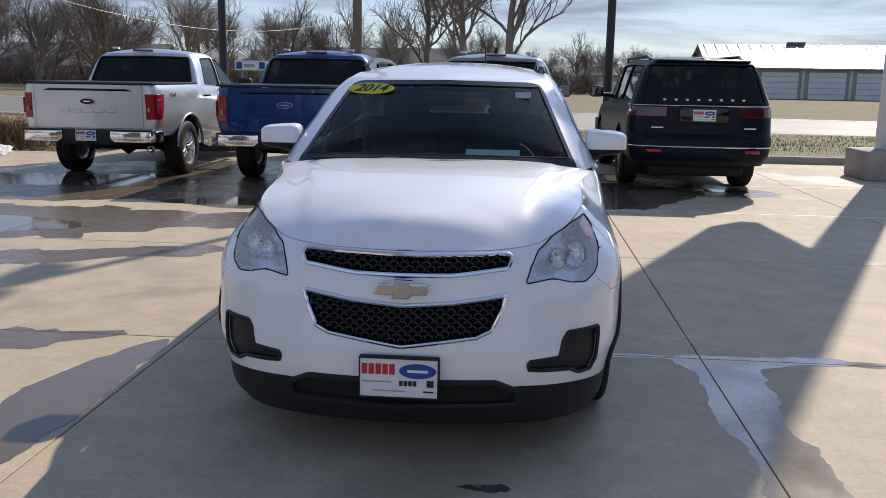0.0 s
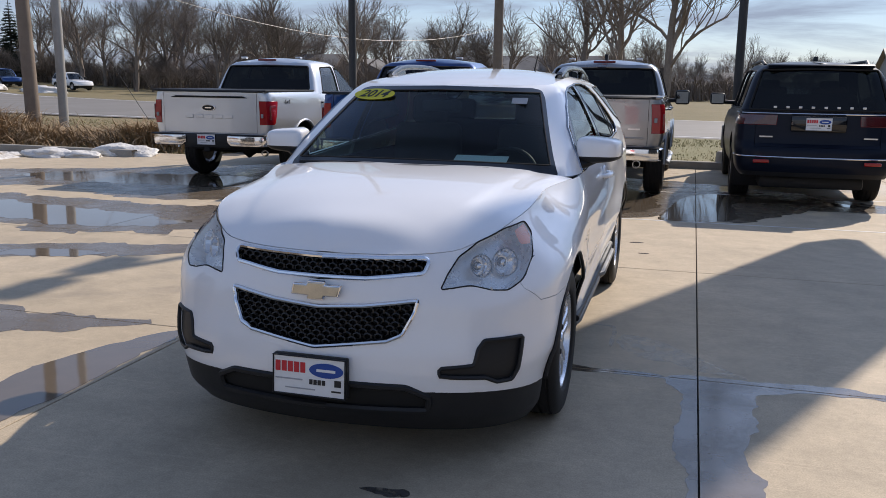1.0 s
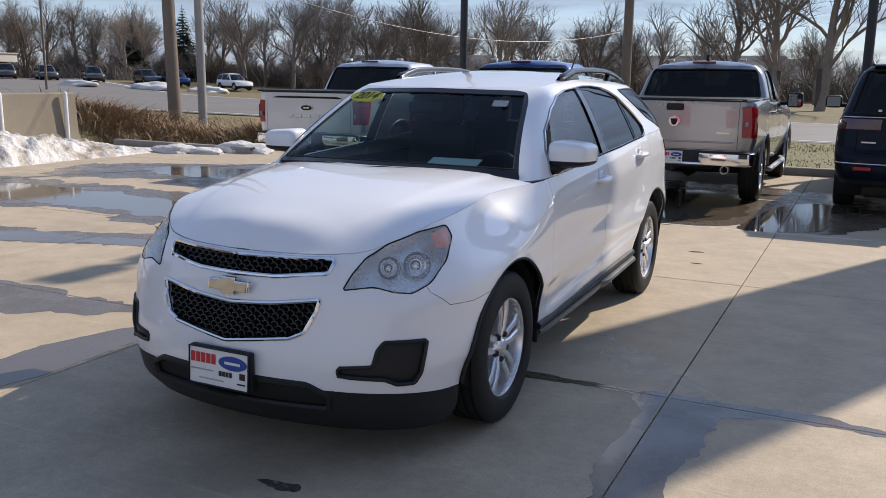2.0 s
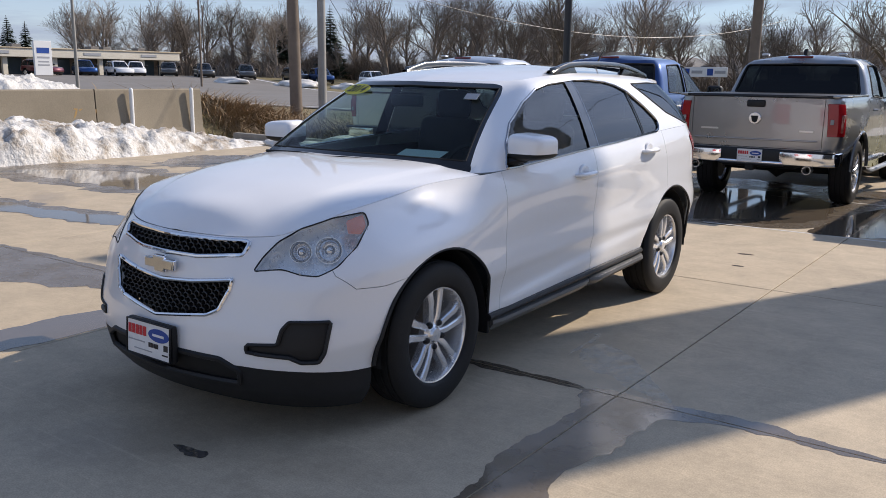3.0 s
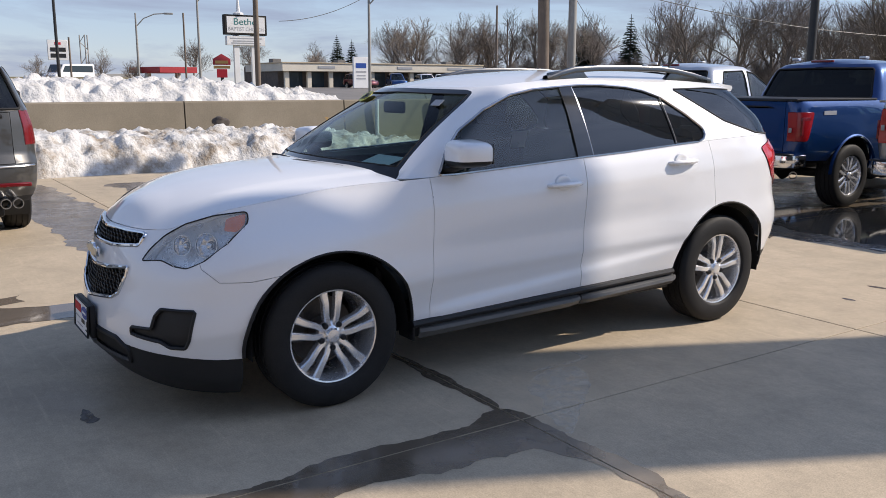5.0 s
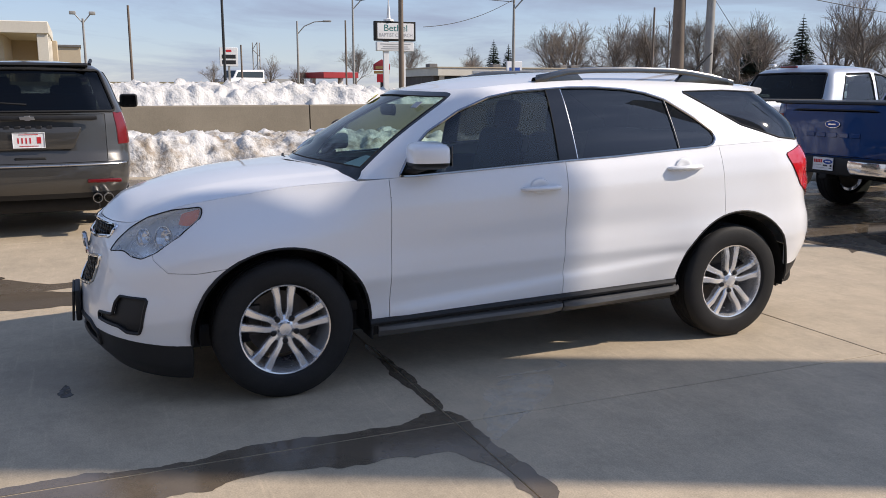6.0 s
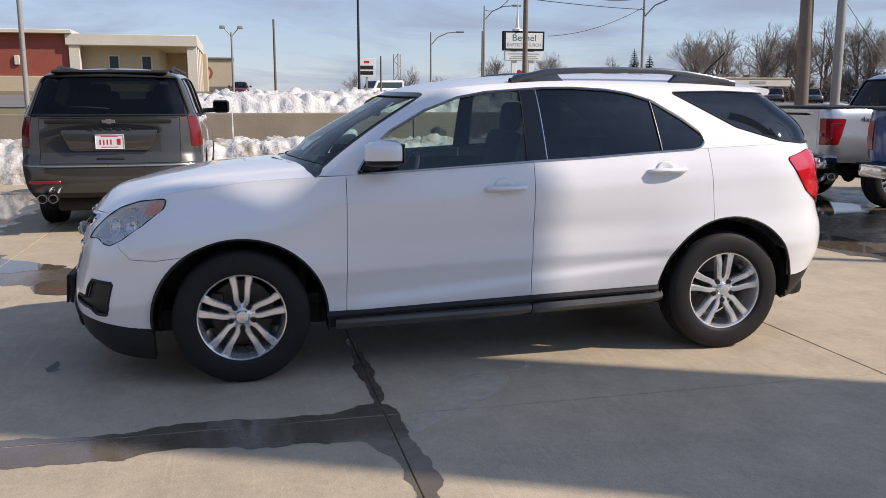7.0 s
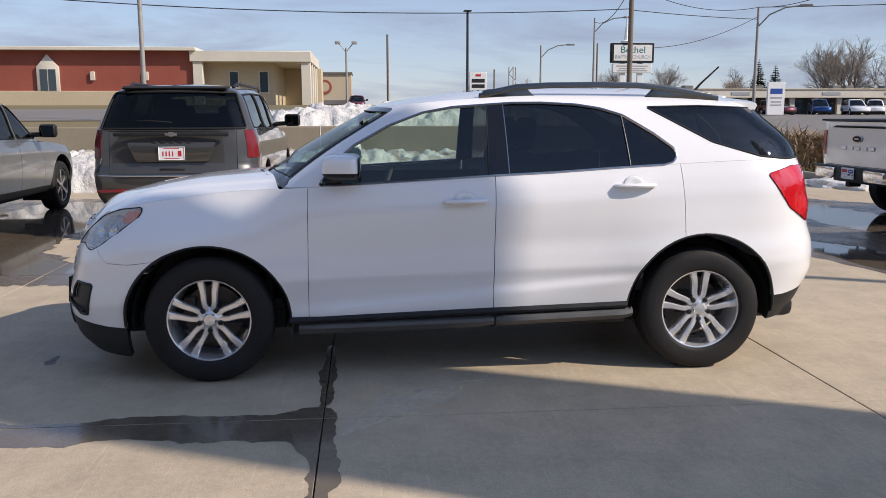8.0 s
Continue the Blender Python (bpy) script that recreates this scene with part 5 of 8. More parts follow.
def patchy(m, scale, lo, hi):
    """Lets the film thin out in patches, as a drying floor does."""
    nt = m.node_tree
    geo = nt.nodes.new("ShaderNodeNewGeometry")
    n = nt.nodes.new("ShaderNodeTexNoise")
    n.inputs["Scale"].default_value, n.inputs["Detail"].default_value, n.inputs["Roughness"].default_value = scale, 7, 0.65
    r = nt.nodes.new("ShaderNodeMapRange")
    r.inputs["From Min"].default_value, r.inputs["From Max"].default_value = 0.36, 0.56
    r.inputs["To Min"].default_value, r.inputs["To Max"].default_value = lo, hi
    nt.links.new(geo.outputs["Position"], n.inputs["Vector"])
    nt.links.new(n.outputs["Fac"], r.inputs["Value"])
    nt.links.new(r.outputs["Result"], nt.nodes["Principled BSDF"].inputs["Alpha"])


patchy(M_DAMP, 2.6, 0.65, 1.0)
M_WATER = surface("standing_water", (0.14, 0.110, 0.080), (0.10, 0.080, 0.060), 0.045, 1.0, 7, 0.03, dirt=0.9, rough_var=0.03, bump_dist=0.01)
M_OIL = surface("oil_spot", (0.030, 0.028, 0.028), (0.095, 0.082, 0.072), 0.45, 30, 90, 0.1, dirt=0.6)
patchy(M_OIL, 24.0, 0.35, 1.0)
M_STAIN = surface("wet_concrete", (0.165, 0.130, 0.094), (0.110, 0.087, 0.063), 0.15, 2.2, 120, 0.10, dirt=0.8, rough_var=0.08, bump_dist=0.0015)
M_STAIN.node_tree.nodes["Principled BSDF"].inputs["Specular IOR Level"].default_value = 0.85
patchy(M_STAIN, 2.6, 0.72, 1.0)
# pale colour standing for reflected sunlight on the floor
M_CAUSTIC = surface("painted_caustic", (0.78, 0.72, 0.61), (0.66, 0.60, 0.50), 0.8, 6, 90, 0.2)
patchy(M_CAUSTIC, 9.0, 0.0, 0.36)


def smooth01(a, b, x):
    t = min(1.0, max(0.0, (x - a) / (b - a)))
    return t * t * (3 - 2 * t)


def land(x, y):
    """Height of the ground: the lot is level; behind the barrier the land climbs to the road and the brick building."""
    near = smooth01(-14.9, -17.0, x) * (0.95 + 1.0 * smooth01(-17, -46, x)) * (1 - smooth01(8.5, 15, y))
    far = 1.15 * smooth01(-45, -80, x) * smooth01(5, 25, y)
    return max(near, far) - 0.02 - 0.18 * smooth01(-15.2, -14.6, x) * (1 - smooth01(11.4, 11.9, y))


def ground_sheet():
    def axis(lo, hi, fine):
        v = [-1500, -700, -350, -200, -140, -110, -90, -80]
        x = -70.0
        while x < 70:
            v.append(x)
            x += 0.5 if fine[0] < x < fine[1] else 2.5
        return v + [75, 90, 110, 140, 200, 350, 700, 1500]
    xs, ys = axis(0, 0, (-18, -13)), axis(0, 0, (7, 17))
    return sheet([[Vector((x, y, land(x, y))) for x in xs] for y in ys])


g = ground_sheet()
bmesh.ops.recalc_face_normals(g, faces=g.faces)
tagged(part("ground", g, M_GRASS, None), "dry tan winter grass rolling to the horizon", "ground", kind="structure")
lot = part("pavement", prism([(-14.6, -40), (40, -40), (40, 11.5), (-8.2, 11.5), (-9.2, 9.5), (-14.6, 9.6)], "z", -0.30, -0.03), M_JOINT, None, smooth=False)
tagged(lot, "pale concrete car lot with joints and wet patches", "pavement", kind="structure")

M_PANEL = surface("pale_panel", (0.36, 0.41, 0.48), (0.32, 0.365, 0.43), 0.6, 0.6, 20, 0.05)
M_CHARCOAL = surface("charcoal_panel", (0.020, 0.020, 0.022), (0.030, 0.030, 0.032), 0.55, 0.6, 20, 0.05)
# unseen wall behind the camera, added to bounce sunlight onto the car's nose
tagged(part("bounce_wall_south", box((6.0, -24.2, 3.4), (60.0, 0.4, 7.2), 0.02, 1), M_PANEL, None), "unseen plain blue-grey wall added to bounce light onto the cars", "wall", kind="structure")
# unseen wall, added to give glass and metal something dark to mirror
tagged(part("reflection_wall_east", box((20.2, -11.0, 3.4), (0.4, 26.0, 7.2), 0.02, 1), M_CHARCOAL, None), "unseen plain charcoal wall added for dark reflections", "wall", kind="structure")

# turf between the kerb and the road
turf = sheet([[Vector((x, y, 0.06 + 0.04 * math.sin(x * 0.7) * math.sin(y * 0.9))) for x in [-9 + 3 * k for k in range(24)]] for y in (11.65, 12.6, 14, 16, 18, 20.2)])
tagged(part("verge", turf, M_TURF, None), "short green and tan turf beside the road", "grass", kind="structure")

# road
near_e = curve((-150, 34), (-60, 26.5), (-30, 25.2), (-20, 24.0), (0, 21.2), (10, 19.2), (60, 11.5), (120, 4))
far_e = curve((-150, 128), (-60, 68), (-30, 49), (0, 34.5), (14, 31), (60, 24.5), (120, 17))
xs_r = [-150 + 5 * k for k in range(55)]


def road_row(q):
    """A line along the road: q is 0 at its near edge and 1 at its far edge."""
    row = []
    for x in xs_r:
        y = near_e(x) + (far_e(x) - near_e(x)) * q * (1 - 0.27 * smooth01(0, -30, x) * smooth01(1.5, 1.0, q))
        row.append(Vector((x, y, max(0.0, land(x, y)) + 0.015 + 0.075 * smooth01(-18, -45, x))))
    return row


tagged(part("road", sheet([road_row(q) for q in (0, 0.25, 0.5, 0.75, 1)]), M_ROAD, None), "worn grey two-lane road with damp tracks", "road", kind="structure")
tagged(part("verge", sheet([road_row(1.0), [Vector((x, far_e(x) + 0.02, max(0.0, land(x, far_e(x))) + 0.015 + 0.075 * smooth01(-18, -45, x))) for x in xs_r]]), M_GRASS, None), "muddy tan strip beyond the road", "grass", kind="structure")
for q in (0.04, 0.96):
    st = sheet([[v + Vector((0, 0, 0.01)) for v in road_row(qq)] for qq in (q, q + 0.012)])
    tagged(part("road_line", st, M_SIGNWHITE, None), "worn white edge line on the road", "road line", kind="structure")
# side road on the rise behind the barrier
sr = sheet([[Vector((x, y, land(x, y) + 0.03)) for x in (-27, -30, -33, -36)] for y in [-60 + 4 * k for k in range(18)]])
tagged(part("road", sr, M_ROAD, None), "pale side road on the rise", "road", kind="structure")
sv = sheet([[Vector((x, y, land(x, y) + 0.03)) for x in (-36, -39, -42)] for y in [-60 + 4 * k for k in range(18)]])
tagged(part("verge", sv, M_GRASS, None), "muddy tan strip beyond the side road", "grass", kind="structure")


def kerb(pts, label):
    """A kerb with a rounded top along pts."""
    prof = [(-0.08, -0.2), (-0.08, 0.11), (-0.06, 0.135), (0.06, 0.14), (0.085, 0.12), (0.085, -0.2)]
    rows = []
    P = [Vector((*p, 0)) for p in pts]
    for i, p in enumerate(P):
        d = (P[min(i + 1, len(P) - 1)] - P[max(0, i - 1)]).normalized()
        n = Vector((-d.y, d.x, 0))
        rows.append([p + n * a + Vector((0, 0, b)) for a, b in prof])
    bm = sheet(rows)
    bmesh.ops.recalc_face_normals(bm, faces=bm.faces)
    return tagged(part("kerb", bm, M_KERB, None, sharp=60), label, "kerb", kind="structure")


kerb([(-8.2 + 2.4 * k, 11.58) for k in range(20)], "weathered concrete kerb along the turf")
kerb([(-13.6, 9.72), (-12.2, 9.66), (-10.8, 9.58), (-9.4, 9.52)], "low worn concrete kerb beside dry grass")


# ---- vehicles of the lot ----
REARV = (Vector((1, 0, 0)), Vector((0, 0, 1)), Vector((0, 1, 0)))


def seal_and_pane(parent, bm, name, mat, label, r=0.010, inset=-0.008):
    st = rim_strip(bm, r)
    p = part(name, offset(bm, inset), mat, parent, label)
    part("window_seal", st, M_GAP, p)
    return p


def vehicle(name, label, paint, m, S, group=""):
    """A parked vehicle, nose to -y in its own axes. S: its sizes."""
    v = thing(name, label, S["category"], group, m)
    counts = S.get("counts", (14, 30, 10))
    rows = band([i / S.get("rows", 16) for i in range(S.get("rows", 16) + 1)], S["w"], S["yf"], S["yr"], lambda q: S["front"], lambda q: S["rear"], S["zlo"], S["zhi"], counts, S.get("flares", ()))
    low = outward(clean(sheet(rows)), (0, 0, 0.8))
    grow = band([i / 12 for i in range(13)], S["gw"], S["gyf"], S["gyr"], S["gfront"], S["grear"], lambda y: S["zhi"](max(y, S["belt_y"])) - (0.04 if y < S["belt_y"] else 0), S["gz"], counts)
    green = outward(clean(sheet(grow)), (0, S["mid"], 1.3))
    n_h = max(i for i, p in enumerate(rows[-1]) if p.y < S["cowl"])
    hood = outward(clean(sheet(lid(rows[-1][:n_h + 1], S["cowl"] - 0.1, S["hood"], 8))), (0, S["cowl"] - 0.6, 0.4))
    roof = outward(clean(sheet(lid(grow[-1], max(p.y for p in grow[-1]), S["roof"], 8))), (0, S["mid"], 1.0))
    r = S["wheel_r"]
    for y in S["axles"]:
        a = r * S.get("arch", 1.22)
        carve(low, ellipse(y, r + 0.02, a, a, 32), SIDE, lambda c: c.x > 0.5).free()
        carve(low, [(y - a * 0.99, 0), (y + a * 0.99, 0), (y + a * 0.99, r), (y - a * 0.99, r)], SIDE, lambda c: c.x > 0.5).free()
        for sx in (1, -1):
            wheel(v, sx * (S["half"] - 0.145), y, r, S["rim"], S.get("tyre_w", 0.27), S["style"], S["alloy"], 6, S.get("blocks", 0), sx)
            liner(v, sx * (0.5 if not S.get("lift") else 0.66), sx * (S["half"] - 0.05), y, r + 0.02, a * 1.0, 28 if not S.get("lift") else -18)
    glass_rear = carve(green, rounded(S["rear_glass"], 0.04, 3), REARV, lambda c: c.y > S["mid"])
    ws = carve(green, S["ws"], FRONT, lambda c: c.y < S["mid"])
    sides = [carve(green, rounded(p, 0.03, 3), SIDE, lambda c: c.x > 0.4) for p in S["windows"]]
    lamps = []
    for poly, view, cond in S.get("lamps", ()):
        lamps.append(carve(low, poly, view, cond, -2 if view is SIDE else 0.02))
    if "clad" in S:
        cl = carve(low, S["clad"], SIDE, None, -2)
        hem(cl, 0.0, 0.02)
        part("lower_cladding", whole(cl), S.get("clad_mat", M_CLAD), v, "dark lower cladding")
    gate = None
    if "gate" in S:
        gate = carve(low, S["gate"], REARV, lambda c: c.y > S["mid"] + 0.5)
        gate = whole(gate)
        hem(gate, 0.004, 0.03)
    doors = [carve(low, p, SIDE, lambda c: c.x > 0.5) for p in S.get("doors", ())]
    if "clad" in S:
        fend = carve(low, [(-4, 0), (S["cowl"] + 0.5, 0), (S["cowl"] + 0.5, 2), (-4, 2)], SIDE, None, -2)
        hem(fend, 0.002, 0.03)
        part("front_end", whole(fend), paint, v, sharp=50)
    hem(low, 0.002, 0.03)
    part("body", whole(low), paint, v, sharp=50)
    for d in doors:
        hem(d, 0.003, 0.03)
        part("door", d.copy(), paint, v)
        part("door", mirrored(d), paint, v)
        d.free()
    hem(hood, 0.003, 0.02)
    part("hood", whole(hood), paint, v, sharp=50)
    hem(green, 0.0, 0.015)
    part("cabin", whole(green), S.get("cabin_mat", paint), v, sharp=50)
    part("roof", whole(roof), S.get("roof_mat", paint), v, sharp=50)
    seal_and_pane(v, whole(glass_rear), "rear_window", M_TINTDARK, "dark tinted rear window", 0.014)
    seal_and_pane(v, whole(ws), "windshield", M_TINTMID, "")
    for s in sides:
        for sx in (1, -1):
            b = s.copy() if sx > 0 else mirrored(s)
            seal_and_pane(v, b, "side_window", M_TINTDARK if S.get("dark") else M_TINTMID, "")
        s.free()
    for lb in lamps:
        for sx in (1, -1):
            b = lb.copy() if sx > 0 else mirrored(lb)
            st = rim_strip(b, 0.006)
            t = part("tail_light", offset(b, 0.008), S.get("lamp_mat", M_RED), v, "red tail light")
            part("lamp_seal", st, M_REDDARK, t)
        lb.free()
    if gate is not None:
        gp = part(S.get("gate_name", "tailgate"), gate, paint, v)
        S["gate_part"] = gp
    for sx in (1, -1):
        mz, my, mh = S["mirror"]
        sh = box((sx * (S["half"] + 0.17), my, mz), (0.24, 0.14, mh), 0.045, 3)
        mp = part("mirror", sh, S.get("mirror_mat", M_CLAD), v)
        part("mirror_arm", tube([(sx * (S["half"] - 0.10), my - 0.02, mz - 0.06), (sx * (S["half"] + 0.1), my, mz - 0.05)], 0.035, 8), M_CLAD, mp)
        part("mirror_glass", box((sx * (S["half"] + 0.17), my + 0.072, mz), (0.19, 0.004, mh * 0.78), 0), M_MIRROR, mp)
    z0 = S["zlo"](0)
    lift = S.get("lift", 0.0)
    part("underbody", box((0, 0, z0 - 0.02 + lift), (S["half"] * (1.3 - 3 * lift), (S["axles"][1] - S["axles"][0]) + 1.6, 0.16), 0.04), M_CLAD, v)
    part("axle", tube([(-S["half"] + 0.3, S["axles"][1], r), (-0.12, S["axles"][1], r), (0, S["axles"][1], r), (0.12, S["axles"][1], r), (S["half"] - 0.3, S["axles"][1], r)], [0.05, 0.06, 0.14, 0.06, 0.05], 12), M_GAP, v)
    # inside: seats seen through the glass
    for x in (-0.42, 0.42):
        part("seat", box((x, S["mid"] - 0.35, S["zhi"](0) - 0.02), (0.5, 0.16, 0.75), 0.06, 3), M_SEAT, v)
        part("head_rest", box((x, S["mid"] - 0.33, S["zhi"](0) + 0.36), (0.27, 0.10, 0.18), 0.04, 3), M_SEAT, v)
    part("bench_seat", box((0, S["mid"] + 0.45, S["zhi"](0) - 0.05), (1.4, 0.18, 0.6), 0.06, 3), M_SEAT, v)
    return v


def oval_badge(parent, y, z, a, b, mat, edge=M_CHROME):
    e = part("badge", prism([(a * math.cos(k * math.pi / 14), z + b * math.sin(k * math.pi / 14)) for k in range(28)], "y", y, y + 0.014, 0.003, seg=1), edge, parent, "oval maker's badge")
    part("badge_field", prism([(a * 0.88 * math.cos(k * math.pi / 14), z + b * 0.82 * math.sin(k * math.pi / 14)) for k in range(28)], "y", y + 0.012, y + 0.018), mat, e)
    part("badge_bar", box((0, y + 0.019, z), (a * 0.95, 0.004, b * 0.35)), edge, e)
    return e


def pickup_sizes(ram=False):
    half = 1.01
    S = dict(category="pickup truck", half=half, wheel_r=0.415, rim=0.262, tyre_w=0.28, axles=(-1.98, 1.62), style=lambda r, x0: spokes_five_twin(r, x0, 6), alloy=M_ALLOY, blocks=0, lift=0.12,
             w=curve((0, 0.93), (0.15, 0.975), (0.45, half), (0.75, half - 0.01), (0.93, half - 0.03), (1, half - 0.055)),
             yf=curve((0, -2.86), (0.4, -2.93), (1, -2.86)), yr=flat(2.84), front=(0.55, 4.0, 0.12), rear=(0.10, 5.0, 0.015),
             zlo=curve((-2.9, 0.48), (-1.0, 0.46), (1.0, 0.48), (2.0, 0.62), (2.9, 0.66)),
             zhi=curve((-2.9, 1.12), (-2.3, 1.22), (-1.2, 1.29), (-0.8, 1.32), (0.9, 1.35), (1.1, 1.39), (2.9, 1.39)),
             gw=curve((0, half - 0.055), (0.2, 0.925), (0.85, 0.80), (1, 0.70)), gyf=curve((0, -1.22), (1, -0.42)), gyr=curve((0, 1.10), (0.9, 0.90), (1, 0.84)),
             gfront=lambda g: (0.30, 3.2, 0.14), grear=lambda g: (0.12, 4.5, 0.03), gz=curve((-0.6, 1.84), (0.2, 1.885), (0.9, 1.86)), belt_y=-0.9, mid=0.1, cowl=-1.05,
             hood=curve((-2.9, 1.13), (-2.6, 1.25), (-1.0, 1.37)), roof=curve((-0.5, 1.86), (-0.1, 1.93), (0.5, 1.945), (0.95, 1.88)),
             rear_glass=[(-0.02, 1.41), (0.84, 1.41), (0.74, 1.80), (-0.02, 1.81)], ws=[(-0.02, 1.30), (0.82, 1.30), (0.66, 1.80), (-0.02, 1.82)],
             windows=[[(-0.92, 1.35), (-0.30, 1.76), (-0.05, 1.80), (-0.05, 1.35)], [(0.03, 1.35), (0.03, 1.81), (0.55, 1.79), (0.72, 1.38)]],
             doors=[[(-1.0, 0.50), (-1.02, 1.5), (-0.02, 1.5), (-0.02, 0.50)], [(-0.01, 0.50), (-0.01, 1.5), (0.90, 1.5), (0.90, 0.9), (0.86, 0.50)]],
             gate=[(-0.02, 0.76), (0.80, 0.76), (0.80, 1.378), (-0.02, 1.378)], mirror=(1.36, -0.70, 0.24), flares=((-1.98, 0.85, 0.02, 0.5, 0.2), (1.62, 0.85, 0.025, 0.5, 0.2)))
    if ram:
        S["lamps"] = [(rounded([(2.66, 0.93), (3.0, 0.93), (3.0, 1.31), (2.66, 1.31)], 0.02, 2), SIDE, lambda c: c.y > 2.5 and c.x > 0.832)]
        S["alloy"] = M_ALLOY
    else:
        S["lamps"] = [(rounded([(2.53, 1.245), (3.0, 1.245), (3.0, 0.90), (2.64, 0.90)], 0.02, 2), SIDE, lambda c: c.y > 2.3 and c.x > 0.832)]
    return S


def text_mesh(body, size, mat, extrude=0.001):
    tx = bpy.data.curves.new("text", "FONT")
    tx.body, tx.size, tx.align_x, tx.align_y, tx.extrude = body, size, "CENTER", "CENTER", extrude
    to = new("text", tx)
    me = bpy.data.meshes.new_from_object(to.evaluated_get(bpy.context.evaluated_depsgraph_get()))
    bpy.data.objects.remove(to)
    me.materials.append(mat)
    return me


def lettering(body, size, mat, parent, m, name="lettering"):
    o = new(name, text_mesh(body, size, mat))
    o.parent = parent
    o.matrix_basis = m
    return o


def build_pickup(label, paint, m, ram=False, decal=""):
    S = pickup_sizes(ram)
    t = vehicle("pickup_truck", label, paint, m, S, "pickups parked in the row")
    gate = S["gate_part"]
    y = 2.845
    # rear bumper: two bright wings that wrap the corners, a dark step between them
    for sx in (1, -1):
        way = [(0.36, y + 0.105), (0.42, y + 0.125), (0.80, y + 0.115), (0.93, y + 0.07), (1.0, y - 0.02), (1.012, y - 0.20)]
        prof = [(-0.02, 0.567), (0.0, 0.578), (0.008, 0.65), (0.0, 0.722), (-0.02, 0.735), (-0.10, 0.735)]
        rws = []
        for k, (px, py) in enumerate(way):
            a, b = way[max(0, k - 1)], way[min(len(way) - 1, k + 1)]
            d = Vector((b[0] - a[0], b[1] - a[1], 0)).normalized()
            nrm = Vector((-d.y, d.x, 0)) if d.x * 1 > 0 or d.y < 0 else Vector((d.y, -d.x, 0))
            if nrm.y < 0 and k < 3:
                nrm = -nrm
            if k >= 3 and nrm.x < 0:
                nrm = -nrm
            up = 0.05 if k == 0 else 0.0
            rws.append([Vector((sx * (px + nrm.x * o), py + nrm.y * o, z + up * (0.735 - z) / 0.17)) for o, z in prof])
        w = sheet(rws)
        bmesh.ops.recalc_face_normals(w, faces=w.faces)
        outward(w, (0, y - 0.3, 0.65))
        part("bumper_wing", w, M_CHROME, t, "chrome bumper end")
        part("bumper_pad", box((sx * 0.68, y + 0.045, 0.738), (0.58, 0.12, 0.02), 0.008, 1), M_CLAD, t)
        lens = prism(rounded([(2.63, 0.975), (2.77, 0.965), (2.77, 1.185), (2.60, 1.185)], 0.015, 2), "x", sx * 0.985, sx * 1.012, 0.004, seg=1)
        part("lamp_core", lens, M_REDDARK, t, "dark red lamp core")
    part("bumper_step", box((0, y + 0.04, 0.645), (0.80, 0.11, 0.21), 0.02, 2), M_CLAD, t, "black bumper step")
    part("bumper_beam", box((0, y - 0.02, 0.645), (1.86, 0.08, 0.15), 0.02, 2), M_GAP, t)
    if ram:
        part("bumper_bar", box((0, y + 0.06, 0.585), (1.0, 0.10, 0.05), 0.02, 2), M_CHROME, t)
    part("tow_hitch", box((0, y + 0.02, 0.515), (0.10, 0.18, 0.07), 0.01, 1), M_GAP, t)
    pl = bars_plate(t, "licence_plate", 0.30, 0.15, M_SIGNWHITE, "dealer")
    pl.matrix_basis = Matrix.Translation((0.0, y + 0.112, 0.665)) @ Matrix.Rotation(math.pi, 4, "Z")
    for sx in ((1, -1) if ram else (1,)):
        part("exhaust", xf(lathe([(0.048, 0), (0.052, 0.16), (0.044, 0.16), (0.042, 0.0)], 20, "y"), Matrix.Translation((-sx * 0.68, y - 0.06 if ram else y - 0.45, 0.52 if ram else 0.44)) @ (Matrix() if ram else Matrix.Rotation(0.6, 4, "Z"))), M_DULLCHROME, t)
    part("spare_tyre", xf(tyre_bm(0.35, 0.22, 0.20, 0, 32), Matrix.Translation((0, 2.25, 0.62)) @ Matrix.Rotation(math.pi / 2, 4, "Y")), M_RUBBER, t)
    # bed and its cover
    part("bed_cover", box((0, 1.98, 1.395), (1.80, 1.72, 0.035), 0.012, 2), M_CLAD, t, "black soft bed cover")
    for sx in (1, -1):
        part("bed_rail", box((sx * 0.925, 1.98, 1.398), (0.09, 1.74, 0.03), 0.010, 2), M_CLAD if not ram else paint, t)
    part("gate_cap", box((0, y - 0.02, 1.388), (1.66, 0.07, 0.022), 0.008, 1), M_CLAD, gate)
    if ram:
        part("handle", box((0, y + 0.006, 1.30), (0.22, 0.02, 0.085), 0.015, 2), M_CLAD, gate, "black handle")
        part("badge", prism([(0.075 * math.cos(k * math.pi / 14), 1.12 + 0.072 * math.sin(k * math.pi / 14)) for k in range(28)], "y", y + 0.002, y + 0.022, 0.004, seg=1), M_CHROME, gate, "round chrome badge")
        part("badge_field", prism([(-0.045, 1.15), (0.045, 1.15), (0.03, 1.08), (0.0, 1.065), (-0.03, 1.08)], "y", y + 0.02, y + 0.026), M_GAP, gate)
        for x, wd in ((0.56, 0.22), (-0.62, 0.16)):
            part("script_bar", box((x, y + 0.004, 0.98), (wd, 0.006, 0.022)), M_DULLCHROME, gate)
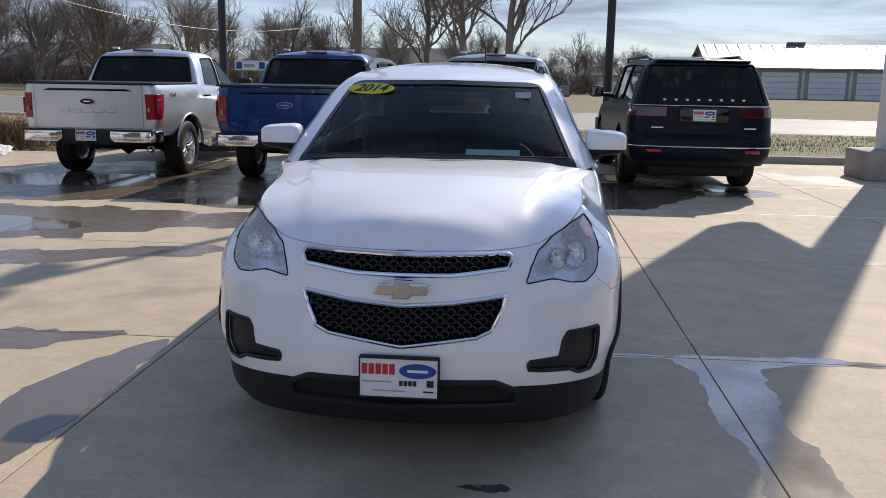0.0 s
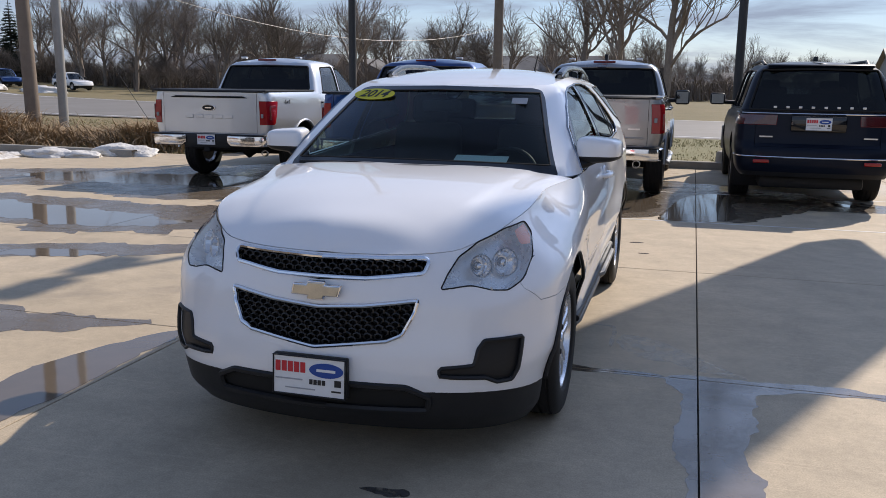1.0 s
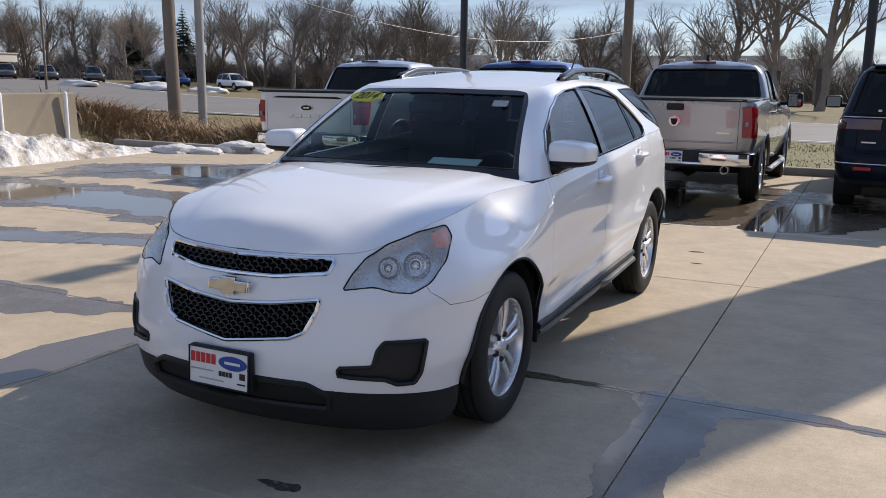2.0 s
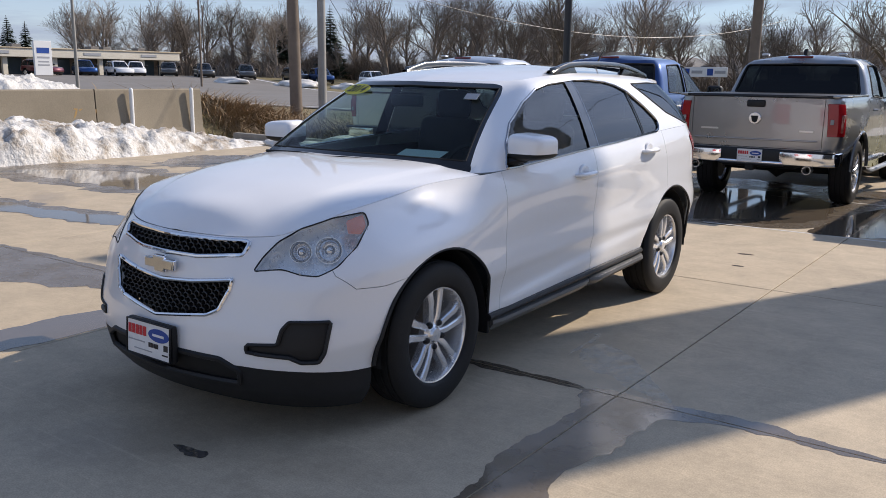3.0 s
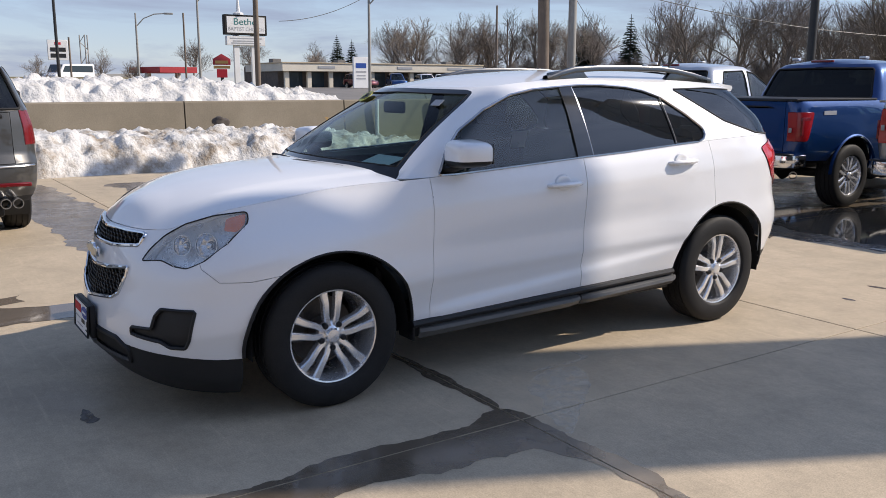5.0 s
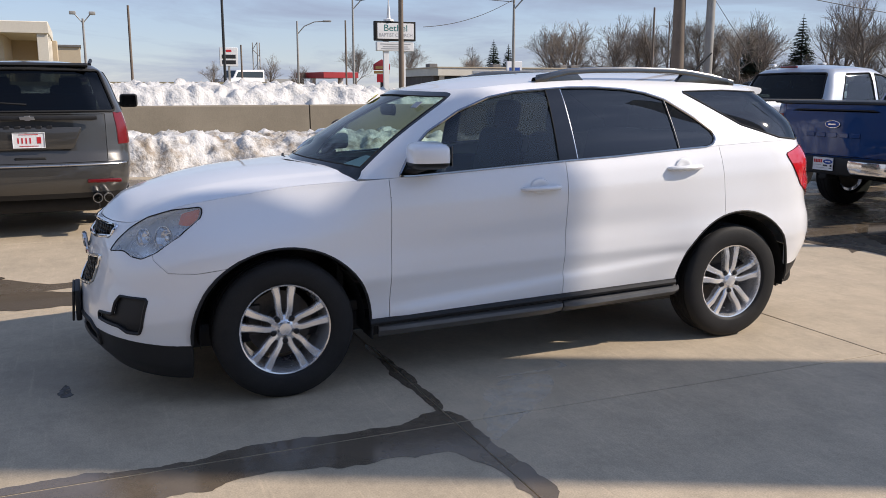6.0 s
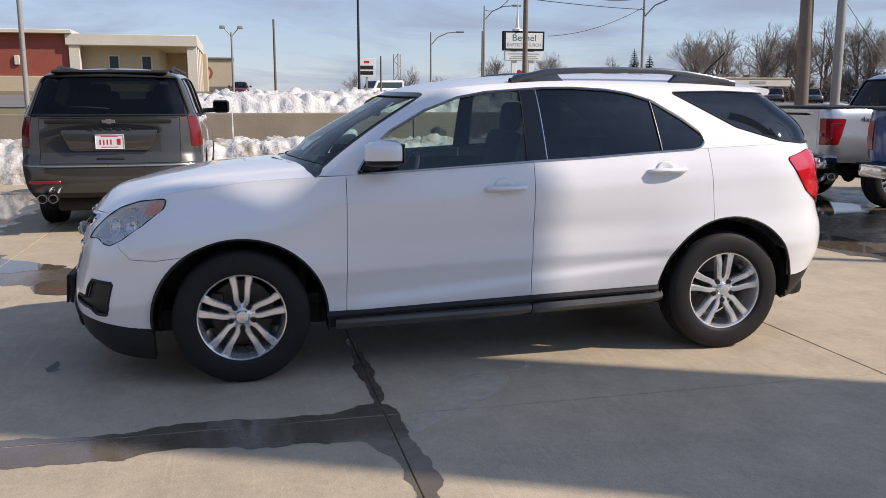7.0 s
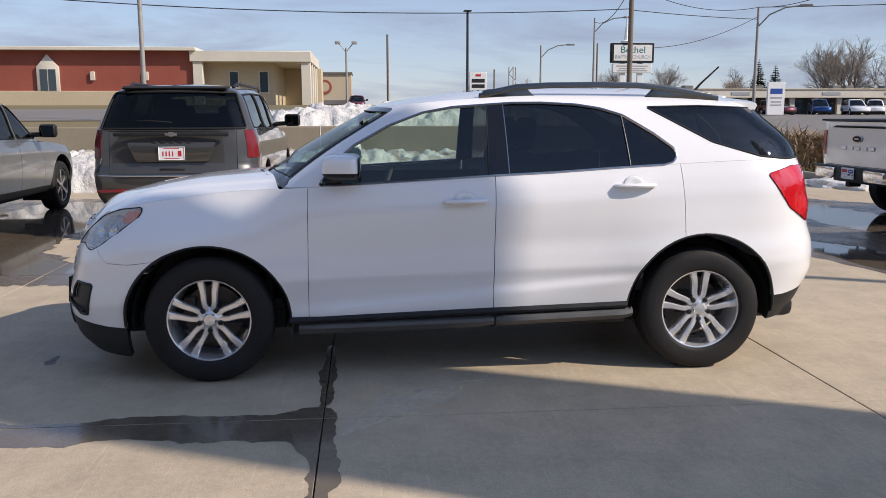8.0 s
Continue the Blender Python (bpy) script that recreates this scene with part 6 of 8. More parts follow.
        part("crease", box((0, y + 0.002, 0.86), (1.5, 0.012, 0.02), 0.006, 2), paint, gate)
    else:
        part("spoiler_recess", prism(rounded([(-0.66, 1.292), (-0.57, 1.320), (0.57, 1.320), (0.66, 1.292), (0.54, 1.303), (-0.54, 1.303)], 0.006, 2), "y", y - 0.004, y + 0.006, 0.003, seg=1), M_CLAD, gate, "dark strip under the top edge")
        oval_badge(gate, y, 1.14, 0.115, 0.048, M_INKBLUE if paint is M_BLUE else M_GAP)
        for k in range(5):
            part("embossed_mark", box((-0.34 + 0.17 * k, y + 0.002, 1.01), (0.13, 0.008, 0.055), 0.004, 1), paint, gate)
    # roof light and marks
    part("brake_light", box((0, 0.905, 1.905), (0.34, 0.05, 0.035), 0.012, 2), M_REDDARK, t, "red third brake light")
    for sx in (1, -1):
        part("roof_mount", box((sx * 0.52, 0.75, 1.945), (0.10, 0.10, 0.035), 0.012, 2), M_DULLCHROME, t)
    if ram:
        part("roof_fin", prism([(0.45, 1.94), (0.68, 1.94), (0.64, 2.03)], "x", -0.025, 0.025, 0.008), M_CLAD, t)
    if decal:
        for sx in (1, -1):
            lettering(decal, 0.105, M_INK, t, Matrix.Translation((sx * 1.006, 2.20, 1.235)) @ Matrix.Rotation(sx * math.pi / 2, 4, "Z") @ Matrix.Rotation(math.pi / 2, 4, "X") @ Matrix.Diagonal((1.25, 1, 1, 1)), "decal")
    elif not ram:
        for sx in (1, -1):
            part("decal_bar", box((sx * 1.006, 2.20, 1.235), (0.004, 0.26, 0.05), 0.001, 1), M_INKGREY, t, "pale unreadable decal")
    for sx in (1, -1):
        part("side_step", tube([(sx * 0.98, -1.25, 0.40), (sx * 1.03, -1.1, 0.38), (sx * 1.03, 0.95, 0.38), (sx * 0.98, 1.05, 0.42)], 0.045, 8, squash=0.7), M_CLAD if not ram else M_DULLCHROME, t)
        for yy in (-0.10, 0.80):
            part("door_handle", tube([(sx * 0.995, yy - 0.10, 1.20), (sx * 1.035, yy - 0.06, 1.20), (sx * 1.035, yy + 0.05, 1.20), (sx * 0.995, yy + 0.09, 1.20)], 0.016, 8), paint if ram else M_CLAD, t)
        for yy in (-1.98, 1.62):
            part("arch_lip", tube([(sx * 1.018, yy + 0.505 * math.cos(a), 0.435 + 0.505 * math.sin(a)) for a in [0.05 + 3.04 * k / 16 for k in range(17)]], 0.022, 6), paint, t)
        part("reverse_light", box((sx * 0.90, y + 0.004, 1.10 if ram else 1.03), (0.04, 0.012, 0.06), 0.005, 1), M_WALLGREY, t, "pale reverse light")
    return t


build_pickup("silver crew-cab pickup with chrome bumper and black bed cover", M_SILVER, pose(-5.70, 9.14, 0, 0, 0, 180), decal="4x4")
build_pickup("deep blue crew-cab pickup with red tail lights", M_BLUE, pose(-2.78, 8.98, 0, 0, 0, 180))
build_pickup("pewter grey crew-cab pickup with dual exhausts", M_PEWTER, pose(0.05, 9.20, 0, 0, 0, 180), ram=True)


def suv_sizes(half=1.0, length=5.4, height=1.9, belt=1.22, axles=(-1.72, 1.38), r=0.40):
    f, e = -length / 2, length / 2
    zt = height - 0.07
    return dict(category="car", half=half, wheel_r=r, rim=r * 0.66, axles=axles, style=spokes_six, alloy=M_DARKALLOY, dark=True,
                w=curve((0, half - 0.10), (0.12, half - 0.04), (0.5, half), (0.8, half - 0.01), (1, half - 0.05)),
                yf=curve((0, f + 0.06), (0.4, f), (1, f + 0.08)), yr=curve((0, e - 0.08), (0.2, e), (0.42, e - 0.01), (0.5, e - 0.08), (1, e - 0.12)), front=(0.55, 4.0, 0.14), rear=(0.40, 4.2, 0.05),
                zlo=curve((f, 0.32), (0, 0.34), (e, 0.42)), zhi=curve((f, belt - 0.24), (f + 0.5, belt - 0.14), (f + 1.4, belt - 0.04), (0, belt), (e, belt + 0.06)),
                gw=curve((0, half - 0.05), (0.2, half - 0.09), (0.85, half - 0.22), (1, half - 0.32)), gyf=curve((0, f + 1.45), (1, f + 2.15)), gyr=curve((0, e - 0.12), (0.9, e - 0.33), (1, e - 0.40)),
                gfront=lambda g: (0.30, 3.2, 0.14), grear=lambda g: (0.32, 4.0, 0.05), gz=curve((f + 2.1, zt - 0.02), (0.3, zt + 0.02), (e - 0.4, zt - 0.02)), belt_y=f + 1.75, mid=0.5, cowl=f + 1.55,
                hood=curve((f, belt - 0.22), (f + 0.3, belt - 0.09), (f + 1.6, belt + 0.04)), roof=curve((f + 2.0, zt), (f + 2.5, height - 0.01), (0.8, height), (e - 0.4, height - 0.05)),
                rear_glass=[(-0.02, belt + 0.11), (half - 0.16, belt + 0.11), (half - 0.30, zt - 0.09), (-0.02, zt - 0.08)], ws=[(-0.02, belt), (half - 0.2, belt), (half - 0.36, zt - 0.06), (-0.02, zt - 0.05)],
                windows=[[(f + 1.80, belt + 0.03), (f + 2.38, zt - 0.09), (0.02, zt - 0.06), (0.02, belt + 0.04)], [(0.09, belt + 0.04), (0.09, zt - 0.06), (0.98, zt - 0.06), (1.02, belt + 0.05)], [(1.10, belt + 0.05), (1.06, zt - 0.06), (e - 0.62, zt - 0.09), (e - 0.42, belt + 0.08)]],
                doors=[[(f + 1.70, 0.40), (f + 1.68, 1.5), (0.05, 1.5), (0.05, 0.40)], [(0.06, 0.40), (0.06, 1.5), (1.05, 1.5), (1.05, 0.85), (0.88, 0.40)]],
                gate=[(-0.02, 0.80), (half - 0.24, 0.80), (half - 0.24, belt + 0.04), (-0.02, belt + 0.04)], gate_name="liftgate", mirror=(belt + 0.14, f + 1.95, 0.19),
                clad=[(-4, 0), (4, 0), (4, 0.50), (1.9, 0.46), (-1.9, 0.42), (-4, 0.46)])


def rear_bar(parent, name, pts, r, mat, label=""):
    return part(name, tube(pts, r, 8), mat, parent, label)


# navy three-row SUV with bright trim lines
S = suv_sizes(0.99, 5.45, 1.92, 1.21, (-1.75, 1.36), 0.405)
S["lamps"] = [(rounded([(2.25, 1.08), (2.8, 1.08), (2.8, 1.20), (2.25, 1.20)], 0.02, 2), SIDE, lambda c: c.y > 2.1 and c.x > 0.55)]
S["lamp_mat"] = M_REDSMOKE
S["rear_glass"] = [(-0.02, 1.27), (0.84, 1.27), (0.70, 1.78), (-0.02, 1.79)]
navy = vehicle("large_suv", "navy blue full-size SUV with thin chrome trim lines", M_NAVY, pose(2.96, 9.08, 0, 0, 0, 180), S, "")
e = 2.725


def wrap_line(parent, name, y0, z, half, r, mat, depth=0.5):
    pts = [(x, y0 - 0.05 * (abs(x) / half) ** 1.6 - depth * (1 - (1 - min(1, abs(x) / half) ** 4.2) ** (1 / 4.2)), z) for x in [-half + 2 * half * k / 40 for k in range(41)]]
    return part(name, tube(pts, r, 8), mat, parent, "thin bright trim line")


wrap_line(navy, "trim_line", e - 0.105, 1.225, 0.955, 0.010, M_CHROME, 0.42)
wrap_line(navy, "trim_line", e + 0.005, 0.672, 0.985, 0.012, M_CHROME, 0.40)
for k in range(8):
    part("letter_bar", box((-0.53 + 0.151 * k, e - 0.146 - 0.05 * abs((-0.53 + 0.151 * k) / 0.94) ** 1.6, 1.305), (0.042, 0.022, 0.030), 0.003, 1), M_DULLCHROME, navy)
pl = bars_plate(navy, "licence_plate", 0.30, 0.15, M_SIGNWHITE, "dealer")
pl.matrix_basis = Matrix.Translation((0, e - 0.055, 1.10)) @ Matrix.Rotation(math.pi, 4, "Z")
part("plate_recess", box((0, e - 0.085, 1.10), (0.66, 0.05, 0.20), 0.02, 2), M_GLOSSBLACK, navy)
for sx in (1, -1):
    part("reflector", box((sx * 0.66, e - 0.005, 0.615), (0.20, 0.03, 0.045), 0.01, 1), M_RED, navy, "red bumper reflector")
    part("roof_rail", tube([(sx * 0.64, -0.8, 1.86), (sx * 0.66, -0.6, 1.905), (sx * 0.66, 1.6, 1.905), (sx * 0.64, 1.85, 1.85)], 0.022, 8), M_CLAD, navy)
    part("badge_bar", box((-sx * 0.62, e - 0.065, 0.93), (0.16, 0.008, 0.018)), M_DULLCHROME, navy)
part("spoiler", prism([(1.95, 1.86), (2.33, 1.855), (2.40, 1.835), (2.33, 1.80), (2.0, 1.80)], "x", -0.64, 0.64, 0.02), M_NAVY, navy)
part("roof_fin", prism([(1.55, 1.91), (1.80, 1.90), (1.77, 1.97)], "x", -0.025, 0.025, 0.008), M_CLAD, navy)

# dusty graphite SUV, its tail to the white car
S = suv_sizes(0.99, 5.33, 1.90, 1.26, (-1.70, 1.37), 0.405)
S["lamps"] = [(rounded([(2.25, 0.98), (2.8, 0.98), (2.8, 1.315), (2.30, 1.315)], 0.02, 2), SIDE, lambda c: c.y > 2.1 and c.x > 0.83)]
S["lamp_mat"] = M_REDDARK
S["rear_glass"] = [(-0.02, 1.33), (0.86, 1.33), (0.72, 1.76), (-0.02, 1.77)]
dark = vehicle("large_suv", "dusty graphite full-size SUV with a temporary plate", M_GRAPHITE, pose(-4.72 - 2.665, -2.82, 0, 0, 0, -90), S, "")
e = 2.665
pl = bars_plate(dark, "licence_plate", 0.30, 0.155, M_SIGNWHITE, "temporary")
pl.matrix_basis = Matrix.Translation((0, e - 0.05, 1.04)) @ Matrix.Rotation(math.pi, 4, "Z")
part("plate_recess", prism(rounded([(-0.52, 1.17), (0.52, 1.17), (0.42, 0.94), (-0.42, 0.94)], 0.03, 2), "y", e - 0.10, e - 0.06, 0.01), M_GRAPHITE, dark)
part("trim_bar", box((0, e - 0.075, 1.265), (1.34, 0.03, 0.045), 0.012, 2), M_CLAD, dark, "black bar across the liftgate")
bow = prism([(x * 0.62, 1.265 + z * 0.55) for x, z in [(-0.118, -0.028), (-0.105, 0.030), (-0.040, 0.030), (-0.033, 0.046), (0.045, 0.046), (0.040, 0.030), (0.118, 0.030), (0.105, -0.028), (0.038, -0.028), (0.032, -0.046), (-0.045, -0.046), (-0.038, -0.028)]], "y", e - 0.062, e - 0.045, 0.002, seg=1)
part("badge", bow, M_DULLCHROME, dark)
for k in range(5):
    part("letter_bar", box((-0.20 + 0.10 * k, e - 0.065, 1.17), (0.06, 0.012, 0.035), 0.004, 1), M_CLAD, dark)
part("handle_slot", box((0, e - 0.06, 0.845), (0.30, 0.03, 0.035), 0.01, 1), M_GAP, dark)
wrap_line(dark, "trim_line", e - 0.005, 0.775, 0.975, 0.012, M_DULLCHROME, 0.40)
for sx in (1, -1):
    part("reflector", box((sx * 0.70, e - 0.02, 0.60), (0.34, 0.03, 0.04), 0.01, 1), M_REDDARK, dark)
    part("roof_rail", tube([(sx * 0.64, -0.8, 1.84), (sx * 0.66, -0.6, 1.885), (sx * 0.66, 1.6, 1.885), (sx * 0.64, 1.85, 1.83)], 0.02, 8), M_CLAD, dark)
    for k in (0, 1):
        part("exhaust", xf(lathe([(0.045, 0), (0.050, 0.16), (0.042, 0.16), (0.040, 0.0)], 20, "y"), Matrix.Translation((sx * (0.62 + 0.11 * k), e - 0.14, 0.42))), M_DULLCHROME, dark)
part("spoiler", prism([(1.95, 1.845), (2.22, 1.838), (2.32, 1.812), (2.27, 1.795), (2.0, 1.795)], "x", -0.62, 0.62, 0.012, seg=3), M_GAP, dark)
part("rear_wiper", tube([(0.0, e - 0.17, 1.40), (0.25, e - 0.18, 1.42), (0.42, e - 0.19, 1.42)], [0.014, 0.010, 0.006], 6), M_GAP, dark)

# grey SUV beside it
S = suv_sizes(0.99, 5.0, 1.76, 1.12, (-1.56, 1.42), 0.385)
grey = vehicle("mid_size_suv", "slate grey SUV with black wheels", M_GREYCAR, pose(-6.86, -6.30, 0, 0, 0, -90), S, "")


# ---- pylon at the edge of the lot ----
def build_pylon():
    t = thing("pylon_sign", "white sign pylon on a cut stone base", "sign pylon")
    part("base", box((6.62, 9.30, 0.24), (1.05, 0.95, 0.48), 0.03, 2), M_STONE, t, "cut stone base")
    part("column", box((6.67, 9.30, 5.04), (0.42, 0.42, 9.12), 0.015, 2), M_SIGNWHITE, t, "white column")
    # out of view; outlined after the shadow it casts on the ground
    part("sign_panel", prism([(5.17, 4.50), (5.41, 4.16), (5.61, 4.20), (6.46, 5.50), (6.46, 9.5), (5.17, 9.5)], "y", 9.22, 9.38, 0.01), M_SIGNWHITE, t, "tall white sign panel")
    # added out of view, sized to shade the fender and leave the hood lit
    part("shade_top", box((6.40, 9.30, 10.9), (0.98, 0.45, 2.8), 0.03, 2), M_SIGNWHITE, t, "unseen narrow white top sized to shade the fender")
    return t


build_pylon()


# ---- barrier, posts and snow ----
def barrier_unit(y0, y1):
    t = thing("concrete_barrier", "weathered tan concrete barrier half buried in snow", "barrier", "barrier row", pose(-14.72, (y0 + y1) / 2, -0.1))
    L = y1 - y0 - 0.03
    prof = [(-0.30, 0), (0.30, 0), (0.30, 0.10), (0.16, 0.36), (0.11, 1.27), (0.09, 1.30), (-0.09, 1.30), (-0.11, 1.27), (-0.16, 0.36), (-0.30, 0.10)]
    bm = bmesh.new()
    n = len(prof)
    ends = []
    for yy in [-L / 2 + L * k / 6 for k in range(7)]:
        ends.append([bm.verts.new((x + 0.006 * math.sin(yy * 3.1 + z * 5), yy, z)) for x, z in prof])
    for a, b in zip(ends, ends[1:]):
        for i in range(n):
            bm.faces.new((a[i], a[(i + 1) % n], b[(i + 1) % n], b[i]))
    bm.faces.new(ends[0]), bm.faces.new(ends[-1][::-1])
    bmesh.ops.recalc_face_normals(bm, faces=bm.faces)
    part("barrier_body", bm, M_BARRIER, t, sharp=25)
    part("lifting_slot", box((0.125, L * 0.25, 0.62), (0.03, 0.05, 0.08), 0.005, 1), M_GAP, t)
    return t


edges = [9.5, 6.55, 2.6, -1.55, -5.6, -9.7, -13.8, -17.9]
units = [barrier_unit(b, a) for a, b in zip(edges, edges[1:])]
for k, (hh, lean) in enumerate(((0.22, 0.10), (0.23, -0.25), (0.20, 0.05), (0.21, 0.12), (0.17, -0.08))):
    bar = prism([(-0.045, -hh / 2), (-0.012, -hh / 2), (0.030, -hh * 0.1), (0.055, hh / 2), (-0.040, hh / 2), (-0.035, hh * 0.36), (0.012, hh * 0.36), (-0.020, -hh * 0.1)], "y", -0.002, 0.004)
    o = part("sprayed_bar", bar, M_ORANGE, units[1], "faded orange sprayed mark")
    o.matrix_basis = Matrix.Translation((0.134, 1.47 + 0.155 * k, 0.775 - 0.02 * (k % 2))) @ Matrix.Rotation(math.pi / 2, 4, "Z") @ Matrix.Rotation(-0.05, 4, "X") @ Matrix.Rotation(lean, 4, "Y")
for y in (7.42, 9.12):
    t = thing("marker_post", "white painted marker post in front of the barrier", "post", "marker posts", pose(-14.505, y, -0.2))
    part("post_body", lathe([(0.001, 0), (0.05, 0), (0.05, 1.36), (0.045, 1.40), (0.025, 1.425), (0.001, 1.43)], 16, "z"), M_WALLWHITE, t)


def snow_bank(name, label, x0, x1, ys, height, seed, step=0.10, base=None, mat=None, rug=1.0):
    """A rough bank of ploughed snow: a humped sheet with lumps, its edges under the ground."""
    nx = int((x1 - x0) / step)
    ny = int((ys[1] - ys[0]) / step)
    rows = []
    for j in range(ny + 1):
        y = ys[0] + (ys[1] - ys[0]) * j / ny
        r = []
        for i in range(nx + 1):
            u = i / nx
            x = x0 + (x1 - x0) * u
            wob = 0.10 * noise.noise(Vector((y * 0.5, seed, 0)))
            uu = min(1, max(0, (u - 0.5) * (1 + wob) + 0.5 + wob * 0.5))
            prof = min(1, uu / 0.38) * min(1, (1 - uu) / 0.22)
            prof = prof ** 0.5 if prof > 0 else 0
            ends = min(1, (j / ny) / 0.06) * min(1, (1 - j / ny) / 0.12)
            prof *= min(1, u / 0.07) * min(1, (1 - u) / 0.07)
            h = height(y) * prof * ends ** 0.6
            big = noise.noise(Vector((x * 0.8, y * 0.8, seed))) * 0.10 + abs(noise.noise(Vector((x * 1.9, y * 1.9, seed + 31)))) * 0.14 - 0.05
            lump = noise.hetero_terrain(Vector((x * 2.1, y * 2.1, seed + 3)), 0.8, 2.1, 5, 0.6) * 0.075
            cell = abs(noise.noise(Vector((x * 3.3, y * 3.3, seed + 9)))) * 0.15 + abs(noise.noise(Vector((x * 7.5, y * 7.5, seed + 19)))) * 0.085 - abs(noise.noise(Vector((x * 15, y * 15, seed + 29)))) * 0.035
            z = h * (1 + big) + (lump - cell) * rug * min(1, h / 0.25)
            b = land(x, y) if base is None else base
            r.append(Vector((x + 0.05 * noise.noise(Vector((x * 4, y * 4, 1.5))), y, b - 0.09 + max(0, z) * (1 if h > 0.02 else h / 0.02))))
        rows.append(r)
    bm = sheet(rows)
    bmesh.ops.recalc_face_normals(bm, faces=bm.faces)
    return tagged(part(name, bm, mat or M_SNOW, None, sharp=180), label, "snow", kind="stuff")


snow_bank("snow_bank", "dirty ploughed snow bank in front of the barrier", -14.55, -11.1, (-12.0, 9.6), lambda y: 0.70 - 0.44 * smooth01(3.0, 9.0, y), 3.0, 0.05, 0.0, rug=1.0)
snow_bank("snow_bank", "clean snow ridge behind the barrier", -22.0, -14.95, (-4.8, 8.4), lambda y: (0.74 - 0.34 * smooth01(3.0, 8.0, y)) * (0.55 + 0.45 * smooth01(-4.8, -1.0, y)), 11.0, 0.07, None, M_SNOWCLEAN, 1.3)
for (x, y, s, seed) in ((-9.9, 9.85, 0.75, 21), (-11.0, 8.9, 0.55, 22), (-10.4, 9.1, 0.45, 25), (-57.5, 55.0, 2.6, 26), (-52.5, 57.0, 2.2, 27), (-63.0, 51.5, 2.0, 28)):
    bm = bmesh.new()
    bmesh.ops.create_icosphere(bm, subdivisions=4, radius=1)
    for v in bm.verts:
        k = 1 + 0.35 * noise.noise(v.co * 1.6 + Vector((seed, 0, 0))) + 0.12 * noise.noise(v.co * 5 + Vector((0, seed, 0)))
        v.co = Vector((v.co.x * s * k, v.co.y * s * 0.6 * k, max(-0.05, v.co.z * 0.26 * s * k)))
    xf(bm, Matrix.Translation((x, y, 0.02 + (max(0, land(x, y)) + 0.08 if y > 20 else 0))))
    tagged(part("snow_patch", bm, M_SNOWCLEAN, None, sharp=180), "small melting heap of old snow", "snow", kind="")
b = bmesh.new()
bmesh.ops.create_icosphere(b, subdivisions=3, radius=0.16)
for v in b.verts:
    v.co *= 1 + 0.4 * noise.noise(v.co * 9)
    v.co.z *= 0.7
xf(b, Matrix.Translation((-13.0, 2.85, 0.80)))
tagged(part("dirt_clod", b, M_BARK, None), "dark clod of dirt on the snow", "dirt")


# ---- poles, wires and signs ----
def pole(name, label, x, y, h, r, mat, category="pole", base=0.0, m=None):
    t = thing(name, label, category, m=pose(x, y, base))
    part("shaft", tube([(0, 0, -0.3), (0, 0, h * 0.5), (0, 0, h)], [r, r * 0.92, r * 0.82], 14), mat, t)
    return t


def lot_light(x, y, h=9.6):
    t = pole("lot_light", "black square lot light on a tall pole", x, y, h, 0.085, M_POLEBLACK, "light pole")
    part("footing", lathe([(0.001, 0.32), (0.27, 0.32), (0.30, 0.28), (0.31, -0.1)], 20, "z"), M_KERB, t, "round concrete footing")
    part("base_plate", box((0, 0, 0.34), (0.30, 0.30, 0.03), 0.005, 1), M_POLEBLACK, t)
    part("lamp_head", box((0, -0.45, h), (0.35, 0.65, 0.14), 0.03, 2), M_POLEBLACK, t)
    part("lamp_head", box((0, 0.45, h), (0.35, 0.65, 0.14), 0.03, 2), M_POLEBLACK, t)
    return t


lot_light(-5.75, 12.25)
ll = lot_light(2.20, 11.95)
part("power_box", box((-0.16, -0.32, 0.62), (0.16, 0.10, 0.42), 0.01, 1), M_POLESTEEL, ll, "grey power box")
part("power_box", box((0.02, -0.30, 0.50), (0.12, 0.10, 0.26), 0.01, 1), M_POLESTEEL, ll)


def wood_pole(x, y, h, r=0.16, lean=0.0, arm=True):
    t = thing("utility_pole", "weathered wooden utility pole", "utility pole", "utility poles", pose(x, y, land(x, y), 0, lean))
    part("shaft", tube([(0, 0, -0.3), (0, 0, h * 0.3), (0, 0, h * 0.7), (0, 0, h)], [r, r * 0.93, r * 0.8, r * 0.7], 12), M_POLEWOOD, t)
    if arm:
        part("crossarm", box((0, -0.12, h - 0.5), (2.2, 0.10, 0.12), 0.01, 1), M_POLEWOOD, t)
        for k in (-0.95, -0.5, 0.5, 0.95):
            part("insulator", xf(lathe([(0.001, 0.16), (0.035, 0.14), (0.045, 0.05), (0.03, 0)], 10, "z"), Matrix.Translation((k, -0.12, h - 0.44))), M_WALLGREY, t)
    return t


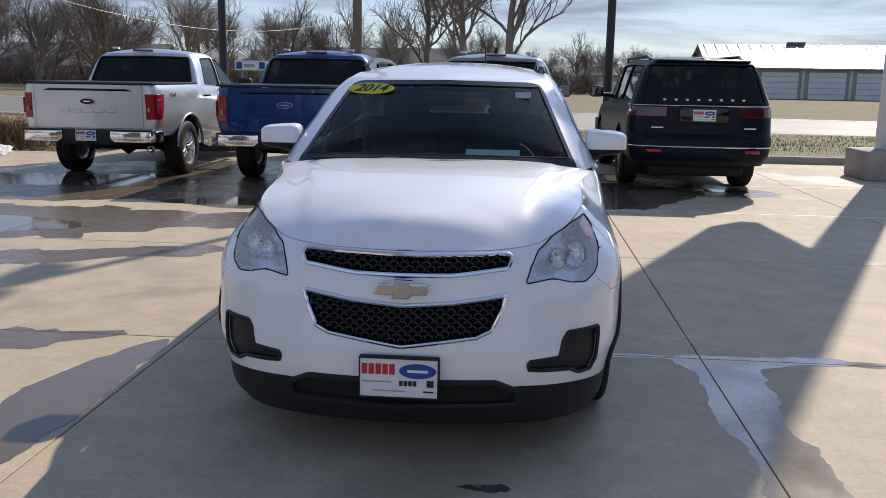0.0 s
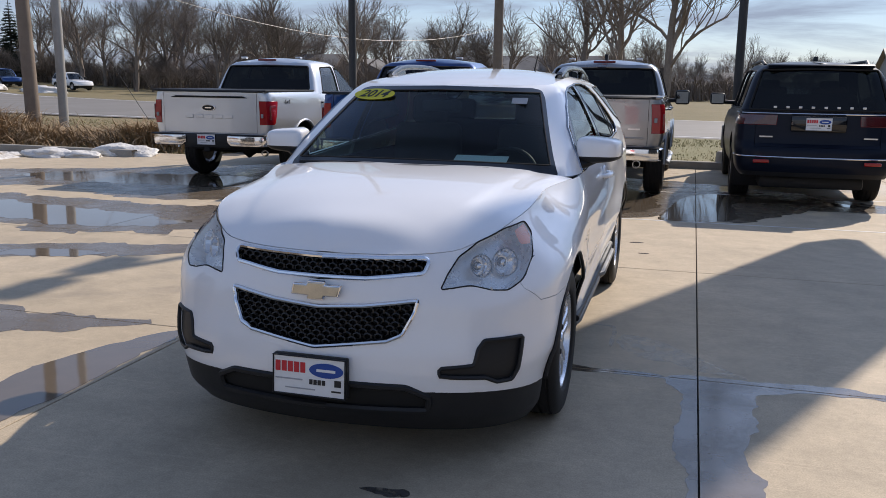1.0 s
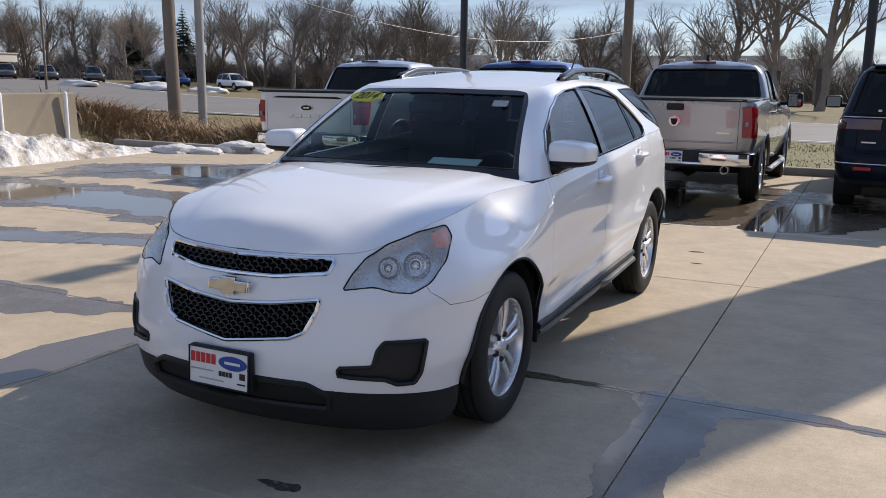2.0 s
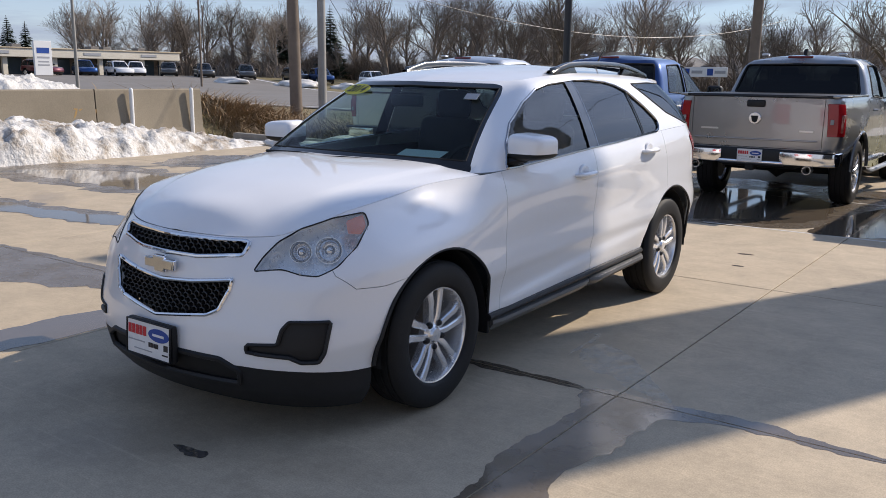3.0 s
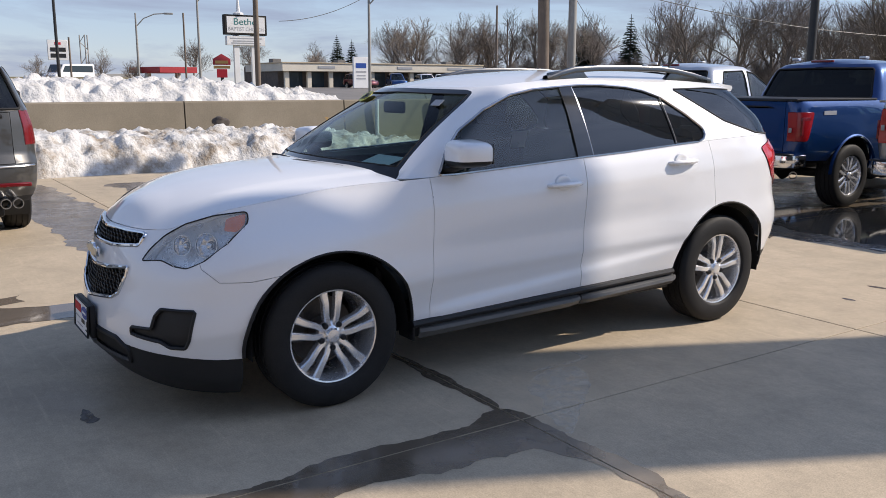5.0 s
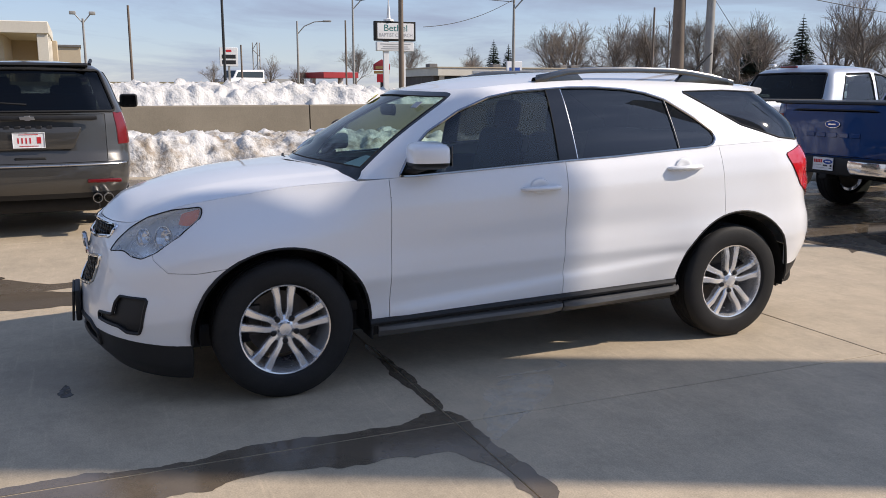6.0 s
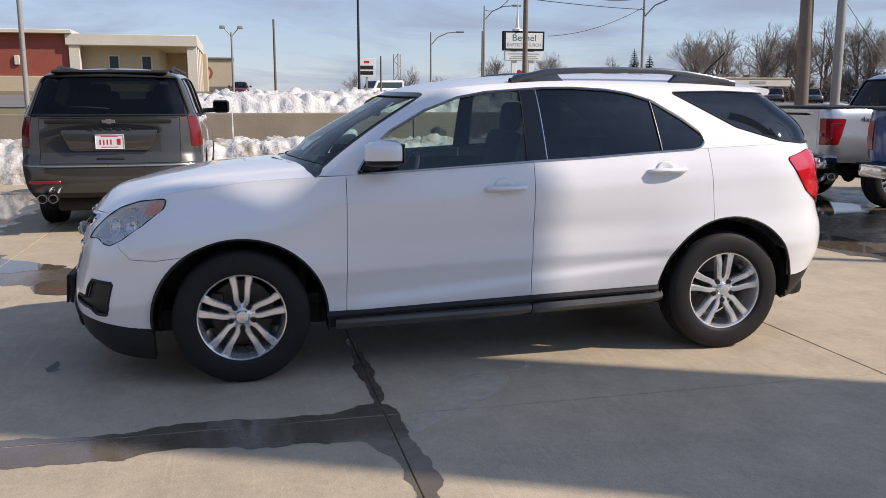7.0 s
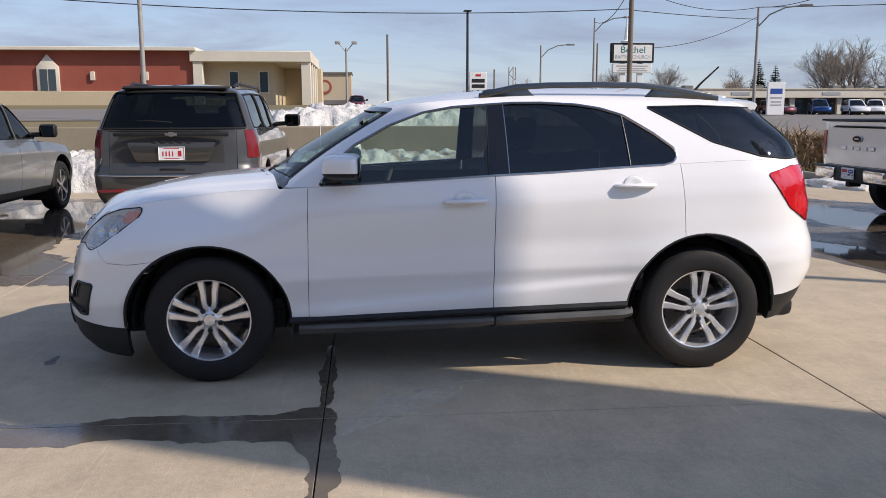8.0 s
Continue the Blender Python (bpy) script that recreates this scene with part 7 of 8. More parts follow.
def street_light(x, y, h, aim=(1, 0), mat=M_POLESTEEL, r=0.09):
    t = thing("street_light", "grey steel street light with a curved arm", "street light", "street lights", pose(x, y, land(x, y)))
    part("shaft", tube([(0, 0, -0.3), (0, 0, h * 0.6), (0, 0, h)], [r, r * 0.8, r * 0.6], 12), mat, t)
    ax, ay = aim
    part("arm", tube([(0, 0, h - 0.9), (ax * 0.5, ay * 0.5, h - 0.35), (ax * 1.2, ay * 1.2, h - 0.05), (ax * 1.9, ay * 1.9, h)], 0.035, 8), mat, t)
    part("lamp_head", xf(box((0, 0, 0), (0.6, 0.2, 0.12), 0.04, 2), Matrix.Translation((ax * 2.1, ay * 2.1, h)) @ Matrix.Rotation(math.atan2(ay, ax), 4, "Z")), mat, t)
    return t


wood_pole(-15.5, 13.7, 11.0, 0.19, -1.2, False)
st = pole("steel_pole", "grey steel pole beside the wooden pole", -15.2, 14.5, 10.5, 0.13, M_POLESTEEL, "pole")
wood_pole(-4.9, 22.9, 10.5, 0.17)
wood_pole(-32.2, 11.3, 11.5, 0.125)
street_light(-34.5, 18.2, 6.4, (0.5, 0.86))
street_light(-49.4, 14.3, 7.4, (0.3, 0.95))
pole("light_mast", "slim grey light mast", -26.5, -8.4, 12.0, 0.085, M_POLESTEEL, "light pole", 1.0)
fl = pole("light_mast", "slim dark light mast with a flat head", -50.2, 6.2, 6.2, 0.09, M_POLEBLACK, "light pole", 1.7)
part("lamp_head", box((0, 0, 6.2), (0.5, 0.5, 0.08), 0.02, 1), M_POLEBLACK, fl)
for (x, y, h) in ((-62, 1.4, 5.4), (-81.5, 23.3, 7.2), (-84, 13.1, 5.4), (-90, 70, 9), (-58, 44, 8)):
    pole("utility_pole", "distant thin utility pole", x, y, h + 0.2, 0.10, M_POLEWOOD, "utility pole", land(x, y) - 0.1)
street_light(-55.5, 12.1, 5.4, (0.3, 0.95))
t = thing("light_mast", "grey mast with two floodlights", "light pole", m=pose(-57.6, -1.7, 1.4))
part("shaft", tube([(0, 0, -0.3), (0, 0, 4.7)], [0.10, 0.07], 10), M_POLESTEEL, t)
for s in (-1, 1):
    part("arm", tube([(0, 0, 4.4), (0, s * 0.45, 4.95)], 0.04, 6), M_POLESTEEL, t)
    part("floodlight", box((0.05, s * 0.6, 5.05), (0.25, 0.4, 0.22), 0.04, 2), M_POLESTEEL, t)
t = thing("radio_tower", "distant lattice radio tower", "tower", m=pose(-106.3, 18.9, -2.9))
lat = bmesh.new()
for a in range(3):
    c, s = 0.5 * math.cos(a * 2.094), 0.5 * math.sin(a * 2.094)
    tube([(c, s, 0), (c, s, 10.2)], 0.07, 4, lat)
for k in range(12):
    a = k * 2.094
    tube([(0.5 * math.cos(a), 0.5 * math.sin(a), 0.85 * k), (0.5 * math.cos(a + 2.094), 0.5 * math.sin(a + 2.094), 0.85 * k + 0.85)], 0.05, 4, lat)
part("lattice", lat, M_POLESTEEL, t)


def wire(a, b, sag, r=0.014):
    a, b = Vector(a), Vector(b)
    pts = [a.lerp(b, k / 16) - Vector((0, 0, sag * 4 * (k / 16) * (1 - k / 16))) for k in range(17)]
    return tagged(part("overhead_wire", tube(pts, r, 5), M_POLEBLACK, None), "black overhead wire between poles", "wire", "overhead wires")


wire((-32.2, 11.3, 6.0), (-28.0, -19, 6.2), 0.55, 0.02)
wire((-32.2, 11.3, 5.95), (-34.5, 18.2, 5.85), 0.05, 0.018)
wire((-32.5, 12.5, 4.35), (-34.4, 18.2, 6.0), 0.3, 0.014)
wire((-34.5, 18.2, 6.4), (-26, 60, 9.5), 0.8, 0.02)
wire((-34.5, 18.2, 6.4), (-15.3, 13.7, 5.6), 0.4, 0.014)
wire((-32.2, 11.3, 7.0), (-15.3, 13.7, 5.9), 0.3, 0.014)
wire((-32.2, 11.3, 7.0), (-34.5, 18.2, 6.4), 0.5, 0.016)
wire((-32.2, 11.3, 7.0), (-49.4, 14.3, 7.2), 0.6, 0.02)
wire((-15.5, 13.7, 4.9), (-9.0, 42, 4.6), 1.5, 0.012)
wire((-15.5, 13.7, 9.0), (-4.9, 22.9, 10.2), 0.5, 0.016)
wire((-4.9, 22.9, 10.3), (30, 17, 10.6), 0.8, 0.016)
wire((-15.2, 14.5, 4.2), (-14.6, 17.5, 0.3), 0.0, 0.008)


def church_sign():
    t = thing("church_sign", "white roadside church sign with dark green lettering on two posts", "sign", m=pose(-41.5, 14.32, 0, 0, 0, 90))
    part("post", box((-0.52, 0.05, 2.6), (0.30, 0.18, 3.2), 0.01, 1), M_SIGNWHITE, t)
    part("post", box((0.48, 0.05, 2.6), (0.30, 0.18, 3.2), 0.01, 1), M_SIGNWHITE, t)
    c = part("cabinet", box((0, 0, 4.73), (2.40, 0.36, 1.06), 0.02, 1), M_GAP, t, "black framed sign cabinet")
    part("face", box((0, -0.185, 4.73), (2.16, 0.02, 0.86), 0.01, 1), M_SIGNWHITE, c)
    for s, zz, body, wd in ((0.50, 4.88, "Bethel", 1.12), (0.27, 4.50, "BAPTIST CHURCH", 0.92)):
        lettering(body, s, M_TEAL if s > 0.3 else M_INKGREY, c, Matrix.Translation((0, -0.20, zz)) @ Matrix.Rotation(math.pi / 2, 4, "X") @ Matrix.Diagonal((wd, 1, 1, 1)))
    b = part("message_board", box((0, 0, 3.90), (2.20, 0.26, 0.50), 0.02, 1), M_SIGNWHITE, t, "white message board with small print")
    for zz, wd in ((4.02, 1.8), (3.88, 1.5), (3.77, 1.7)):
        part("print_bar", box((0, -0.135, zz), (wd, 0.01, 0.05)), M_INKGREY, b)
    sp = lathe([(0.30, 0), (0.30, 0.10), (0.12, 0.16), (0.05, 0.9), (0.004, 1.75)], 8, "z")
    xf(sp, Matrix.Translation((-0.35, 0, 5.26)))
    part("steeple", sp, M_SIGNWHITE, t, "small white steeple")
    return t


church_sign()


def panel_sign(x, y, z0, w, h, posts, label, mats, rot=90):
    t = thing("roadside_sign", label, "sign", m=pose(x, y, z0, 0, 0, rot))
    part("panel", box((0, 0, h / 2), (w, 0.25, h), 0.02, 1), M_SIGNWHITE, t)
    for px in posts:
        part("post", box((px, 0.0, -2.4), (0.16, 0.16, 4.8), 0.01, 1), M_POLESTEEL, t)
    for (bx, bz, bw, bh, mt) in mats:
        part("print_bar", box((bx * w, -0.135, bz * h), (bw * w, 0.015, bh * h)), mt, t)
    return t


panel_sign(-74, 38.8, 1.2, 1.7, 3.1, (), "white clinic sign with a blue swirl", [(0, 0.72, 0.7, 0.16, M_INKBLUE), (0, 0.52, 0.7, 0.05, M_INKGREY), (0, 0.40, 0.6, 0.04, M_INKGREY), (0, 0.30, 0.65, 0.04, M_INKGREY)])
panel_sign(-67.2, 9.17, 3.35, 1.45, 1.5, (0.0,), "white shop sign with dark print", [(0, 0.82, 0.3, 0.12, M_INKRED), (0, 0.52, 0.75, 0.2, M_INK), (0, 0.22, 0.75, 0.2, M_INK)])
panel_sign(-21.7, 66.5, 1.75, 3.6, 0.8, (-1.2, 1.2), "white bank sign with blue swirls beyond the road", [(-0.40, 0.5, 0.13, 0.7, M_INKBLUE), (-0.17, 0.5, 0.24, 0.3, M_INKGREY), (0.12, 0.5, 0.13, 0.7, M_INKBLUE), (0.34, 0.5, 0.24, 0.3, M_INKGREY)], 15)
t = thing("roadside_sign", "red and orange roadside price sign with a peaked top", "sign", m=pose(-99.3, 33.2, 0.6, 0, 0, 72) @ Matrix.Scale(0.78, 4))
part("post", box((0, 0, 1.0), (0.5, 0.3, 2.6), 0.02, 1), M_POLEBLACK, t)
part("panel", prism([(-1.35, 4.2), (1.35, 4.2), (1.35, 5.1), (0, 5.9), (-1.35, 5.1)], "y", -0.2, 0.2, 0.02), M_REDROOF, t)
part("panel", box((0, -0.02, 3.85), (2.5, 0.4, 0.45), 0.02, 1), M_ORANGE, t)
part("panel", box((0, -0.02, 2.9), (1.6, 0.4, 1.3), 0.02, 1), M_INKRED, t)
part("print_bar", box((0, -0.22, 4.62), (2.0, 0.03, 0.45)), M_ORANGE, t)


# ---- buildings ----
def gabled(name, label, cx, cy, w, d, eave, ridge, wall, roof, rot=0, z=0.0, along=True):
    """A long house with a pitched roof; w along its own x."""
    t = thing(name, label, "building", m=pose(cx, cy, z, 0, 0, rot))
    part("wall", box((0, 0, eave / 2 - 0.2), (w, d, eave + 0.4), 0.02, 1), wall, t)
    part("gable", prism([(-d / 2, eave), (d / 2, eave), (0, ridge - 0.05)], "x", -w / 2 + 0.02, w / 2 - 0.02), wall, t)
    for s in (-1, 1):
        part("roof", prism([(s * (d / 2 + 0.4), eave - 0.15), (s * (d / 2 + 0.4), eave - 0.03), (0, ridge + 0.12), (0, ridge)], "x", -w / 2 - 0.4, w / 2 + 0.4), roof, t)
    return t


def storage_building():
    t = gabled("storage_building", "long pale storage building with white roll-up doors and a metal roof", 40.0, 78, 45, 11, 2.72, 4.75, M_WALLGREY, M_ROOFMETAL, -2.5)
    for k in range(11):
        x = -20.5 + 4.0 * k
        d = part("garage_door", box((x, -5.53, 1.15), (3.1, 0.08, 2.3), 0.01, 1), M_WALLWHITE, t, "white roll-up door")
        for q in range(4):
            part("door_rib", box((x, -5.575, 0.45 + 0.5 * q), (3.0, 0.02, 0.04)), M_WALLGREY, d)
        part("door_post", box((x + 1.95, -5.53, 1.25), (0.22, 0.10, 2.5), 0.01, 1), M_TRIMPALE, t)
    for k in range(44):
        part("roof_seam", prism([(-5.9, 2.58), (-5.9, 2.66), (-0.02, 4.93), (-0.02, 4.85)], "x", -22.4 + 1.03 * k, -22.33 + 1.03 * k), M_ROOFMETAL, t)
    for x in (-14, -3):
        part("roof_vent", box((x, 0, 4.98), (1.6, 0.5, 0.25), 0.03, 1), M_ROOFGREY, t)
    return t


storage_building()
gabled("low_house", "low grey house with a shallow roof", 13, 118, 16, 9, 2.0, 3.0, M_WALLGREY, M_ROOFGREY, 5)
gabled("house", "far house half hidden behind bare trees", -26, 100, 12, 8, 2.3, 4.2, M_WALLGREY, M_ROOFGREY, 12)
gabled("house", "far pale house half hidden behind bare trees", -47, 88, 9, 7, 2.0, 3.6, M_WALLWHITE, M_ROOFGREY, -20)
gabled("house", "far brown house behind bare trees", -10, 104, 14, 8, 2.2, 4.4, M_WALLGREY, M_ROOFGREY, 3)
gabled("house", "long low brown house behind bare trees", -58, 104, 26, 9, 2.8, 4.9, M_BROWN, M_ROOFGREY, 4)
gabled("house", "long low brown house behind bare trees", -20, 112, 24, 9, 2.8, 5.0, M_BROWN, M_ROOFGREY, -3)
gabled("house", "far grey house with a steep gable", -36, 96, 9, 8, 2.4, 4.0, M_WALLGREY, M_ROOFGREY, 75)


def white_fence():
    t = thing("fence", "white vinyl fence across the field", "fence", m=pose(14, 106, 0))
    part("panel", box((0, 0, 0.62), (34, 0.05, 1.1), 0.01, 1), M_WALLWHITE, t)
    for k in range(15):
        part("post", box((-17 + 2.43 * k, -0.02, 0.65), (0.13, 0.13, 1.3), 0.01, 1), M_WALLWHITE, t)


white_fence()


def brick_building():
    t = thing("brick_building", "long red brick building with a pale cornice and a beige porch", "building", m=pose(-46, 0, 1.75))
    part("wall", box((-7, -32.2, 1.7), (14, 44, 3.6), 0.02, 1), M_BRICK, t, "red brick wall")
    part("plinth", box((0.06, -32.2, 0.48), (0.16, 44, 1.05), 0.02, 1), M_BEIGE, t, "beige plinth")
    part("cornice", box((-6.8, -32.2, 3.38), (14.6, 44.2, 0.20), 0.02, 1), M_TRIMPALE, t, "pale cornice")
    for y in (-18.45, -25.5, -33.0):
        w = part("window", prism([(y - 0.62, 0.98), (y + 0.62, 0.98), (y + 0.62, 2.35), (y, 3.05), (y - 0.62, 2.35)], "x", 0.01, 0.14, 0.01), M_TRIMPALE, t, "pointed white window surround")
        for s in (-1, 1):
            part("pane", box((0.15, y + s * 0.235, 1.62), (0.02, 0.40, 1.2)), M_FARGLASS, w)
    for y in (-16.0, -13.0):
        part("wall_light", box((0.06, y, 1.85), (0.14, 0.26, 0.5), 0.02, 1), M_TRIMPALE, t)
    part("porch_roof", box((-4.2, -7.0, 2.98), (9.0, 6.95, 0.62), 0.03, 1), M_TRIMPALE, t, "flat porch roof")
    part("porch_wall", box((-4.4, -8.0, 1.2), (7.0, 4.4, 3.0), 0.02, 1), M_BEIGE, t, "beige porch wall")
    part("porch_wall", box((-8.5, -5.0, 1.2), (2.0, 3.4, 3.0), 0.02, 1), M_BEIGE, t)
    part("corner_pilaster", box((-0.05, -10.05, 1.25), (0.5, 0.55, 3.0), 0.02, 1), M_TRIMPALE, t)
    for x in (-0.1, -2.4, -4.7, -7.0):
        part("porch_column", box((x, -3.85, 1.25), (0.55, 0.55, 3.0), 0.02, 1), M_TRIMPALE, t)
    for y in (-8.15, -6.4):
        w = part("window", box((-0.88, y, 1.55), (0.10, 0.62, 1.35), 0.02, 1), M_TRIMPALE, t)
        part("pane", box((-0.82, y, 1.55), (0.03, 0.46, 1.18)), M_FARGLASS, w)
    return t


brick_building()


def far_shop():
    t = thing("shop_building", "distant beige shop with a round emblem", "building", m=pose(-92, -5.2, 1.6))
    part("wall", box((-3, 0.2, 1.9), (6, 6.4, 4.6), 0.02, 1), M_BEIGE, t)
    part("cornice", box((-2.9, 0.2, 4.25), (6.2, 6.6, 0.2), 0.02, 1), M_ROOFGREY, t)
    part("awning", box((0.7, 0.2, 1.0), (1.6, 6.4, 0.5), 0.02, 1), M_ROOFGREY, t)
    part("emblem", xf(lathe([(0.001, 0.06), (0.8, 0.06), (0.82, 0)], 24), Matrix.Translation((0.02, 0.4, 2.7))), M_BRICK, t)
    part("emblem_field", xf(lathe([(0.001, 0.07), (0.5, 0.07), (0.52, 0.05)], 24), Matrix.Translation((0.03, 0.4, 2.7))), M_BEIGE, t)
    return t


far_shop()


def strip_mall():
    t = thing("strip_mall", "long low strip mall with a beige fascia and dark shopfronts", "building", m=pose(-84, 47.0, 0.95, 0, 0, 0))
    part("wall", box((-5, 0, 1.3), (10, 26, 2.6), 0.02, 1), M_BARK, t)
    part("fascia", box((-3.6, 0, 2.42), (10.8, 26.4, 0.85), 0.03, 1), M_TRIMPALE, t, "pale fascia band")
    part("roof_edge", box((-3.6, 0, 2.90), (11.0, 26.6, 0.12), 0.02, 1), M_BEIGE, t)
    for k in range(10):
        y = -12.5 + 2.62 * k
        part("pillar", box((1.2, y, 1.0), (0.35, 0.5, 2.1), 0.02, 1), M_TRIMPALE, t)
        part("shopfront", box((0.05, y + 1.36, 0.95), (0.12, 2.0, 1.9), 0.02, 1), M_FARGLASS, t)
    for y in (-8, 2, 9):
        part("sign_bar", box((1.82, y, 2.45), (0.06, 2.0, 0.28)), M_INKGREY, t)
    for y in (-12, -4, 5, 6.5, 11):
        part("roof_unit", box((-3, y, 3.15), (1.2, 1.0, 0.5), 0.05, 1), M_ROOFGREY, t)
    return t


strip_mall()
t = thing("fuel_canopy", "distant fuel station with a red canopy", "building", m=pose(-102, 26.8, 0.0, 0, 0, 15))
part("canopy", box((0, 0, 3.2), (7, 5.0, 0.7), 0.03, 1), M_REDROOF, t)
for y in (-2, 2):
    part("column", box((0, y, 1.7), (0.5, 0.5, 3.4)), M_SIGNWHITE, t)
part("kiosk", box((-9, -5, 1.4), (6, 10, 2.8), 0.03, 1), M_WALLGREY, t)


# ---- far parked cars ----
def far_sizes(h=1.65, L=4.6):
    S = suv_sizes(0.92, L, h, 0.98, (-1.32, 1.36), 0.34)
    S["counts"], S["rows"] = (8, 16, 6), 8
    S["doors"] = []
    S["style"], S["alloy"] = spokes_six, M_ALLOY
    return S


def far_car(label, paint, m, h=1.65):
    return vehicle("parked_car", label, paint, m, far_sizes(h), "cars parked by the strip mall")


c1 = far_car("far white car parked by the strip mall", M_WHITE, pose(-79, 52.0, 1.1, 0, 0, 60))
c2 = far_car("far blue car parked by the strip mall", M_BLUE, pose(-79, 46.0, 1.1, 0, 0, 70), 1.7)
c3 = far_car("far graphite car parked by the strip mall", M_GRAPHITE, pose(-78, 55.5, 1.1, 0, 0, 55))
c4 = far_car("far dark red car parked by the strip mall", M_REDCAR, pose(-79, 41.5, 1.1, 0, 0, 100))
copy_thing(c3, pose(-74.5, 57.5, 1.0, 0, 0, 60))
copy_thing(c3, pose(-70.5, 60.0, 0.9, 0, 0, 55))
copy_thing(c1, pose(-77.5, 49.0, 1.1, 0, 0, 75))
copy_thing(c3, pose(-66, 63.0, 0.7, 0, 0, 65))
copy_thing(c2, pose(-62, 63.0, 0.6, 0, 0, 60))
copy_thing(c4, pose(-88, -1.2, 1.7, 0, 0, 90))
c5 = copy_thing(c1, pose(-54, 62.5, 0.35, 0, 0, 70))
t = thing("van", "white passenger van on the far road", "van", m=pose(-99, 15.6, 1.4, 0, 0, 35))
vb = prism(rounded([(-2.9, 0.4), (-2.9, 1.1), (-2.2, 1.35), (-1.6, 2.3), (2.9, 2.4), (2.95, 0.4)], 0.2, 4), "x", -0.98, 0.98, 0.12, seg=3)
part("body", vb, M_WHITE, t)
for s in (-1, 1):
    part("window", prism(rounded([(-1.85, 1.45), (-1.45, 2.1), (2.6, 2.15), (2.6, 1.45)], 0.08, 2), "x", s * 0.985, s * 1.0), M_FARGLASS, t)
    for y in (-1.9, 1.8):
        part("wheel", xf(tyre_bm(0.36, 0.2, 0.24, 0, 24), Matrix.Translation((s * 0.85, y, 0.36))), M_RUBBER, t)
part("windshield", prism([(-2.15, 1.42), (-1.66, 2.22), (-1.70, 2.24), (-2.19, 1.44)], "x", -0.85, 0.85), M_FARGLASS, t)


# ---- trees ----
def bare_tree_mesh(seed, height, spread, kids=(7, 5, 4, 4, 3), multi=1, up=0.22, thin=0.013):
    """A leafless tree: each limb is a bent tapered tube that forks into thinner ones, down to twigs."""
    rng = random.Random(seed)
    verts, faces = [], []
    sides = (8, 6, 4, 3, 3, 3)
    last = len(kids)

    def limb(p, d, length, r, level):
        n = (5, 4, 3, 2, 2, 2)[min(level, 5)]
        k = sides[min(level, 5)]
        pts = [p.copy()]
        dd = d.copy()
        w = 0.14 if level == 0 else 0.34
        for i in range(n):
            dd = (dd + Vector((rng.uniform(-w, w), rng.uniform(-w, w), rng.uniform(-w * 0.5, w * 0.75)))).normalized()
            pts.append(pts[-1] + dd * (length / n))
        rings = []
        for i, q in enumerate(pts):
            t = i / n
            rr = max(thin * 0.5, r * (1 - 0.5 * t))
            ax = (pts[min(i + 1, n)] - pts[max(i - 1, 0)]).normalized()
            a = ax.orthogonal().normalized()
            b = ax.cross(a)
            rings.append(len(verts))
            for s in range(k):
                an = 2 * math.pi * s / k
                verts.append(tuple(q + (a * math.cos(an) + b * math.sin(an)) * rr))
        for i in range(n):
            for s in range(k):
                faces.append((rings[i] + s, rings[i] + (s + 1) % k, rings[i + 1] + (s + 1) % k, rings[i + 1] + s))
        if level >= last:
            return
        m = kids[level]
        for c in range(m):
            lo = 0.30 if level == 0 else 0.22
            f = lo + (1 - lo) * (c + rng.random()) / m
            x = f * n
            i = min(n - 1, int(x))
            q = pts[i].lerp(pts[i + 1], x - i)
            ax = (pts[i + 1] - pts[i]).normalized()
            side = ax.orthogonal().normalized()
            side.rotate(Matrix.Rotation(rng.uniform(0, 6.283), 3, ax))
            ang = rng.uniform(0.55, 1.15) * spread
            nd = (ax * math.cos(ang) + side * math.sin(ang) + Vector((0, 0, up))).normalized()
            ln = length * (rng.uniform(0.50, 0.74) if level else rng.uniform(0.48, 0.62) * (1.25 - 0.5 * f))
            limb(q, nd, ln, max(thin, r * (1 - 0.5 * f) * rng.uniform(0.48, 0.68)), level + 1)
        limb(pts[-1], dd, length * rng.uniform(0.45, 0.6), max(thin, r * 0.5), level + 1)

    for s in range(multi):
        k = 1 if multi > 1 else 0
        lean = Vector((rng.uniform(-0.3, 0.3) * k, rng.uniform(-0.3, 0.3) * k, 1)).normalized()
        limb(Vector((rng.uniform(-0.6, 0.6) * k, rng.uniform(-0.6, 0.6) * k, -0.2)), lean, height * 0.52, height * 0.024, 0)
    me = bpy.data.meshes.new("crown")
    me.from_pydata(verts, [], faces)
    me.materials.append(M_TWIG)
    return me


TREES = [bare_tree_mesh(11, 12.5, 0.85, (7, 5, 4, 4), thin=0.015), bare_tree_mesh(12, 13.5, 0.72, (8, 5, 4, 3, 2), thin=0.011), bare_tree_mesh(13, 11.5, 0.95, (7, 5, 4, 4), thin=0.015), bare_tree_mesh(15, 10.5, 0.75, (6, 5, 4, 3), 3, thin=0.013)]


def trunk_mesh(seed, h, r):
    rng = random.Random(seed)
    pts = [(0, 0, -0.4), (0.02, 0, 0.2), (rng.uniform(-0.1, 0.1), rng.uniform(-0.1, 0.1), h * 0.5), (rng.uniform(-0.1, 0.1), 0, h)]
    return mesh_of(tube(pts, [r * 1.5, r * 1.12, r, r * 0.9], 10), "trunk", M_BARK)


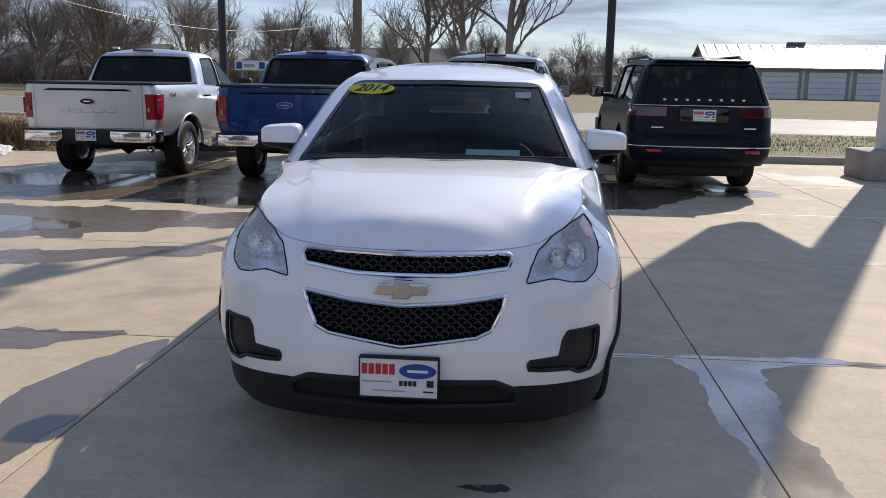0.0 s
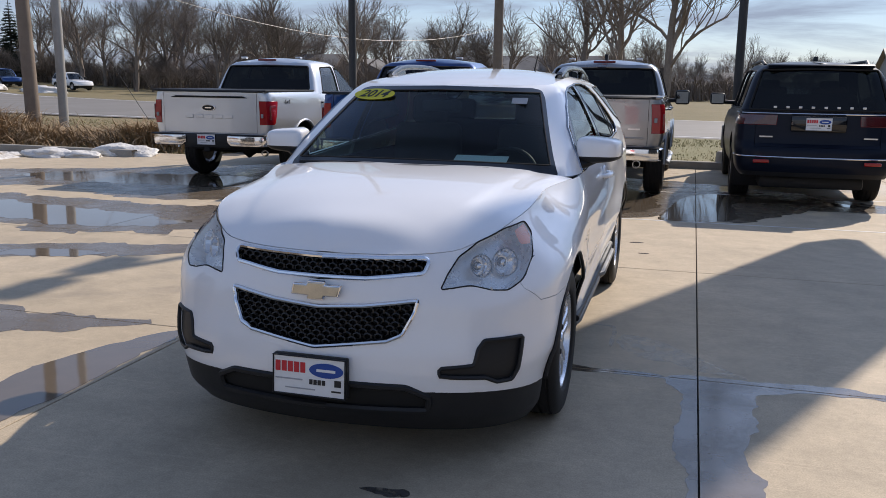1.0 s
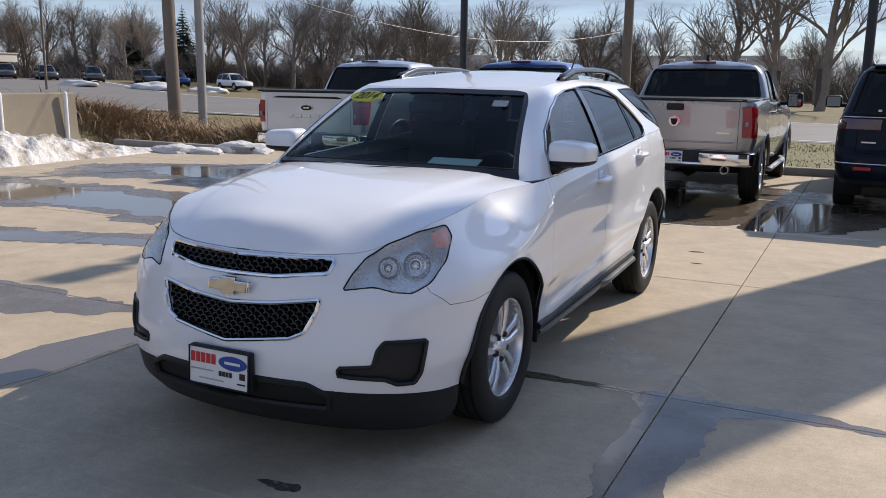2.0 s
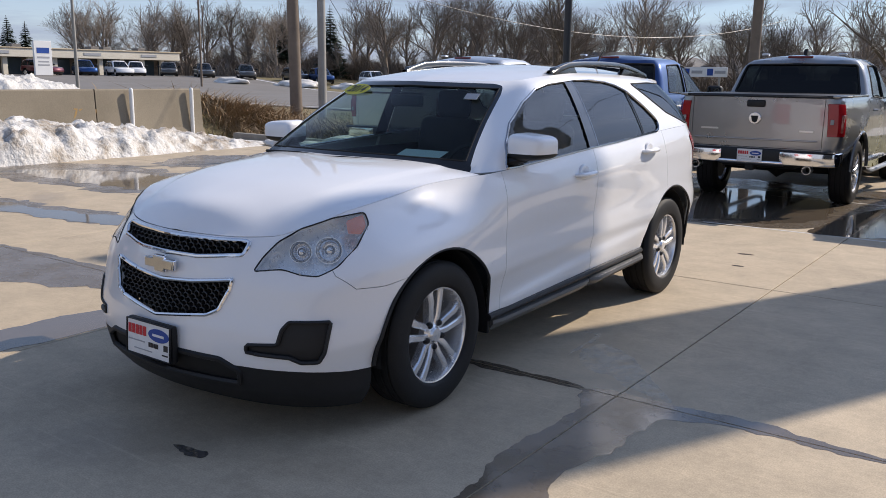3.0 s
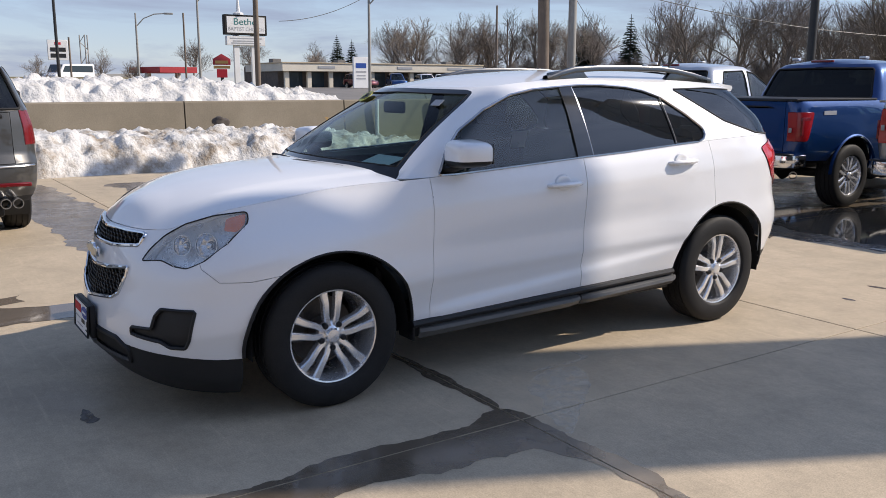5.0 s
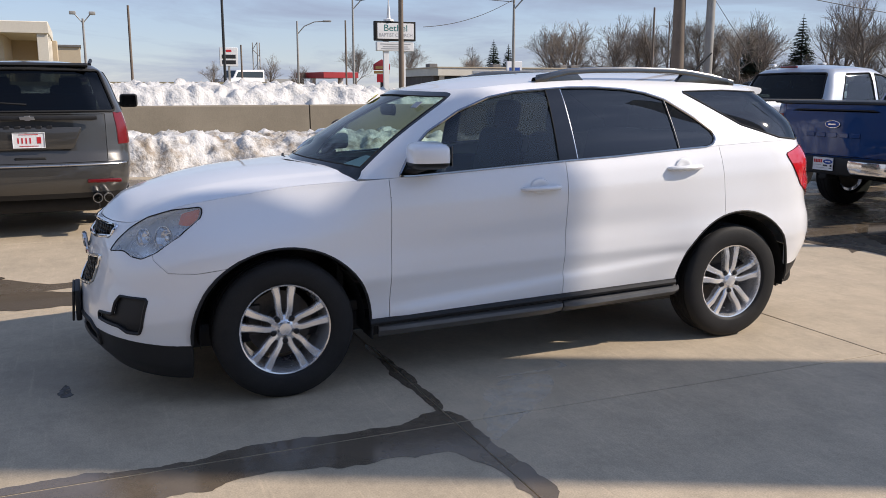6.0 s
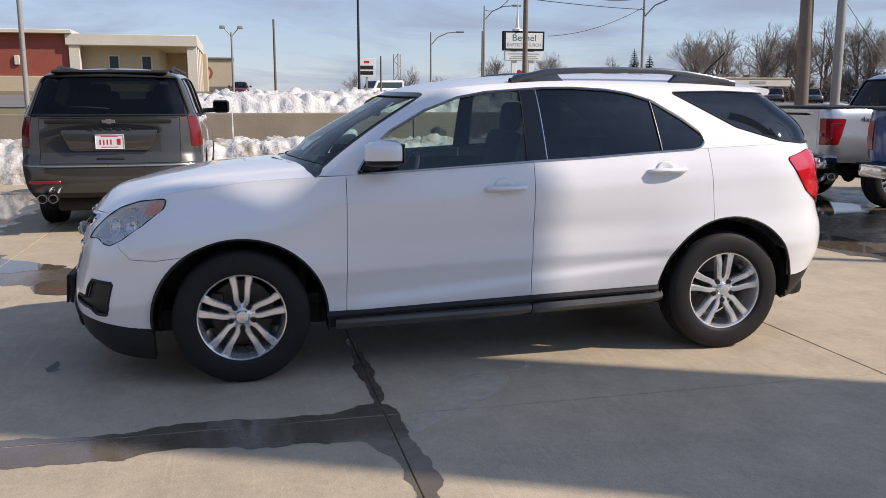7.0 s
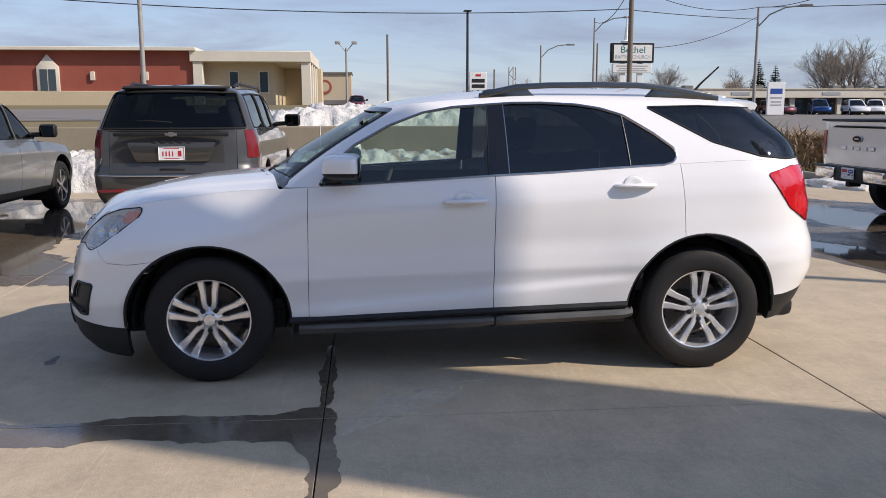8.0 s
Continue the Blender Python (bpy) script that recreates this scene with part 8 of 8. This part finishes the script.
def place_tree(kind, x, y, s, rot, trunk):
    t = thing("tree", "leafless winter tree with a fine branching crown", "tree", "bare trees along the road", pose(x, y, max(0, land(x, y)) - 0.1, 0, 0, rot))
    c = new("crown", TREES[kind])
    c.parent = t
    c.scale = (s, s, s)
    b = new("trunk", trunk)
    b.parent = t
    b.scale = (s, s, s)
    return t


TRUNK = trunk_mesh(5, 2.4, 0.22)
rng = random.Random(77)
spots = []
# along the far side of the road, thicker to the left of the pickups
for k in range(15):
    a = k / 14
    spots.append((rng.randrange(4), -62 + 60 * a + rng.uniform(-1.2, 1.2), 80 - 8 * a + rng.uniform(-4, 5), rng.uniform(0.78, 1.0)))
for k in range(8):
    a = k / 7
    spots.append((rng.choice((0, 2, 3, 3)), -74 + 80 * a + rng.uniform(-2, 2), 98 + rng.uniform(-5, 8), rng.uniform(0.85, 1.12)))
for x, y, s in ((-88, 66, 1.15), (-92, 72, 1.2), (-82, 70, 1.1), (-97, 66, 1.1), (-78, 74, 1.0), (-100, 58, 1.0), (-96, 80, 1.2), (-86, 82, 1.15), (-74, 68, 0.9), (-104, 48, 0.7), (-108, 40, 0.75), (-110, 33, 0.7)):
    spots.append((rng.randrange(4), x, y, s))
for x, y, s in ((14, 128, 0.75), (20, 130, 0.7), (6, 126, 0.9), (27, 128, 0.72), (35, 125, 0.95), (10, 122, 0.7), (0, 118, 0.9), (-95, 12, 0.5), (-104, 20, 0.55), (44, 132, 0.7), (-93, 57, 1.2), (-91, 61.5, 1.25), (-97, 60, 1.2), (-88, 63, 1.15), (-102, 23.8, 0.45), (-95, 43.6, 0.5), (-100, 38, 0.42), (-84, 78, 1.15), (-78, 86, 1.2), (-72, 82, 1.1), (-66, 78, 1.05), (-60, 88, 1.1), (-90, 86, 1.2), (-100, 74, 1.2)):
    spots.append((rng.randrange(4), x, y, s))
for k in range(6):
    spots.append((rng.randrange(4), -60 + 38 * k / 5 + rng.uniform(-1.5, 1.5), 70 + rng.uniform(-4, 4), rng.uniform(0.85, 1.08)))
for k in range(5):
    spots.append((rng.randrange(4), -78 + 90 * k / 4 + rng.uniform(-2, 2), 112 + rng.uniform(-5, 10), rng.uniform(0.9, 1.15)))
# the row is lower east of the tall left-hand stand, and low scrub trees fill its foot
low = curve((-60, 0.72), (-43, 0.74), (-36, 0.92), (-30, 0.95), (-24.5, 0.92), (-20, 0.78), (-8, 0.70), (-2, 0.58), (3, 0.55), (30, 0.8))
spots = [(kind, x, y, s * low(math.degrees(math.atan2(x - 1.9, y + 5.2)))) for kind, x, y, s in spots]
for k in range(84):
    a = k / 83
    spots.append((rng.randrange(4), -92 + 118 * a + rng.uniform(-1.5, 1.5), 72 + 22 * a + rng.uniform(-6, 9), rng.uniform(0.26, 0.44)))
for kind, x, y, s in spots:
    place_tree(kind, x, y, s, rng.uniform(0, 360), TRUNK)
place_tree(0, -3.4, 56.0, 1.08, 40, TRUNK)
place_tree(1, -0.6, 54.0, 1.12, 160, TRUNK)
place_tree(2, -6.3, 57.0, 1.02, 250, TRUNK)


def conifer(x, y, h, seed):
    rng = random.Random(seed)
    t = thing("conifer", "dark green spruce tree", "tree", "conifers", pose(x, y, max(0, land(x, y))))
    part("trunk", tube([(0, 0, -0.3), (0, 0, h)], [0.18, 0.03], 8), M_BARK, t)
    verts, faces = [], []
    n = 26
    for i in range(n):
        z = h * (0.10 + 0.88 * i / n)
        R = (h * 0.24) * (1 - i / n) ** 0.85 + 0.12
        for k in range(24):
            a = rng.uniform(0, 6.283)
            r1 = R * rng.uniform(0.7, 1.1)
            d = Vector((math.cos(a), math.sin(a), rng.uniform(-0.35, 0.05)))
            s = Vector((-math.sin(a), math.cos(a), 0))
            for q in range(5):
                p0 = Vector((0, 0, z)) + d * r1 * (0.2 + 0.16 * q)
                for sg in (-1, 1):
                    b0 = len(verts)
                    l = r1 * 0.36
                    e = p0 + (d * 0.7 + s * sg + Vector((0, 0, rng.uniform(-0.5, 0.2)))).normalized() * l
                    verts += [tuple(p0 - d * 0.05), tuple(p0 + d * 0.16 * r1), tuple(e)]
                    faces.append((b0, b0 + 1, b0 + 2))
    me = bpy.data.meshes.new("foliage")
    me.from_pydata(verts, [], faces)
    me.materials.append(M_PINE)
    f = new("foliage", me)
    f.parent = t
    return t


conifer(-72, 75, 9.0, 1)
conifer(-79, 74, 8.2, 2)
conifer(-98.5, 48.5, 6.8, 3)
conifer(-99.5, 51.2, 6.3, 4)


def scrub(name, label, area, count, h0, h1, seed, mat, spread=0.5, lean=0.4):
    """Blades and stalks strewn over an area; area(rng) gives a place."""
    rng = random.Random(seed)
    verts, faces = [], []
    for _ in range(count):
        x, y = area(rng)
        z = land(x, y)
        if y > 11.6 and x > -9:
            z = 0.06
        h = rng.uniform(h0, h1)
        a = rng.uniform(0, 6.283)
        w = rng.uniform(0.006, 0.014) * (1 + h)
        d = Vector((math.cos(a), math.sin(a), 0))
        s = Vector((-math.sin(a), math.cos(a), 0)) * w
        p = Vector((x, y, z - 0.02))
        m = p + Vector((0, 0, h * 0.6)) + d * h * lean * rng.uniform(0.1, 0.6)
        e = p + Vector((0, 0, h * rng.uniform(0.75, 1.0))) + d * h * lean * rng.uniform(0.6, 1.8)
        b = len(verts)
        verts += [tuple(p - s), tuple(p + s), tuple(m + s * 0.8), tuple(m - s * 0.8), tuple(e)]
        faces += [(b, b + 1, b + 2, b + 3), (b + 3, b + 2, b + 4)]
    me = bpy.data.meshes.new(name)
    me.from_pydata(verts, [], faces)
    me.materials.append(mat)
    return tagged(new(name, me), label, "grass", kind="stuff")


def clump_area(cx, cy, sx, sy):
    return lambda r: (r.gauss(cx, sx), r.gauss(cy, sy))


for i, (cx, cy, sx, sy, n, h0, h1) in enumerate(((-16.2, 12.4, 0.9, 0.7, 2600, 0.3, 1.0), (-14.6, 11.6, 0.8, 0.5, 1800, 0.2, 0.75), (-11.0, 12.2, 0.5, 0.5, 1500, 0.3, 0.95), (-13.0, 12.8, 0.9, 0.6, 1500, 0.2, 0.6), (-18.5, 13.5, 1.2, 1.0, 2200, 0.25, 0.8), (-9.6, 13.0, 0.7, 0.6, 900, 0.15, 0.55))):
    scrub("dry_grass_clump", "tangled clump of dry straw-coloured grass", clump_area(cx, cy, sx, sy), n, h0 * 0.8, h1 * 0.85, 40 + i, M_BLADE, lean=1.1)
M_TURFBLADE = surface("turf_blades", (0.23, 0.22, 0.09), (0.33, 0.27, 0.13), 0.9, 0.9, 9, 0.0, dirt=0.9)
scrub("rough_grass", "rough dry grass beside the lot", lambda r: (r.uniform(-22, -8.5), r.uniform(10.0, 22.0)), 9000, 0.03, 0.13, 60, M_TURFBLADE, lean=0.8)
scrub("turf", "short turf blades beside the kerb", lambda r: (r.uniform(-8.5, 16), r.uniform(11.7, 19.5)), 16000, 0.03, 0.09, 61, M_TURFBLADE, lean=0.8)
# thickets under the far trees
rngb = random.Random(5)
for k in range(64):
    x, y, s = -80 + 88 * k / 63 + rngb.uniform(-1, 1), rngb.uniform(78, 100), rngb.uniform(0.16, 0.30)
    t = thing("shrub", "leafless grey brown thicket under the far trees", "shrub", "thickets under the trees", pose(x, y, max(0, land(x, y)) - 0.3, 0, 0, rngb.uniform(0, 360)))
    c = new("crown", TREES[3])
    c.parent = t
    c.scale = (s * 1.5, s * 1.5, s)
for k in range(30):
    x, y, s = -108 + 62 * k / 29 + rngb.uniform(-1.5, 1.5), 64 + 24 * k / 29 + rngb.uniform(-3, 4), rngb.uniform(0.24, 0.42)
    t = thing("shrub", "leafless grey brown thicket under the far trees", "shrub", "thickets under the trees", pose(x, y, max(0, land(x, y)) - 0.3, 0, 0, rngb.uniform(0, 360)))
    c = new("crown", TREES[3])
    c.parent = t
    c.scale = (s * 1.4, s * 1.4, s)
scrub("brush", "grey brown brush under the far trees", lambda r: (r.uniform(-80, 8), r.uniform(78, 100)), 22000, 0.6, 3.0, 62, M_TWIG, lean=0.8)
scrub("brush", "grey brown brush under the far trees", lambda r: (r.uniform(-118, -72), r.uniform(66, 92)), 12000, 0.6, 2.8, 63, M_TWIG, lean=0.8)


# ---- wet patches ----
def blot(name, label, pts, mat, z, wob=0.05, seed=0, fine=0.06, cat="wet patch"):
    """A thin film with a ragged outline round pts."""
    P = [Vector((*p, 0)) for p in pts]
    out = []
    n = len(P)
    for i in range(n):
        a, b, c, d = P[i - 1], P[i], P[(i + 1) % n], P[(i + 2) % n]
        steps = max(2, int((c - b).length / fine))
        for k in range(steps):
            t = k / steps
            q = 0.5 * ((2 * b) + (c - a) * t + (2 * a - 5 * b + 4 * c - d) * t * t + (3 * b - a - 3 * c + d) * t ** 3)
            q += Vector((noise.noise(q * 2.2 + Vector((seed, 0, 0))), noise.noise(q * 2.2 + Vector((0, seed, 7))), 0)) * wob
            q += Vector((noise.noise(q * 9 + Vector((seed, 3, 0))), noise.noise(q * 9 + Vector((5, seed, 7))), 0)) * wob * 0.5
            q += Vector((noise.noise(q * 27 + Vector((seed, 3, 0))), noise.noise(q * 27 + Vector((5, seed, 7))), 0)) * min(wob, 0.05) * 0.25
            out.append(q)
    bm = bmesh.new()
    vs = [bm.verts.new((q.x, q.y, z * 0.35)) for q in out]
    f = bm.faces.new(vs)
    f.normal_update()
    if f.normal.z < 0:
        f.normal_flip()
    bmesh.ops.triangulate(bm, faces=bm.faces)
    bm.normal_update()
    bmesh.ops.delete(bm, geom=[f for f in bm.faces if f.normal.z < 0.5], context="FACES")
    # the film breaks at the joints
    for axis, first, step in ((0, 1.53, 3.06), (1, -0.77, 2.81)):
        lo, hi = min(v.co[axis] for v in bm.verts), max(v.co[axis] for v in bm.verts)
        k = math.ceil((lo - first) / step)
        while first + k * step < hi:
            c = first + k * step
            for off in (-0.0045, 0.0045):
                co, no = Vector(), Vector()
                co[axis], no[axis] = c + off, 1
                bmesh.ops.bisect_plane(bm, geom=list(bm.verts) + list(bm.edges) + list(bm.faces), dist=1e-6, plane_co=co, plane_no=no)
            bmesh.ops.delete(bm, geom=[f for f in bm.faces if abs(f.calc_center_median()[axis] - c) < 0.0044], context="FACES")
            k += 1
    bm.normal_update()
    for f in bm.faces:
        if f.normal.z < 0:
            f.normal_flip()
    return tagged(part(name, bm, mat, None, smooth=False), label, cat)


def ring_pts(cx, cy, a, b, n=12, rot=0.0):
    c, s = math.cos(rot), math.sin(rot)
    return [(cx + a * math.cos(k * 6.2832 / n) * c - b * math.sin(k * 6.2832 / n) * s, cy + a * math.cos(k * 6.2832 / n) * s + b * math.sin(k * 6.2832 / n) * c) for k in range(n)]


blot("damp_stain", "dark damp stain spreading along the concrete joints", [(1.44, -3.6), (1.47, -2.4), (1.43, -1.6), (1.45, -1.05), (1.38, -0.86), (1.36, -0.76), (1.55, -0.68), (2.0, -0.69), (2.5, -0.70), (3.0, -0.765), (2.5, -0.80), (2.05, -0.84), (1.86, -0.92), (1.84, -1.0), (1.80, -1.35), (1.72, -1.7), (1.79, -2.1), (1.70, -2.7), (1.72, -3.6)], M_STAIN, 0.004, 0.06, 1, 0.022)
blot("damp_stain", "narrow damp stain along a concrete joint", [(0.2, -0.79), (0.6, -0.815), (1.0, -0.812), (1.34, -0.80), (1.34, -0.755), (1.0, -0.735), (0.6, -0.728), (0.2, -0.74)], M_STAIN, 0.0042, 0.035, 2, 0.018)
# sunlight that car glass throws into the shade, painted as two pale films
blot("caustic_patch", "pale painted patch of reflected sunlight on the concrete", [(1.16, -0.45), (1.06, -0.20), (1.12, -0.02), (1.30, -0.12), (1.57, -0.40), (1.78, -0.67), (1.58, -0.64), (1.40, -0.52)], M_CAUSTIC, 0.0042, 0.05, 31, 0.03, "stain")
blot("caustic_patch", "thin pale painted streak of reflected sunlight on the concrete", [(0.82, 0.15), (0.92, 0.165), (1.01, 0.13), (1.03, -0.19), (1.02, -0.32), (1.00, -0.20), (0.985, 0.10), (0.90, 0.145)], M_CAUSTIC, 0.0044, 0.012, 32, 0.02, "stain")
blot("oil_spot", "small dark oil spot on the concrete", [(0.225, -2.50), (0.27, -2.455), (0.33, -2.46), (0.39, -2.435), (0.43, -2.46), (0.375, -2.50), (0.34, -2.525), (0.27, -2.52)], M_OIL, 0.0045, 0.05, 4, 0.008, "stain")
for x, y, a, b, s in ((1.9, 2.4, 0.03, 0.015, 3), (1.05, 2.75, 0.055, 0.022, 6), (0.95, 3.3, 0.075, 0.03, 8)):
    blot("oil_spot", "small dark spot on the concrete", ring_pts(x, y, a, b, 8, 0.1), M_DAMP, 0.0045, 0.02, s, 0.02, "stain")
# broad damp films on the far part of the lot
blot("damp_film", "broad damp film round the parked pickups", [(-9.5, 4.6), (-7.5, 5.0), (-6.0, 4.4), (-4.0, 4.6), (-2.6, 4.2), (-1.0, 4.6), (0.6, 4.9), (1.4, 5.4), (1.9, 5.0), (2.4, 5.6), (3.0, 6.2), (4.2, 6.6), (3.9, 7.3), (2.6, 8.4), (1.0, 9.2), (-1.5, 9.6), (-4.0, 9.6), (-6.5, 8.9), (-8.5, 7.4), (-10.5, 6.2)], M_DAMP, 0.0035, 0.25, 12, 0.12)
blot("damp_film", "long damp film on the concrete lot", [(-11.5, 2.2), (-8.5, 1.9), (-6.0, 2.1), (-4.6, 1.9), (-3.4, 2.6), (-2.4, 3.0), (-2.0, 3.4), (-3.0, 3.9), (-5.0, 4.0), (-8.0, 4.1), (-11.0, 3.8)], M_DAMP, 0.0036, 0.3, 13, 0.10)
blot("damp_film", "winding damp streak on the concrete lot", [(-9.5, -0.2), (-6.5, 0.2), (-4.6, 0.6), (-3.3, 1.2), (-2.2, 1.7), (-2.3, 1.95), (-3.6, 1.6), (-5.0, 1.15), (-7.0, 0.8), (-9.5, 0.6)], M_DAMP, 0.0037, 0.2, 14, 0.08)
blot("damp_film", "winding damp streak near the dark SUV", [(-10.5, -1.2), (-7.5, -0.9), (-5.0, -0.75), (-3.2, -0.70), (-2.0, -0.74), (-2.2, -0.95), (-3.0, -1.35), (-4.2, -1.6), (-6.0, -1.7), (-8.5, -2.0), (-10.5, -2.2)], M_DAMP, 0.0038, 0.16, 15, 0.08)
blot("damp_film", "damp film beside the parked dark SUV", [(-9.5, -4.4), (-6.0, -4.2), (-4.2, -4.1), (-3.0, -3.4), (-2.3, -2.4), (-2.0, -3.6), (-2.6, -5.0), (-4.0, -6.5), (-9.5, -7.5)], M_DAMP, 0.0036, 0.2, 16, 0.10)
# standing water
blot("puddle", "shallow puddle mirroring the sky", [(-10.5, 2.5), (-8.0, 2.3), (-6.0, 2.35), (-4.6, 2.3), (-3.9, 2.7), (-4.5, 3.1), (-6.5, 3.5), (-9.0, 3.5)], M_WATER, 0.0065, 0.22, 17, 0.08, "puddle")
blot("puddle", "shallow puddle under the silver pickup", [(-9.0, 6.0), (-7.4, 5.6), (-6.0, 5.7), (-4.6, 5.9), (-4.2, 6.5), (-5.0, 7.2), (-6.8, 7.0), (-8.6, 6.8)], M_WATER, 0.0065, 0.2, 18, 0.08, "puddle")
blot("puddle", "shallow puddle behind the blue pickup", [(-3.9, 4.5), (-3.2, 4.35), (-2.2, 4.4), (-1.7, 4.7), (-2.4, 5.0), (-3.4, 5.0)], M_WATER, 0.0065, 0.12, 19, 0.06, "puddle")
blot("puddle", "shallow puddle under the pewter pickup", [(-1.6, 5.4), (-0.6, 5.1), (0.6, 5.2), (1.0, 5.9), (0.9, 7.2), (0.2, 8.2), (-0.9, 8.0), (-1.9, 7.2), (-2.2, 6.2)], M_WATER, 0.0066, 0.15, 20, 0.06, "puddle")
blot("puddle", "bright puddle between two parked vehicles", [(1.15, 5.0), (1.6, 4.9), (2.0, 5.3), (2.0, 6.4), (2.3, 7.0), (3.6, 6.85), (3.8, 7.05), (2.4, 7.4), (1.7, 7.6), (1.25, 6.6)], M_WATER, 0.0064, 0.07, 22, 0.05, "puddle")
blot("puddle", "shallow puddle near the barrier", [(-8.0, 0.1), (-5.6, 0.35), (-4.2, 0.75), (-3.6, 1.1), (-4.6, 1.0), (-6.4, 0.7), (-8.0, 0.5)], M_WATER, 0.0066, 0.12, 23, 0.06, "puddle")
blot("puddle", "shallow puddle beside the dark SUV", [(-5.0, -4.2), (-3.6, -3.9), (-2.8, -3.0), (-2.6, -4.0), (-3.4, -5.0), (-6.0, -5.6), (-9.0, -6.0), (-9.0, -4.6)], M_WATER, 0.0066, 0.12, 24, 0.06, "puddle")
blot("puddle", "shallow puddle along a concrete joint", [(-1.60, -0.86), (-1.57, -1.5), (-1.59, -2.3), (-1.66, -3.0), (-2.2, -3.0), (-2.05, -2.3), (-1.98, -1.6), (-1.80, -1.05)], M_WATER, 0.0064, 0.05, 25, 0.04, "puddle")

# pale strips in the far joints, the sky's glare put into their colour
for y in (4.85, 7.66):
    tagged(part("joint_glare_strip", box((6.0, y, -0.008), (12.0, 0.045, 0.02)), M_JOINTGLARE, None, smooth=False), "pale strip painted for the sky's glare in a concrete joint", "joint", kind="structure")


# ---- concrete slabs of the lot ----
def slab_mesh(w, d):
    bm = box((0, 0, -0.06), (w, d, 0.12), 0.003, 1)
    return mesh_of(bm, "slab", M_CONCRETE, False)


SW, SD = 3.06, 2.81
SLAB = slab_mesh(SW - 0.009, SD - 0.009)
for i in range(-5, 8):
    for j in range(-7, 5):
        cx, cy = i * SW, -0.77 + SD * (j + 0.5)
        if cy > 10.4 and i < -3:
            continue
        if cy > 9.0 and i < -3:
            continue
        if cy + SD / 2 > 11.5:
            continue
        o = new("slab", SLAB)
        o.parent = lot
        o.location = (cx, cy, 0)
strip = slab_mesh(SW - 0.009, 11.5 - 10.47 - 0.014)
for i in range(-2, 8):
    o = new("slab", strip)
    o.parent = lot
    o.location = (i * SW, (11.5 + 10.47) / 2, 0)
short = slab_mesh(SW - 0.009, 9.5 - 7.66 - 0.014)
for i in (-5, -4):
    o = new("slab", short)
    o.parent = lot
    o.location = (i * SW, (9.5 + 7.66) / 2, 0)
